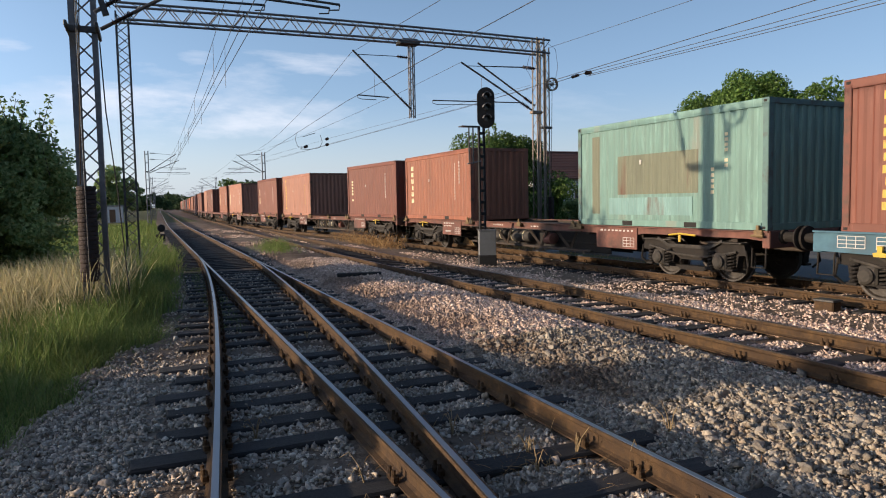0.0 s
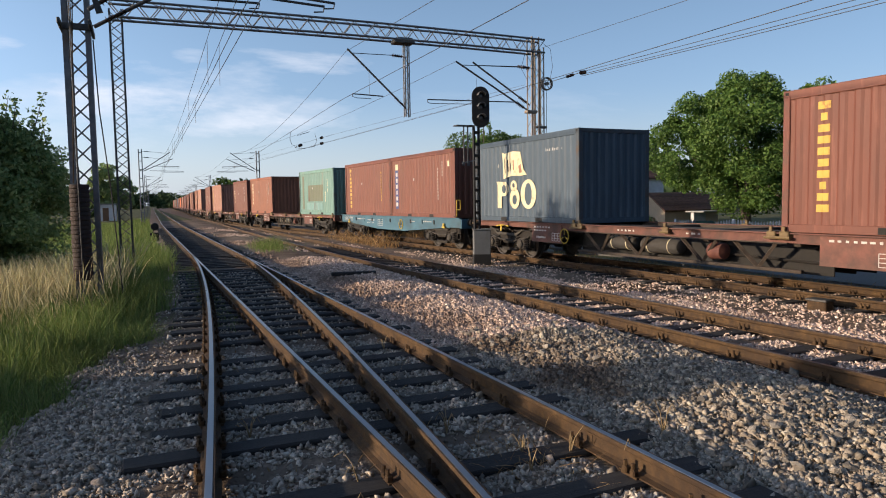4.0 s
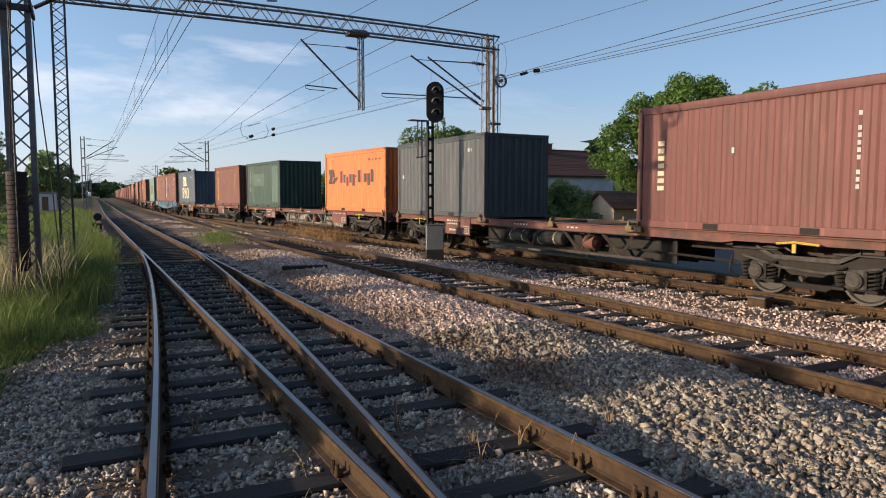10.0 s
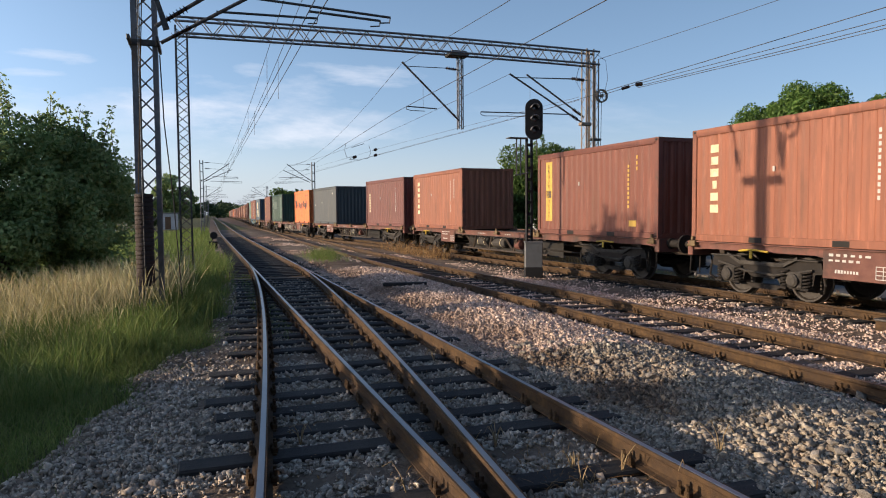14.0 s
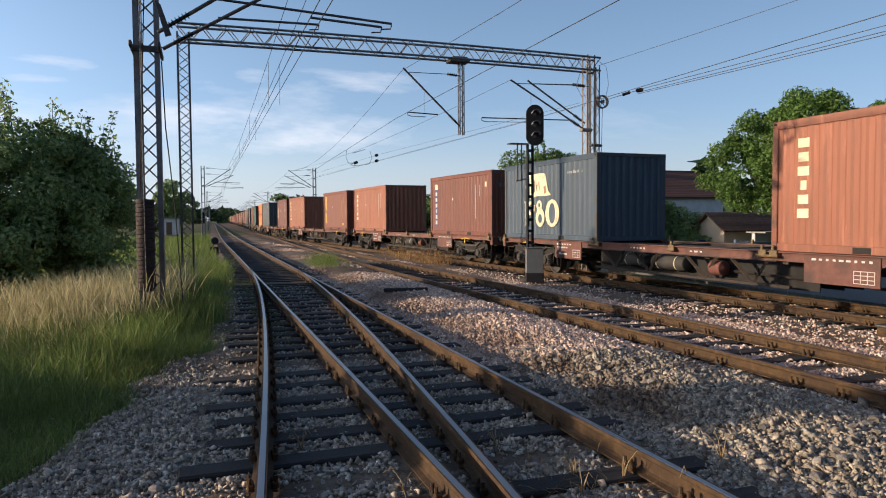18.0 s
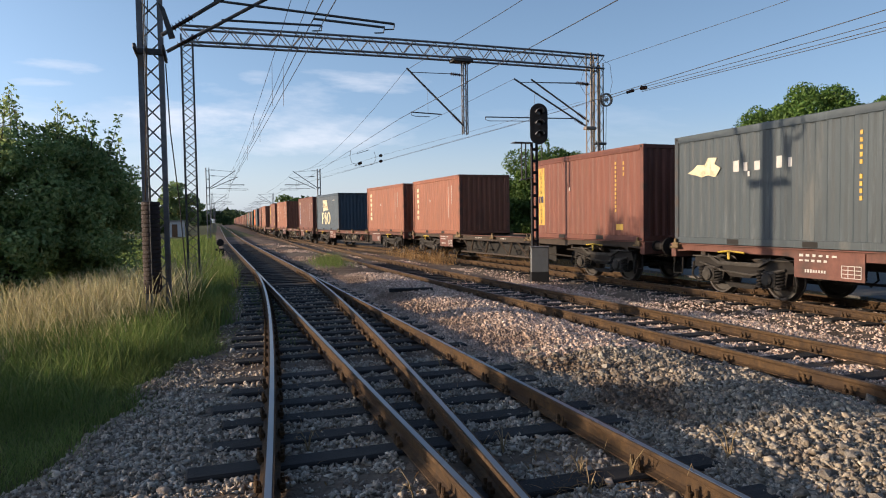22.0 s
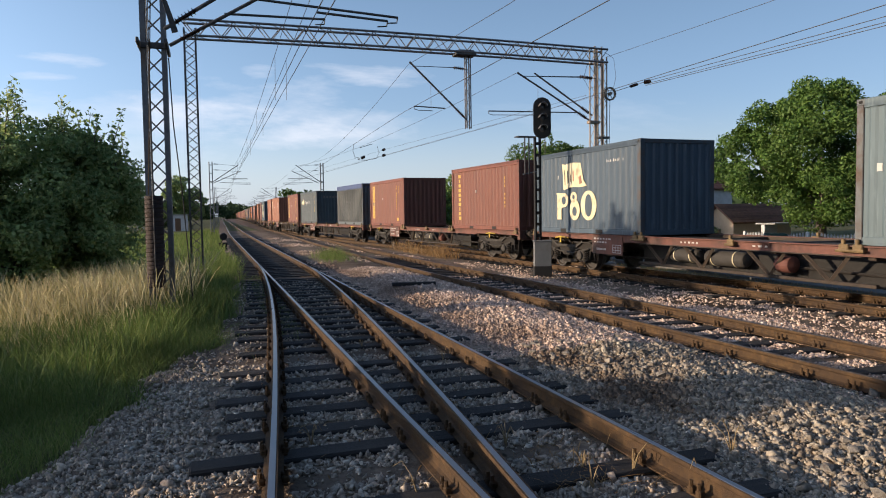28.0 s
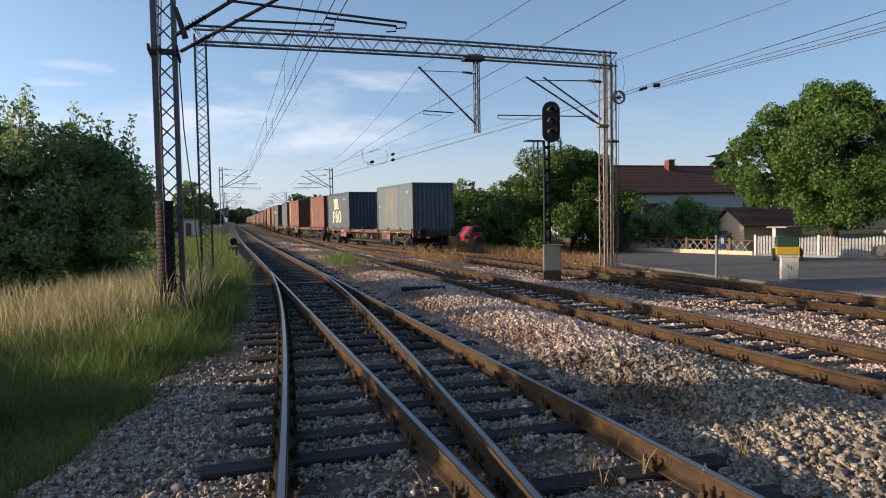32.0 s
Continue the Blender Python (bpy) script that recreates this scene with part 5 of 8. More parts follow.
        for sx in (-1, 1):
            part("brake_shoe", Shape().prism([(0.48, -0.2), (0.53, -0.2), (0.56, 0.0), (0.53, 0.2), (0.48, 0.2), (0.5, 0.0)], sx * 0.7, sx * 0.8, plane="yz"), dark, b, at=(0, sy * 0.9, 0.46))
    return b


WHEELSET = build_wheelset().mesh("wheelset", WHEEL_STEEL, True)


def buffer_parts(wagon, y, sy, dark):
    part("end_beam", Shape().box((0, y - sy * 0.09, 0.98), (2.5, 0.18, 0.34), bev=0.015), dark, wagon)
    for sx in (-1, 1):
        b = part("buffer", Shape().lathe([(0.14, 0), (0.14, sy * 0.06), (0.1, sy * 0.07), (0.1, sy * 0.34), (0.085, sy * 0.34), (0.085, sy * 0.5)], (sx * 0.875, y, 1.03), "y", 16), BOGIE_DIRT, wagon)
        part("buffer_plate", Shape().lathe([(0.2, sy * 0.5), (0.235, sy * 0.51), (0.225, sy * 0.55), (0.12, sy * 0.565)], (sx * 0.875, y, 1.03), "y", 18), BOGIE_DIRT, b)
    part("draw_hook", Shape().tube([(0, y, 1.0), (0, y + sy * 0.25, 1.0), (0, y + sy * 0.33, 0.92), (0, y + sy * 0.26, 0.86)], 0.04, 8), BOGIE_DIRT, wagon)
    part("brake_hose", Shape().tube([(0.35, y, 0.9), (0.35, y + sy * 0.2, 0.82), (0.33, y + sy * 0.32, 0.55), (0.3, y + sy * 0.42, 0.5)], 0.03, 7), RUBBER, wagon)
    part("step_iron", Shape().tube([(-1.22, y - sy * 0.1, 0.8), (-1.24, y - sy * 0.1, 0.42), (-1.24, y - sy * 0.42, 0.42), (-1.22, y - sy * 0.42, 0.8)], 0.018, 6), BOGIE_DIRT, wagon)


def plate(wagon, y0, y1, z0, z1, x, parent=None):
    """Plain framed data panel with bars where small lettering stands."""
    w, h = y1 - y0, z1 - z0
    s = Shape()
    for a in (z0, z1, z0 + h / 3, z0 + 2 * h / 3):
        s.box((x, (y0 + y1) / 2, a), (0.006, w, 0.012))
    for a in (y0, y1, y0 + w / 3, y0 + 2 * w / 3):
        s.box((x, a, (z0 + z1) / 2), (0.006, 0.012, h))
    tagged(part("data_panel", s, WHITE_MARK, wagon, "white framed data panel"), kind="stuff")


def text_bars(wagon, y0, y1, z, h, n, x):
    s = Shape()
    w = (y1 - y0) / n
    for k in range(n):
        s.box((x, y0 + (k + 0.5) * w, z), (0.006, w * random.uniform(0.35, 0.7), h * random.uniform(0.5, 0.75)))
    tagged(part("stencilled_marking", s, WHITE_MARK, wagon), kind="stuff")


def build_long_wagon():
    w = thing("container_wagon", "oxide-red flat container wagon, grimy underframe, on the loop track", "railway wagon")
    red, dark = WAGON_RED, WAGON_DARK
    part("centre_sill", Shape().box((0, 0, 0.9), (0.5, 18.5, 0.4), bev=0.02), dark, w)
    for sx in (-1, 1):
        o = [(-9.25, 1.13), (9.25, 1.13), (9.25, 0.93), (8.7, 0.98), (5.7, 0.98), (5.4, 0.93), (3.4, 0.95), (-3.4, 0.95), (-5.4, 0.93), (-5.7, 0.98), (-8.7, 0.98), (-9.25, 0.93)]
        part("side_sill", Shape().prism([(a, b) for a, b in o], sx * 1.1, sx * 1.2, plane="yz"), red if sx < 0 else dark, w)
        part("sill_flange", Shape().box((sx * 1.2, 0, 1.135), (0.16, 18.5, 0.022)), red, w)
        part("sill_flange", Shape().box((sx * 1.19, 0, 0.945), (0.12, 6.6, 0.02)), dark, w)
        for sy in (-1, 1):
            p = [(sy * 5.5, 0.58), (sy * 3.95, 0.58), (sy * 3.95, 1.1), (sy * 5.5, 1.1)]
            panel = part("deep_panel", Shape().prism(p, sx * 1.2, sx * 1.225, plane="yz"), red, w, "faded red deep sill panel")
            if sx < 0 and sy > 0:
                plate(panel, 4.02, 4.42, 0.64, 0.86, -1.23)
                text_bars(panel, 4.5, 5.4, 1.02, 0.07, 6, -1.23)
                text_bars(panel, 4.7, 5.4, 0.92, 0.06, 5, -1.23)
                text_bars(panel, 4.75, 5.25, 0.72, 0.09, 8, -1.23)
            elif sx < 0:
                plate(panel, -5.4, -5.0, 0.64, 0.86, -1.23)
                text_bars(panel, -5.4, -4.1, 1.03, 0.06, 9, -1.23)
            # bracing below the thin middle of the frame
            for y0 in (0.9, 2.35):
                part("brace", Shape().tube([(sx * 1.12, sy * (y0 + 0.62), 0.94), (sx * 1.0, sy * (y0 + 0.12), 0.42)], 0.045, 4), dark, w)
                part("brace", Shape().tube([(sx * 1.12, sy * (y0 - 0.38), 0.94), (sx * 1.0, sy * (y0 + 0.12), 0.42)], 0.045, 4), dark, w)
        part("truss_beam", Shape().box((sx * 1.0, 0, 0.41), (0.09, 6.9, 0.07), bev=0.01), dark, w)
        # Flat web behind the bracing, coloured with the near-black recess shade
        part("web_sheet", Shape().box((sx * 0.6, 0, 0.64), (0.03, 7.6, 0.62), bev=0.008), RECESS_BLACK, w, "near-black sheet under the frame")
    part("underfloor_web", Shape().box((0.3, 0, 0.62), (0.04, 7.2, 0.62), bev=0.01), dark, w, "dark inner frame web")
    for y in (-8.3, -5.5, -3.4, -1.2, 1.2, 3.4, 5.5, 8.3):
        part("cross_bearer", Shape().box((0, y, 1.0), (2.2, 0.16, 0.24), bev=0.012), dark, w)
    for sx in (-1, 1):
        for y in (9.05, 3.28, 3.0, -0.2, -3.0, -3.28, -9.05):
            br = Shape().box((sx * 1.24, y, 1.1), (0.16, 0.2, 0.14), bev=0.015)
            br.box((sx * 1.28, y + 0.02, 1.2), (0.06, 0.07, 0.12), bev=0.012)
            br.tube([(sx * 1.32, y - 0.14, 1.05), (sx * 1.32, y + 0.14, 1.05)], 0.03, 6)
            part("container_lock", br, BOLT_BRASS, w, "dull brass-coloured folding container lock")
    for x, y, L, r in ((-0.86, 1.75, 0.95, 0.17), (-0.86, 0.35, 1.15, 0.19), (0.86, -1.3, 1.2, 0.19)):
        t = part("air_tank", Shape().lathe([(0.05, -L / 2 - 0.07), (r * 0.8, -L / 2 - 0.03), (r, -L / 2 + 0.04), (r, L / 2 - 0.04), (r * 0.8, L / 2 + 0.03), (0.05, L / 2 + 0.07)], (x, y, 0.7), "y", 20), TANK_GREY, w, "dusty grey air tank", smooth=True)
        for k in (-0.3, 0.3):
            part("strap", Shape().lathe([(r + 0.006, -0.014), (r + 0.009, 0), (r + 0.006, 0.014)], (x, y + k * L, 0.7), "y", 20), CREAM, t, "pale strap")
    valve = Shape().lathe([(0.05, -0.24), (0.17, -0.2), (0.18, 0.12), (0.12, 0.2), (0.05, 0.24)], (-0.92, -1.35, 0.68), "y", 18)
    part("brake_cylinder", valve, RED_OXIDE_DARK, w, "rust-red brake cylinder")
    part("brake_rigging", Shape().tube([(-0.7, -1.0, 0.62), (-0.7, -4.6, 0.55), (-0.6, -5.6, 0.5)], 0.03, 6), BOGIE_DIRT, w)
    part("brake_rigging", Shape().tube([(-0.7, 1.0, 0.55), (-0.7, 4.6, 0.5), (-0.6, 5.6, 0.5)], 0.03, 6), BOGIE_DIRT, w)
    lever = Shape().tube([(-1.3, 7.55, 0.99), (-1.32, 7.2, 1.03), (-1.3, 6.75, 1.0)], 0.022, 6)
    lever.box((-1.32, 7.2, 0.92), (0.03, 0.08, 0.16), bev=0.01)
    part("brake_lever", lever, YELLOW, w, "yellow brake changeover lever")
    lever = Shape().tube([(-1.3, -6.65, 0.99), (-1.32, -7.0, 1.03), (-1.3, -7.45, 1.0)], 0.022, 6)
    lever.box((-1.32, -7.0, 0.92), (0.03, 0.08, 0.16), bev=0.01)
    part("brake_lever", lever, YELLOW, w, "yellow brake changeover lever")
    text_bars(w, 0.9, 1.6, 1.04, 0.06, 5, -1.205)
    text_bars(w, -1.2, -0.7, 1.04, 0.06, 3, -1.205)
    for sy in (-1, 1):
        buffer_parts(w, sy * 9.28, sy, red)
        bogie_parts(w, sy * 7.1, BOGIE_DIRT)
    return w


def build_short_wagon():
    w = thing("container_wagon_blue", "faded blue fish-bellied container wagon on the loop track", "railway wagon")
    part("centre_sill", Shape().box((0, 0, 0.95), (0.5, 13.0, 0.4), bev=0.02), WAGON_DARK, w)
    for sx in (-1, 1):
        o = [(-6.55, 1.18), (6.55, 1.18), (6.55, 0.84), (5.4, 0.82), (1.5, 0.58), (-1.5, 0.58), (-5.4, 0.82), (-6.55, 0.84)]
        s = part("side_sill", Shape().prism(o, sx * 1.2, sx * 1.26, plane="yz"), WAGON_BLUE, w, "blue fish-bellied side beam")
        part("sill_flange", Shape().box((sx * 1.26, 0, 1.185), (0.12, 13.1, 0.03)), WAGON_BLUE, s)
        for k in range(-4, 5):
            part("tie_bracket", Shape().box((sx * 1.275, k * 1.1, 1.0), (0.03, 0.1, 0.16), bev=0.01), WAGON_BLUE if k % 2 else BLACK_PAINT, s)
    for y in (-5.6, -3.8, -1.5, 1.5, 3.8, 5.6):
        part("cross_bearer", Shape().box((0, y, 1.05), (2.36, 0.16, 0.22), bev=0.012), WAGON_DARK, w)
    plate(w, 4.9, 5.4, 0.92, 1.12, -1.265)
    plate(w, 5.6, 6.1, 0.92, 1.12, -1.265)
    text_bars(w, 3.2, 4.3, 1.02, 0.07, 7, -1.265)
    text_bars(w, -4.2, -3.2, 1.02, 0.07, 6, -1.265)
    text_bars(w, -2.6, -2.1, 1.0, 0.07, 5, -1.265)
    plate(w, 0.9, 1.5, 0.74, 1.02, -1.265)
    text_bars(w, 1.9, 2.8, 0.98, 0.06, 8, -1.265)
    text_bars(w, 2.0, 2.9, 0.86, 0.05, 6, -1.265)
    part("handrail", Shape().tube([(-1.3, -6.35, 1.25), (-1.3, -6.35, 1.85), (-1.3, -6.62, 1.85), (-1.3, -6.62, 1.5), (-1.3, -6.4, 1.5)], 0.016, 6), YELLOW, w, "yellow bent handrail")
    for y in (5.3, -5.3):
        part("brake_lever", Shape().prism([(y - 0.05, 0.98), (y + 0.05, 0.98), (y + 0.04, 0.88), (y + 0.12, 0.86), (y + 0.1, 0.8), (y - 0.1, 0.8), (y - 0.12, 0.86), (y - 0.04, 0.88)], -1.34, -1.3, plane="yz"), YELLOW, w, "yellow brake handle")
    for sy in (-1, 1):
        buffer_parts(w, sy * 6.6, sy, WAGON_BLUE)
        bogie_parts(w, sy * 4.7, BOGIE_DIRT)
    return w


BOLT_BRASS = mat("dusty_brass_fitting", [(0.09, 0.06, 0.03), (0.19, 0.13, 0.06)], 8, 0.7, 0.2, 0.1, 60)
RED_OXIDE_DARK = mat("dark_red_oxide_paint", [(0.1, 0.036, 0.026), (0.14, 0.054, 0.038)], 6, 0.75, 0, 0.1, 60)
LONG_WAGON = build_long_wagon()
SHORT_WAGON = build_short_wagon()

# ---- the train: wagon by wagon, front container and rear container (paint, marks) ----
far_loads = [("brown", "tan"), ("dark_brown", "brown"), ("rust_orange", "brown"), ("brown", "tan"), ("tan", "orange"), ("blue", "brown"),
             ("brown", "dark_brown"), ("pale_green", "brown"), ("tan", "brown"), ("brown", "rust_orange")]
LOADS = {
    -5: (("brown", "numbers"), ("rust_orange", "numbers")),
    -4: (("tan", "numbers"), ("brown", "numbers")),
    -3: (("tan", "yellow_column"), ("brown", "numbers")),
    -2: (("rust_orange", "column"), ("teal", "teal")),
    -1: (("brown", "yellow_column"), ("brown", "white_column")),
    0: (("blue", "cream"), ("brown", "yellow_column")),
    1: (("green", "green"), ("orange", "orange")),
    2: (("grey", "plain_pale"), ("dark_brown", "numbers")),
    3: (("rust_orange", "column"), ("brown", "yellow_panel")),
    4: (("rust_orange", "column"), ("brown", "white_column")),
    5: (("blue", "cream"), ("rust_orange", "column")),
    6: (("rust_orange", "column"), ("brown", "yellow_panel")),
    7: (("slate_grey", "row"), ("grey_blue", "sheet")),
    8: (("brown", "yellow_panel"), ("brown", "yellow_column")),
    9: (("blue", "cream"), ("pale_grey", "plain_pale")),
}
for k, (a, b) in enumerate(far_loads):
    LOADS[-6 - k] = ((a, "plain"), (b, "plain"))

LABELS = {
    "rust_orange": "sun-faded rust-orange corrugated container", "brown": "red-brown corrugated container", "dark_brown": "dark maroon corrugated container",
    "tan": "bleached tan-brown corrugated container", "teal": "faded teal container with khaki repainted patches",
    "green": "dark green container with paler repainted patches", "pale_green": "washed-out pale green corrugated container",
    "blue": "slate-blue corrugated container", "orange": "bright orange container with charcoal markings", "grey": "flat grey corrugated container",
    "grey_blue": "streaky blue-grey corrugated container", "slate_grey": "streaky dark slate corrugated container", "pale_grey": "chalky pale blue-grey corrugated container"}
MARK_WORDS = {"column": " with a cream letter column", "cream": " with a big cream emblem", "yellow_panel": " with a yellow side panel", "yellow_column": " with a yellow letter column",
              "white_column": " with a white letter column", "row": " with a white emblem", "sheet": " under a blue tarpaulin"}
PITCH, HEAD0, GAP1, GAP2 = 19.646, -5.528, 1.49, 1.597
TRAIN = []   # (object, metres behind the datum, height, place along its wagon)


def wagon_centre(i):
    if i >= 0:
        return -(i * PITCH) - 9.2
    if i == -1:
        return GAP1 + 6.1
    return GAP1 + 12.2 + GAP2 + (-2 - i) * PITCH + 9.2


FAR_W = {"coil_spring", "spring_seat", "brake_hanger", "brake_shoe", "data_panel", "stencilled_marking", "container_lock", "brake_rigging", "brake_beam", "strap", "step_iron", "brake_hose", "draw_hook", "brake_lever", "sill_flange", "spring_plank"}
FAR_C = {"casting_slot", "forklift_pocket", "vent_plate", "floor_base"}


def hand_wheel(w, y, z):
    """Spoked parking-brake wheel on the side of the frame."""
    ring_pts = [(-1.28, y + 0.2 * math.cos(a), z + 0.2 * math.sin(a)) for a in np.linspace(0, 2 * math.pi, 25)]
    h = part("hand_wheel", Shape().tube(ring_pts, 0.016, 6, cap=False), YELLOW, w, "yellow spoked parking-brake wheel")
    for a in (90, 210, 330):
        part("spoke", Shape().tube([(-1.28, y, z), (-1.28, y + 0.2 * math.cos(radians(a)), z + 0.2 * math.sin(radians(a)))], 0.011, 5), YELLOW, h)
    part("hub", Shape().tube([(-1.2, y, z), (-1.3, y, z)], 0.035, 10), BOGIE_DIRT, h)


def slim(ob, kinds):
    """The far wagons carry no fittings too small to be made out."""
    for o in [k for k in ob.children_recursive if kin(k) in kinds]:
        bpy.data.objects.remove(o)


for i in sorted(LOADS, reverse=True):
    w = copy_thing(SHORT_WAGON if i == -1 else LONG_WAGON, pose(0, 0, 0))
    tagged(w, group="wagons of the freight train")
    if i < -4:
        slim(w, FAR_W)
    if i in (2, 3, 6, 7, 8):
        # these wagons have no deep panel at the rear
        for o in [k for k in w.children_recursive if kin(k) == "deep_panel" and k.data.vertices[0].co.y < 0]:
            for q in list(o.children_recursive) + [o]:
                bpy.data.objects.remove(q)
    if i in (6, 7):
        # closed web on these two: no tanks show, and the sills are black with grime
        for o in [k for k in w.children if kin(k) in ("air_tank", "brake_cylinder")]:
            for q in list(o.children_recursive) + [o]:
                bpy.data.objects.remove(q)
        for o in [k for k in w.children if kin(k) == "side_sill" and i == 6]:
            o.material_slots[0].link = "OBJECT"
            o.material_slots[0].material = WAGON_DARK
    if i == 1:
        # the front half of this wagon is white with cement dust
        for b in [k for k in w.children if kin(k) in ("bogie", "air_tank", "brace", "web_sheet")]:
            for o in ([b] if kin(b) != "bogie" else [k for k in b.children if kin(k) in ("brake_rod", "frame_flange", "spring_plank") and b.matrix_basis.translation.y > 0]):
                o.material_slots[0].link = "OBJECT"
                o.material_slots[0].material = BOGIE_DUSTY
    if i == 0:
        hand_wheel(w, 3.74, 0.8)
    if i == -1:
        hand_wheel(w, -1.2, 0.86)
    TRAIN.append((w, wagon_centre(i), 0.0, 0.0, i))
    for k, (paint, marks) in enumerate(LOADS[i]):
        c = copy_thing(CONTAINER, pose(0, 0, 0))
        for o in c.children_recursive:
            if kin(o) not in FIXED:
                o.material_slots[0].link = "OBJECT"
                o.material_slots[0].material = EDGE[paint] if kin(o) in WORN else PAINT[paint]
        if i < -4:
            slim(c, FAR_C)
        decorate(c, marks, paint == "pale_grey")
        tagged(c, LABELS[paint] + (MARK_WORDS.get(marks, "")) + " on a wagon", "shipping container", "containers of the freight train")
        along = (3.05 if k == 0 else -3.05) if i == -1 else (6.17 if k == 0 else -6.17)
        TRAIN.append((c, wagon_centre(i), 1.185 if i == -1 else 1.15, along, i))
for spare in (LONG_WAGON, SHORT_WAGON, CONTAINER):
    for o in list(spare.children_recursive) + [spare]:
        bpy.data.objects.remove(o)


# ---- line-side steelwork ----
def bar_mesh(name, a, b, w, material):
    return Shape().tube([a, b], w, 4).mesh(name, material)


def lattice_post(parent, at, w, d, h, leg, pitch, material, cross=False, faces=("front", "back", "left", "right"), name="leg"):
    """Four upright angles laced together with flat bars; each bar is a part."""
    x0, y0, z0 = at
    leg_me = Shape().prism([(-leg / 2, -leg / 2), (leg / 2, -leg / 2), (leg / 2, -leg / 2 + 0.014), (-leg / 2 + 0.014, -leg / 2 + 0.014), (-leg / 2 + 0.014, leg / 2), (-leg / 2, leg / 2)], 0, h).mesh(name, material)
    for sx, sy, r in ((-1, -1, 0), (1, -1, 90), (1, 1, 180), (-1, 1, 270)):
        part(name, leg_me, None, parent, at=pose(x0 + sx * (w - leg) / 2, y0 + sy * (d - leg) / 2, z0, 0, 0, r))
    n = int(h / pitch)
    t = 0.014
    ww, dd = (w - leg) / 2, (d - leg) / 2
    m = {s: bar_mesh("lacing_bar", (-s * ww, 0, 0), (s * ww, 0, pitch), t, material) for s in (-1, 1)}
    q = {s: bar_mesh("lacing_bar", (0, -s * dd, 0), (0, s * dd, pitch), t, material) for s in (-1, 1)}
    for k in range(n):
        z = z0 + k * pitch
        for s in ((-1, 1) if cross else ((1,) if k % 2 else (-1,))):
            if "front" in faces:
                part("lacing_bar", m[s], None, parent, at=(x0, y0 - d / 2 + 0.012, z))
            if "back" in faces:
                part("lacing_bar", m[-s], None, parent, at=(x0, y0 + d / 2 - 0.012, z))
            if "left" in faces:
                part("lacing_bar", q[s], None, parent, at=(x0 - w / 2 + 0.012, y0, z))
            if "right" in faces:
                part("lacing_bar", q[-s], None, parent, at=(x0 + w / 2 - 0.012, y0, z))


def ribbed_insulator(a, b, r=0.075, discs=6):
    """A porcelain rod with sheds between two points."""
    a, b = Vector(a), Vector(b)
    s = Shape().tube([a, b], r * 0.45, 8)
    for k in range(discs):
        c = a.lerp(b, (k + 0.6) / (discs + 0.2))
        d = (b - a).normalized() * 0.012
        s.tube([c - d, c, c + d], [r * 0.5, r, r * 0.5], 10)
    return s


def bracket_arm(parent, foot, top, tip, reg0, reg1, steel, r=0.036):
    """A swinging bracket: insulated strut, top tie and registration tube."""
    foot, top, tip = Vector(foot), Vector(top), Vector(tip)
    i0 = foot.lerp(tip, 0.06)
    i1 = foot.lerp(tip, 0.06 + 0.42 / (tip - foot).length)
    part("insulator", ribbed_insulator(i0, i1), INSULATOR, parent, "brown ribbed porcelain insulator")
    part("strut", Shape().tube([foot, i0], r, 8), steel, parent)
    part("strut", Shape().tube([i1, tip], r, 8), steel, parent)
    j0, j1 = top.lerp(tip, 0.05), top.lerp(tip, 0.05 + 0.4 / (tip - top).length)
    part("insulator", ribbed_insulator(j0, j1, 0.07, 5), INSULATOR, parent, "brown ribbed porcelain insulator")
    part("tie_rod", Shape().tube([top, j0], 0.014, 6), steel, parent)
    part("tie_rod", Shape().tube([j1, foot.lerp(tip, 0.93)], 0.014, 6), steel, parent)
    if reg0:
        reg0, reg1 = Vector(reg0), Vector(reg1)
        part("registration_tube", Shape().tube([reg0, reg1], 0.022, 8), steel, parent)
        part("drop_arm", Shape().tube([reg1, reg1 + Vector((0, 0, -0.1)), reg1 + Vector(((reg0 - reg1).normalized().x * 0.15, 0, -0.14)), reg1.lerp(reg0, 0.6) + Vector((0, 0, -0.12))], 0.013, 6), steel, parent)
        part("dropper", Shape().tube([reg0.lerp(reg1, 0.45), reg0.lerp(reg1, 0.45) + Vector((0, 0, 0.9))], 0.006, 5), steel, parent)


def weight_stack(parent, x, y, z0, z1, r):
    n = int((z1 - z0) / 0.0775)
    me = Shape().lathe([(0.03, 0.0), (r - 0.01, 0.0), (r, 0.012), (r, 0.062), (r - 0.01, 0.076), (0.03, 0.076)], n=22).mesh("iron_weight", WEIGHT_IRON, True)
    for k in range(n):
        part("iron_weight", me, None, parent, at=pose(x + random.uniform(-0.004, 0.004), y + random.uniform(-0.004, 0.004), z0 + k * 0.0775, 0, 0, random.uniform(0, 90)))
    part("weight_rod", Shape().tube([(x, y, z0 - 0.25), (x, y, z1 + 0.25)], 0.018, 6), STEEL_DARK, parent)


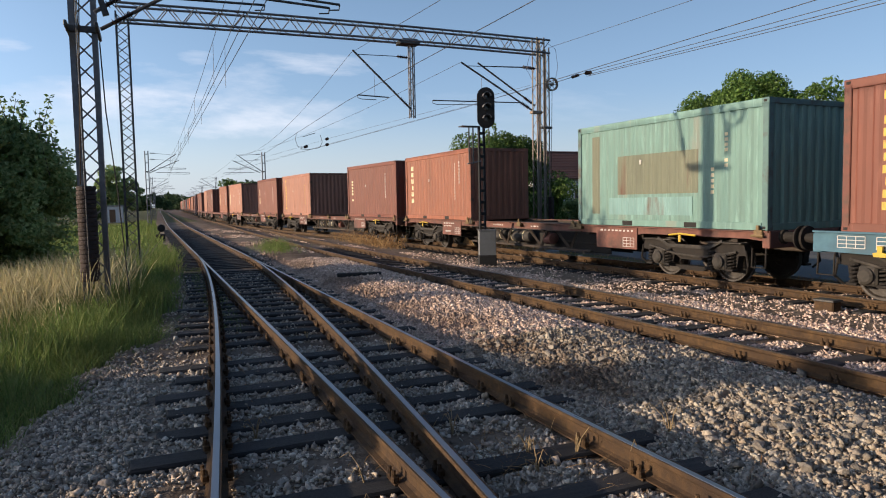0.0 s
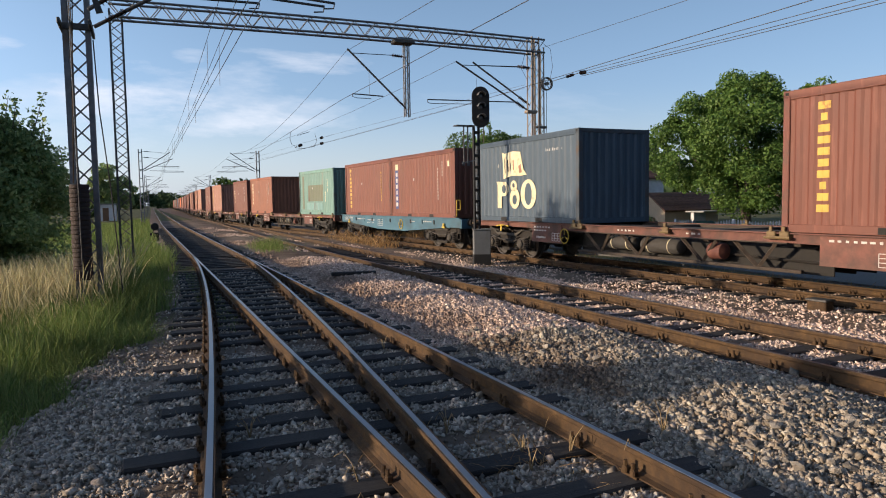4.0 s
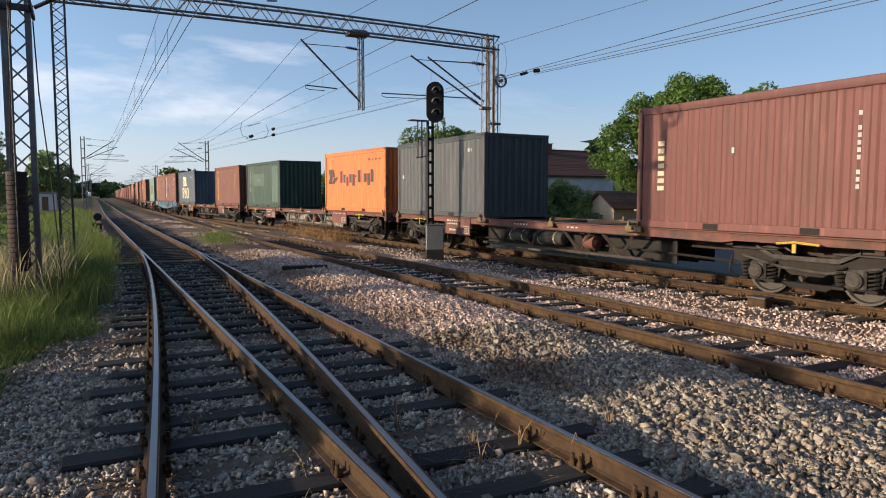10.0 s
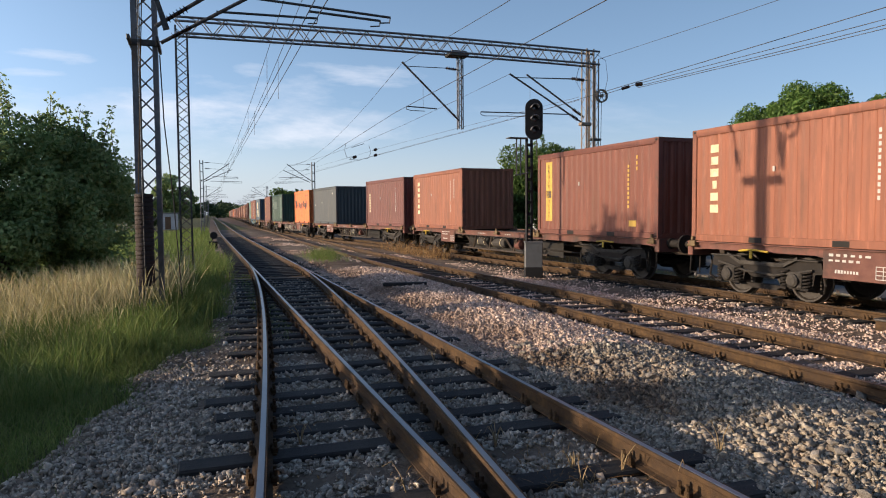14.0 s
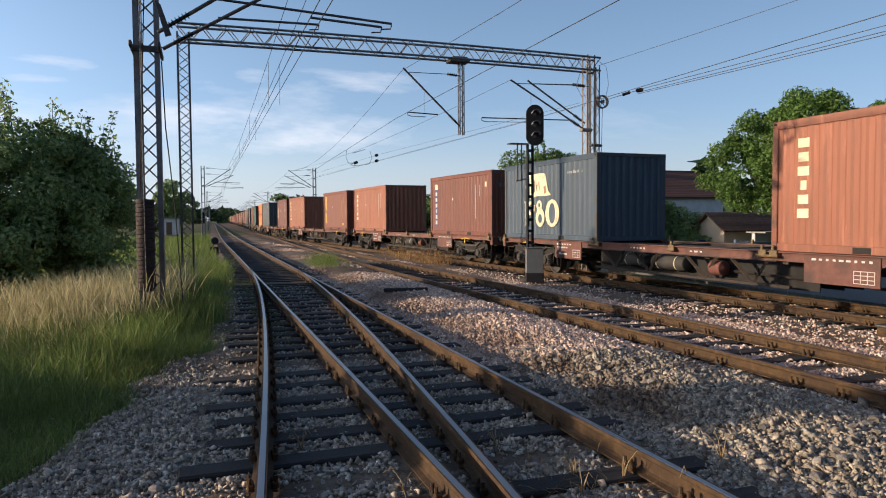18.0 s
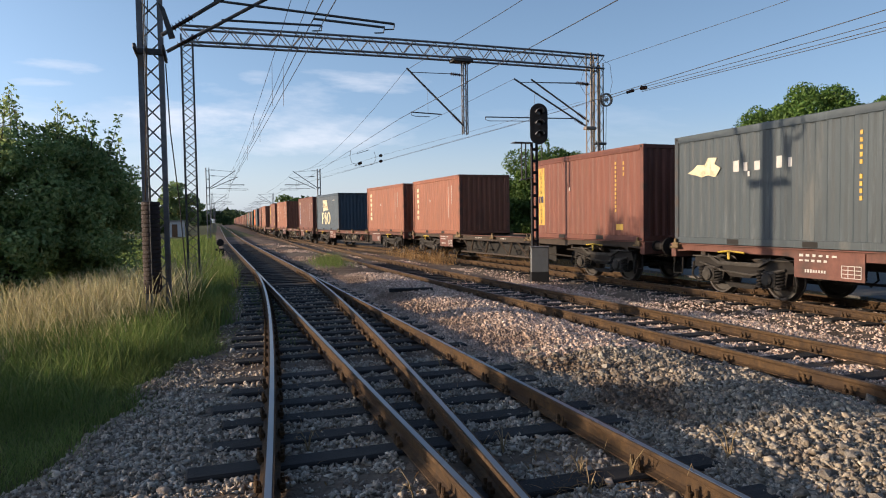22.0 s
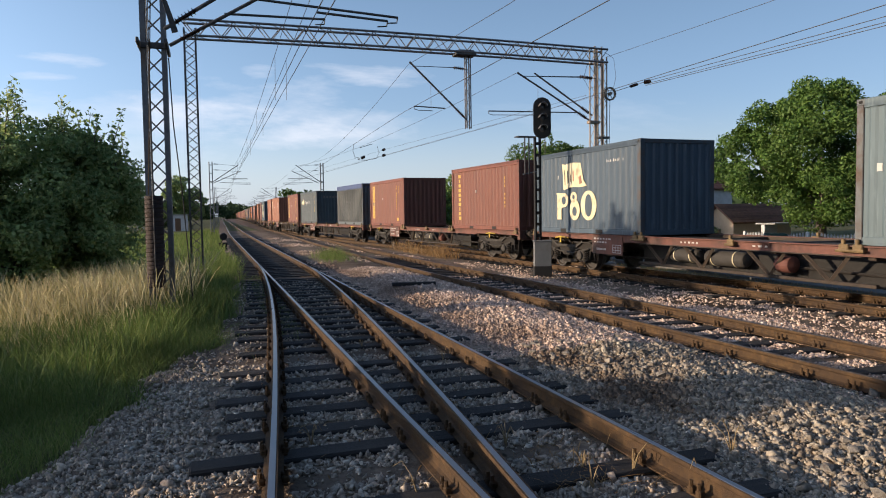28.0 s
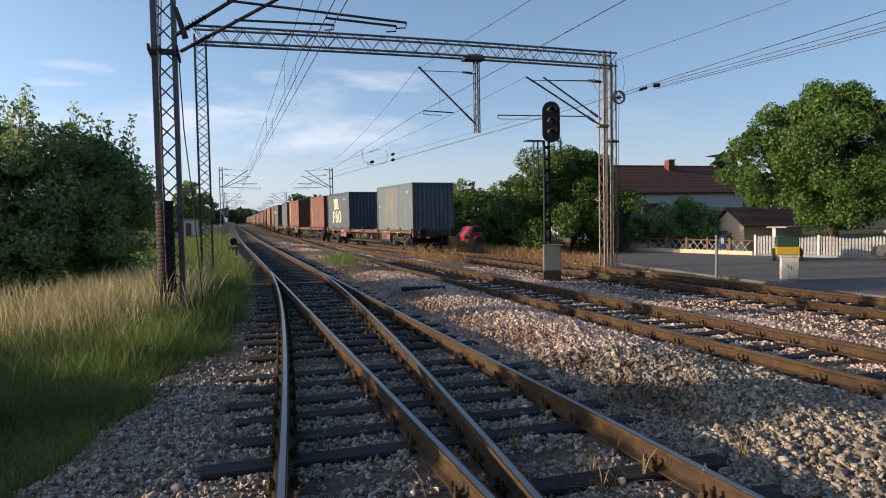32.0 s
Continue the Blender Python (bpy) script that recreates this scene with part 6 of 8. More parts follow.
def pulley(parent, c, r, axis, material):
    rim = Shape()
    for off in (-0.035, 0.035):
        turn = [(k * math.pi / 12) for k in range(25)]
        rim.tube([Vector(c) + (Vector((off, r * math.cos(a), r * math.sin(a))) if axis == "x" else Vector((r * math.cos(a), off, r * math.sin(a)))) for a in turn], 0.032, 6, cap=False)
    w = part("pulley_wheel", rim, material, parent, "grooved tension pulley")
    part("hub", Shape().lathe([(0.02, -0.06), (0.07, -0.06), (0.07, 0.06), (0.02, 0.06)], c, axis, 12), material, w)
    for k in range(3):
        a = math.pi * k / 3
        u, v = math.cos(a) * (r - 0.03), math.sin(a) * (r - 0.03)
        d = {"x": Vector((0, u, v)), "y": Vector((u, 0, v))}[axis]
        part("spoke", Shape().tube([Vector(c) - d, Vector(c) + d], 0.014, 6), material, w)


# the tall tension mast beside the branch
mast = thing("tension_mast", "grey lattice catenary mast with a rusty stack of tension weights", "catenary mast")
lattice_post(mast, (-0.9, 13.5, -0.45), 0.43, 0.26, 8.6, 0.085, 0.36, STEEL_GALV, cross=True, faces=("front", "left", "right"))
part("footing", Shape().box((-0.9, 13.5, -0.5), (0.9, 0.9, 0.35), bev=0.03), CONCRETE, mast, "concrete footing")
part("crossbar", Shape().box((-0.9, 13.35, 4.76), (0.52, 0.05, 0.11), bev=0.01), STEEL_DARK, mast, "dark steel cross bar")
for x in (-1.13, -0.67):
    part("side_arm", Shape().box((x, 13.5, 4.76), (0.05, 1.1, 0.09), bev=0.008), STEEL_DARK, mast)
part("back_plate", Shape().prism([(-0.72, 5.5), (-0.62, 5.42), (-0.46, 4.93), (-0.56, 4.9)], 12.86, 12.96, plane="xz"), STEEL_DARK, mast)
bracket_arm(mast, (-0.68, 12.9, 4.95), (-0.68, 12.9, 6.9), (2.2, 12.9, 6.95), None, None, STEEL_DARK, 0.035)
bracket_arm(mast, (-0.66, 14.1, 4.95), (-0.68, 14.1, 6.9), (2.5, 14.1, 6.9), None, None, STEEL_DARK, 0.035)
for p0, p1 in (((0.2, 12.9, 5.62), (3.5, 12.9, 5.46)), ((1.95, 12.9, 5.44), (3.3, 12.9, 5.38)), ((0.35, 14.1, 5.62), (2.3, 14.1, 5.66))):
    part("registration_tube", Shape().tube([p0, p1], 0.024, 8), STEEL_DARK, mast)
    part("drop_arm", Shape().tube([p1, (p1[0] - 0.02, p1[1], p1[2] - 0.1), (p1[0] - 0.2, p1[1], p1[2] - 0.12)], 0.014, 6), STEEL_DARK, mast)
pulley(mast, (-0.9, 12.85, 5.85), 0.27, "x", STEEL_DARK)
weight_stack(mast, -0.97, 13.15, 0.45, 2.12, 0.155)
part("weight_guide", Shape().tube([(-0.97, 13.0, 0.0), (-0.97, 13.0, 5.8)], 0.012, 6), STEEL_DARK, mast)
part("tension_rope", Shape().tube([(-0.97, 13.15, 2.1), (-0.95, 13.1, 5.85)], 0.01, 6), WIRE, mast)
part("tension_rope", Shape().tube([(-1.05, 13.15, 2.1), (-0.9, 13.1, 5.6)], 0.01, 6), RUST, mast)
part("earth_cable", Shape().tube([(-0.66, 13.55, 4.6), (-0.62, 13.6, 3.4), (-0.5, 13.7, 2.0), (-0.42, 13.7, 0.6), (-0.36, 13.7, -0.35)], 0.012, 6), RUBBER, mast, "hanging dark earth cable")

# the gantry over all the tracks
GY = 23.83
gantry = thing("signal_gantry_portal", "steel lattice portal carrying the overhead wires across the tracks", "catenary gantry")
lattice_post(gantry, (-0.5, GY, -0.45), 0.4, 0.4, 8.2, 0.055, 0.3, STEEL_DARK, faces=("front", "back", "left"))
lattice_post(gantry, (14.5, GY, -0.5), 0.36, 0.4, 8.6, 0.055, 0.36, STEEL_WARM, faces=("front", "left"))
lattice_post(gantry, (14.98, GY + 0.3, -0.5), 0.28, 0.3, 8.3, 0.05, 0.36, STEEL_WARM, faces=("front",))
for x, y in ((-0.5, GY), (14.5, GY), (14.98, GY + 0.3)):
    part("footing", Shape().box((x, y, -0.55), (0.8, 0.8, 0.35), bev=0.03), CONCRETE, gantry, "concrete footing")


def beam_rise(x):
    u = (x + 0.7) / 15.6
    return 0.05 * (1 - (2 * u - 1) ** 2)


bxs = np.linspace(-0.7, 14.9, 14)
for z in (7.5, 8.0):
    for y in (GY - 0.24, GY + 0.24):
        part("chord", Shape().tube([(float(x), y, z + beam_rise(x)) for x in bxs], 0.04, 4), STEEL_GALV, gantry)
step = 15.6 / 40
for k in range(40):
    xa, xb = -0.7 + k * step, -0.7 + (k + 1) * step
    za, zb = (7.5, 8.0) if k % 2 else (8.0, 7.5)
    for y in (GY - 0.24, GY + 0.24):
        part("lacing_bar", Shape().tube([(xa, y, za + beam_rise(xa)), (xb, y, zb + beam_rise(xb))], 0.017, 4), STEEL_GALV, gantry)
    if k % 2:
        part("lacing_bar", Shape().tube([(xa, GY - 0.24, 8.0 + beam_rise(xa)), (xb, GY + 0.24, 8.0 + beam_rise(xb))], 0.013, 4), STEEL_GALV, gantry)
        part("lacing_bar", Shape().tube([(xa, GY - 0.24, 7.5 + beam_rise(xa)), (xb, GY + 0.24, 7.5 + beam_rise(xb))], 0.013, 4), STEEL_GALV, gantry)
part("hanger_bracket", Shape().box((8.98, GY, 7.5), (0.78, 0.5, 0.13), bev=0.02), STEEL_DARK, gantry, "dark bracket under the beam")
part("hanger_bracket", Shape().box((8.98, GY, 7.6), (0.6, 0.5, 0.06), bev=0.01), STEEL_GALV, gantry)
lattice_post(gantry, (9.1, GY, 4.8), 0.2, 0.2, 2.72, 0.04, 0.19, STEEL_GALV, faces=("front", "left"), name="hanger_leg")
bracket_arm(gantry, (9.02, GY - 0.1, 5.1), (9.02, GY - 0.1, 6.95), (6.85, GY - 0.1, 7.1), (8.15, GY - 0.1, 5.5), (7.0, GY - 0.1, 5.54), STEEL_DARK)
bracket_arm(gantry, (14.1, GY - 0.25, 5.2), (14.35, GY - 0.25, 6.85), (11.0, GY - 0.25, 6.9), (13.5, GY - 0.25, 5.5), (9.82, GY - 0.25, 5.44), STEEL_DARK)
bracket_arm(gantry, (14.55, GY + 0.35, 5.5), (14.5, GY + 0.35, 7.0), (12.0, GY + 0.35, 7.05), None, None, STEEL_DARK)
part("bracket_seat", Shape().box((14.24, GY - 0.24, 5.15), (0.46, 0.24, 0.12), bev=0.02), STEEL_WARM, gantry)
pulley(gantry, (15.2, GY + 0.1, 6.35), 0.24, "y", STEEL_WARM)
weight_stack(gantry, 15.12, GY + 0.1, 0.35, 1.9, 0.12)
part("tension_rope", Shape().tube([(15.12, GY + 0.1, 1.9), (15.2, GY + 0.1, 6.1)], 0.01, 6), WIRE, gantry)
part("jumper_loop", Shape().tube([(14.9, GY, 7.95), (15.25, GY - 0.1, 7.7), (15.32, GY - 0.15, 7.0), (15.2, GY - 0.15, 6.5)], 0.008, 5), WIRE, gantry)
part("jumper_loop", Shape().tube([(14.3, GY - 0.3, 7.5), (13.9, GY - 0.35, 7.3), (13.75, GY - 0.35, 6.8), (14.0, GY - 0.35, 6.4), (14.3, GY - 0.3, 6.55)], 0.008, 5), WIRE, gantry)
part("tie_plate", Shape().box((14.9, GY + 0.1, 4.6), (0.5, 0.2, 0.09), bev=0.01), STEEL_DARK, gantry)


# masts farther down the line
def line_mast(x, y, side, z=-0.35):
    m = thing("catenary_mast", "slim grey steel mast with an overhead wire bracket", "catenary mast", group="masts along the line")
    h = 7.3
    for k in (-0.14, 0.14):
        part("leg", Shape().box((x + k, y, z + h / 2), (0.09, 0.16, h), bev=0.008), STEEL_GALV, m)
    for k in range(9):
        part("batten", Shape().box((x, y, z + 0.6 + k * 0.8), (0.26, 0.02, 0.08)), STEEL_GALV, m)
    reach = side * 2.6
    bracket_arm(m, (x + side * 0.2, y, z + 5.4), (x + side * 0.2, y, z + 7.1), (x + reach, y, z + 7.05), (x + side * 1.0, y, z + 5.75), (x + reach * 1.3, y, z + 5.7), STEEL_DARK, 0.035)
    bracket_arm(m, (x + side * 0.2, y + 0.9, z + 5.3), (x + side * 0.2, y + 0.9, z + 6.6), (x + reach * 1.1, y + 0.9, z + 6.5), (x + side * 0.8, y + 0.9, z + 5.35), (x + reach * 1.45, y + 0.9, z + 5.3), STEEL_DARK, 0.03)
    part("cross_arm", Shape().box((x, y + 0.45, z + 5.35), (0.1, 1.2, 0.08), bev=0.01), STEEL_DARK, m)
    return m


for y in (70, 130, 190, 250):
    line_mast(main_x(y) - 2.3, y, 1)
    line_mast(train_x(y) + 2.6, y, -1)


# ---- overhead wires ----
def wire(name, pts, r, label, sag=0.0):
    """A wire over its supports; between two supports it hangs by sag."""
    out = []
    for a, b in zip(pts, pts[1:]):
        for k in range(8):
            u = k / 8
            out.append(tuple(a[i] + (b[i] - a[i]) * u - (sag * 4 * u * (1 - u) if i == 2 else 0) for i in range(3)))
    out.append(pts[-1])
    return tagged(part(name, Shape().tube(out, r, 5), WIRE), label, "overhead wire", "overhead wires")


for off, y0 in ((0.15, 12.9), (-0.25, 14.1)):
    contact = [(2.0 + off * 0.5, -45, 5.3), (2.0 + off * 0.5, y0, 5.3)] + [(main_x(y) + (0.2 if i % 2 else -0.2), y, 5.25) for i, y in enumerate((70, 130, 190, 250))]
    carrier = [(2.3 + off, -45, 6.9), (2.2 + off, y0, 6.92)] + [(main_x(y) + off * 0.5, y, 6.6) for y in (70, 130, 190, 250)]
    wire("contact_wire", contact, 0.009, "dark contact wire over the main line")
    wire("carrier_wire", carrier, 0.008, "sagging carrier wire over the main line", 0.55)
    for y in (22, 32, 42, 52, 62):
        u = (y - y0) / (70 - y0)
        zc = 6.92 + (6.6 - 6.92) * u - 0.55 * 4 * u * (1 - u)
        part("dropper_wire", Shape().tube([(2.2 + off * (1 - u), y, 5.29), (2.22 + off * (1 - u), y, zc)], 0.006, 4), WIRE)["label"] = "thin vertical dropper wire"
wire("contact_wire", [(6.5, -45, 5.3), (6.58, GY - 0.1, 5.3), (8.5, 70, 5.3)], 0.009, "dark contact wire over the siding")
wire("carrier_wire", [(6.6, -45, 6.9), (6.8, GY - 0.1, 7.0), (8.4, 70, 6.6)], 0.008, "sagging carrier wire over the siding", 0.9)
wire("contact_wire", [(12.0, -45, 5.25), (11.2, GY - 0.25, 5.25), (train_x(70), 70, 5.2), (train_x(130), 130, 5.2), (train_x(190), 190, 5.2)], 0.009, "dark contact wire over the loop track")
wire("carrier_wire", [(11.0, GY - 0.25, 6.9), (train_x(70) + 0.1, 70, 6.6), (train_x(130), 130, 6.6), (train_x(190), 190, 6.6)], 0.008, "sagging carrier wire over the loop track", 0.5)
for dz, dx in ((0.0, 0.0), (-0.32, 0.08), (-0.5, 0.3)):
    wire("feeder_wire", [(15.3 + dx, -40, 6.1 + dz), (15.25, GY - 2.2, 6.42 + dz * 0.3)], 0.01, "feeder wire strung beside the line", 0.35)
wire("feeder_wire", [(15.6, -40, 7.5), (14.95, GY, 7.75)], 0.008, "feeder wire strung beside the line", 0.5)
strain = thing("strain_insulator", "brown strain insulator in the feeder wires", "insulator")
part("insulator", ribbed_insulator((15.22, GY - 1.75, 6.4), (15.24, GY - 1.25, 6.4), 0.06, 6), INSULATOR, strain)
part("insulator", ribbed_insulator((15.24, GY - 2.5, 6.36), (15.24, GY - 2.15, 6.4), 0.08, 4), INSULATOR, strain)
part("link", Shape().tube([(15.22, GY - 2.3, 6.4), (15.2, GY + 0.05, 6.38)], 0.012, 6), STEEL_DARK, strain)
# two slack wires with paired insulators, strung from the portal to the far mast
for dz, y0 in ((0.0, 40.0), (-0.33, 40.0)):
    s = thing("wire_insulator", "small dark insulator strung in a slanting wire", "insulator")
    c = Vector((9.85, y0, 5.52 + dz))
    part("insulator", ribbed_insulator(c - Vector((0, 0.2, 0)), c + Vector((0, 0.2, 0)), 0.085, 4), INSULATOR, s)
    part("wire", Shape().tube([(14.3, GY + 0.3, 6.3 + dz * 0.4), c - Vector((0, 0.2, 0))], 0.006, 5), WIRE, s)
    part("wire", Shape().tube([c + Vector((0, 0.2, 0)), (train_x(70) + 2.3, 70, 6.3 + dz)], 0.006, 5), WIRE, s)
switch = thing("section_insulator", "dark section insulator with curved horns in the overhead wire", "insulator", (9.6, 45.0, 5.35))
part("insulator", ribbed_insulator((0.05, -0.35, 0.12), (0.05, 0.35, 0.12), 0.1, 5), INSULATOR, switch)
part("runner", Shape().tube([(-0.35, -1.0, 0.0), (-0.3, 0.0, -0.04), (0.6, 1.0, 0.0)], 0.016, 6), STEEL_DARK, switch)
for dx, dy in ((-0.75, -0.5), (1.35, 0.5)):
    part("horn", Shape().tube([(dx * 0.4, dy, 0.0), (dx * 0.8, dy, 0.1), (dx * 0.95, dy, 0.5), (dx * 0.85, dy, 0.95)], 0.014, 6), STEEL_DARK, switch)
part("hanger", Shape().tube([(-0.15, 0, 0.75), (0.7, 0, 1.02)], 0.02, 6), STEEL_DARK, switch)


# ---- colour-light signal between siding and loop ----
sig = thing("railway_signal", "black three-lamp railway signal on a ladder mast", "railway signal")
SX, SY, SZ = 9.72, 19.42, -0.34
cab = part("base_cabinet", Shape().box((SX + 0.12, SY - 0.06, SZ + 0.7), (0.54, 0.4, 0.8), rz=radians(-22), bev=0.02), CABINET_GREY, sig, "grey steel cabinet at the foot")
part("cabinet_lid", Shape().box((SX + 0.12, SY - 0.06, SZ + 1.115), (0.58, 0.46, 0.035), rz=radians(-22), bev=0.01), CABINET_GREY, cab)
part("plinth", Shape().box((SX + 0.12, SY - 0.06, SZ + 0.12), (0.56, 0.44, 0.42), rz=radians(-22), bev=0.02), BLACK_PAINT, sig, "dark plinth")
for k in (-0.085, 0.085):
    part("mast_rail", Shape().box((SX + k, SY, SZ + 2.7), (0.055, 0.1, 3.3), bev=0.006), BLACK_PAINT, sig)
batten = Shape().box((0, 0, 0), (0.16, 0.1, 0.09), bev=0.008).mesh("mast_batten", BLACK_PAINT)
for k in range(9):
    part("mast_batten", batten, None, sig, at=(SX, SY, SZ + 1.28 + k * 0.36))
head_out = [(0.275 * math.cos(a), 0.36 + 0.275 * math.sin(a)) for a in np.linspace(0, math.pi, 12)] + [(0.275 * math.cos(a), -0.36 + 0.275 * math.sin(a)) for a in np.linspace(math.pi, 2 * math.pi, 12)]
HC = (SX + 0.1, SY - 0.14, 4.6)
turn = pose(*HC, 0, 0, -14)
head = part("signal_head", Shape().prism(head_out, -0.03, 0.03, plane="xz"), BLACK_PAINT, sig, "oval black backing board", at=turn)
part("lamp_case", Shape().box((0, 0.12, 0), (0.3, 0.2, 0.95), bev=0.03), BLACK_PAINT, head)
for dz in (0.34, 0.0, -0.34):
    part("lens", Shape().lathe([(0.085, -0.045), (0.08, -0.05), (0.03, -0.06)], (0, 0, dz), "y", 18), LENS_DARK, head, "dark unlit lens")
    hood = Shape()
    arc = [math.pi * (0.02 + 0.96 * k / 10) for k in range(11)]
    outer = [(0.125 * math.cos(a), dz + 0.125 * math.sin(a)) for a in arc]
    inner = [(0.113 * math.cos(a), dz + 0.113 * math.sin(a)) for a in arc][::-1]
    hood.prism(outer + inner, -0.26, -0.03, plane="xz")
    part("hood", hood, STEEL_GALV, head, "curved lamp hood")
part("platform", Shape().box((SX - 0.42, SY, 4.02), (0.62, 0.3, 0.03), bev=0.004), STEEL_DARK, sig)
for k in (-0.48, -0.34):
    part("platform_post", Shape().tube([(SX + k, SY - 0.1, 2.85), (SX + k, SY - 0.1, 4.02)], 0.022, 6), STEEL_DARK, sig)
part("platform_stay", Shape().tube([(SX - 0.55, SY - 0.1, 2.86), (SX - 0.05, SY - 0.05, 2.95)], 0.02, 6), STEEL_GALV, sig)
part("cable_pipe", Shape().tube([(SX + 0.32, SY + 0.1, 3.5), (SX + 0.32, SY + 0.1, 4.1)], 0.014, 6), STEEL_DARK, sig)

# small things on the track bed
block = thing("marker_block", "low rust-stained block beside the loop track", "marker block", pose(10.92, 8.3, -0.36, 0, 0, 4))
part("block", Shape().box((0, 0, 0.06), (0.24, 0.36, 0.26), bev=0.02), RUST, block)
part("cap", Shape().box((0, 0, 0.2), (0.27, 0.39, 0.04), bev=0.01), STEEL_DARK, block)
dwarf = thing("points_lever", "black hand-thrown points lever beside the main line", "points lever", (0.55, 42.0, -0.25))
part("stand", Shape().box((0, 0, 0.2), (0.5, 0.3, 0.4), bev=0.03), BLACK_PAINT, dwarf)
part("weight", Shape().lathe([(0.03, -0.06), (0.2, -0.05), (0.22, 0.05), (0.03, 0.06)], (0.05, 0, 0.75), "y", 18), BLACK_PAINT, dwarf)
part("arm", Shape().tube([(-0.1, 0, 0.3), (0.05, 0, 0.75)], 0.03, 6), BLACK_PAINT, dwarf)
plank = thing("loose_plank", "short dark timber lying on the ballast", "plank", pose(4.75, 16.4, -0.1, 0, 2, 78))
part("timber", Shape().box((0, 0, 0.03), (0.2, 1.1, 0.09), bev=0.015), SLEEPER, plank)


# ---- beyond the train: road furniture, fences, houses ----
box1 = thing("line_side_cabinet", "dirty white line-side cabinet on a concrete foot beside the road", "cabinet", pose(16.5, 16.6, -0.52, 0, 0, -38))
part("body", Shape().box((0, 0, 0.48), (0.5, 0.36, 0.7), bev=0.02), WHITE_CAB, box1)
part("foot", Shape().box((0, 0, 0.06), (0.46, 0.33, 0.2), bev=0.015), CONCRETE, box1)
part("lid", Shape().box((0, 0, 0.85), (0.55, 0.41, 0.05), bev=0.012), WHITE_CAB, box1)
for k in (-0.12, 0.12):
    part("door", Shape().box((k, -0.187, 0.48), (0.225, 0.02, 0.6), bev=0.006), WHITE_CAB, box1)
part("door_handle", Shape().box((0.03, -0.205, 0.5), (0.02, 0.03, 0.12), bev=0.004), STEEL_DARK, box1)
sign = thing("road_sign", "small blue road sign on a grey post", "road sign", pose(15.72, 18.9, -0.5, 0, 0, -40))
part("post", Shape().tube([(0, 0, 0), (0, 0, 1.45)], 0.05, 10), STEEL_GALV, sign, "grey post")
part("plate", Shape().box((0.18, -0.03, 1.22), (0.19, 0.02, 0.42), bev=0.006), BLUE_SIGN, sign, "blue plate")
part("pictogram", Shape().box((0.18, -0.046, 1.26), (0.1, 0.008, 0.2), bev=0.002), WHITE_MARK, sign, "white block on the plate")
part("clamp", Shape().box((0.08, -0.02, 1.25), (0.2, 0.03, 0.05)), STEEL_GALV, sign)

FENCE_LINE = [(22.3, 35.5), (23.3, 33.2), (25.2, 26.9), (27.6, 22.6)]


def along(line, step):
    out = []
    for (x0, y0), (x1, y1) in zip(line, line[1:]):
        L = math.hypot(x1 - x0, y1 - y0)
        n = max(1, int(L / step))
        a = math.degrees(math.atan2(y1 - y0, x1 - x0))
        out += [(x0 + (x1 - x0) * k / n, y0 + (y1 - y0) * k / n, a) for k in range(n)]
    return out


def wall_run(line, z0, z1, thick):
    """A low straight-sided wall along a line of points."""
    run = Shape()
    for (x0, y0), (x1, y1) in zip(line, line[1:]):
        run.box(((x0 + x1) / 2, (y0 + y1) / 2, (z0 + z1) / 2), (math.hypot(x1 - x0, y1 - y0), thick, z1 - z0), rz=math.atan2(y1 - y0, x1 - x0), bev=0.015)
    return run


picket_me = Shape().prism([(-0.045, 0), (0.045, 0), (0.045, 1.0), (0.0, 1.08), (-0.045, 1.0)], -0.012, 0.012, plane="xz").mesh("picket", WOOD_WHITE)
white_fence = thing("picket_fence", "white picket fence on a low wall along the road", "fence")
wl = [(25.05, 27.3), (27.75, 22.3), (30.5, 17.0)]
for k, (x, y, a) in enumerate(along(wl, 0.13)):
    part("picket", picket_me, None, white_fence, at=pose(x, y, -0.57 + 0.05 * math.sin(k * 0.35), 0, 0, a))
for z in (-0.25, 0.22):
    part("fence_rail", Shape().tube([(p[0] + 0.03, p[1], z) for p in wl], 0.03, 4), WOOD_WHITE, white_fence)
for x, y, a in along(wl, 1.9):
    part("fence_post", Shape().box((x, y, -0.03), (0.13, 0.13, 1.2), bev=0.015), WALL_WHITE, white_fence)
part("plinth_wall", wall_run(wl, -0.75, -0.36, 0.24), CONCRETE, white_fence, "low concrete wall")
low_fence = thing("lattice_fence", "low sandy concrete fence with brown posts along the road", "fence")
ll = [(21.8, 36.5), (23.1, 33.4), (25.0, 27.4)]
part("plinth_wall", wall_run(ll, -0.75, -0.24, 0.2), WALL_OCHRE, low_fence, "pale low wall")
for x, y, a in along(ll, 1.25):
    part("fence_post", Shape().box((x, y, -0.1), (0.13, 0.13, 1.0), rz=radians(a), bev=0.012), WOOD_BROWN, low_fence)
lat = Shape().tube([(-0.28, 0, 0), (0.28, 0, 0.62)], 0.022, 4).mesh("lattice_bar", WOOD_WHITE)
lat2 = Shape().tube([(0.28, 0, 0), (-0.28, 0, 0.62)], 0.022, 4).mesh("lattice_bar", WOOD_WHITE)
for x, y, a in along(ll, 0.42):
    part("lattice_bar", lat, None, low_fence, at=pose(x, y, -0.38, 0, 0, a))
    part("lattice_bar", lat2, None, low_fence, at=pose(x, y, -0.38, 0, 0, a))
part("fence_rail", Shape().tube([(p[0], p[1], 0.27) for p in ll], 0.035, 4), WOOD_BROWN, low_fence)
guard = thing("low_barrier", "low weathered timber barrier beyond the dry grass", "barrier")
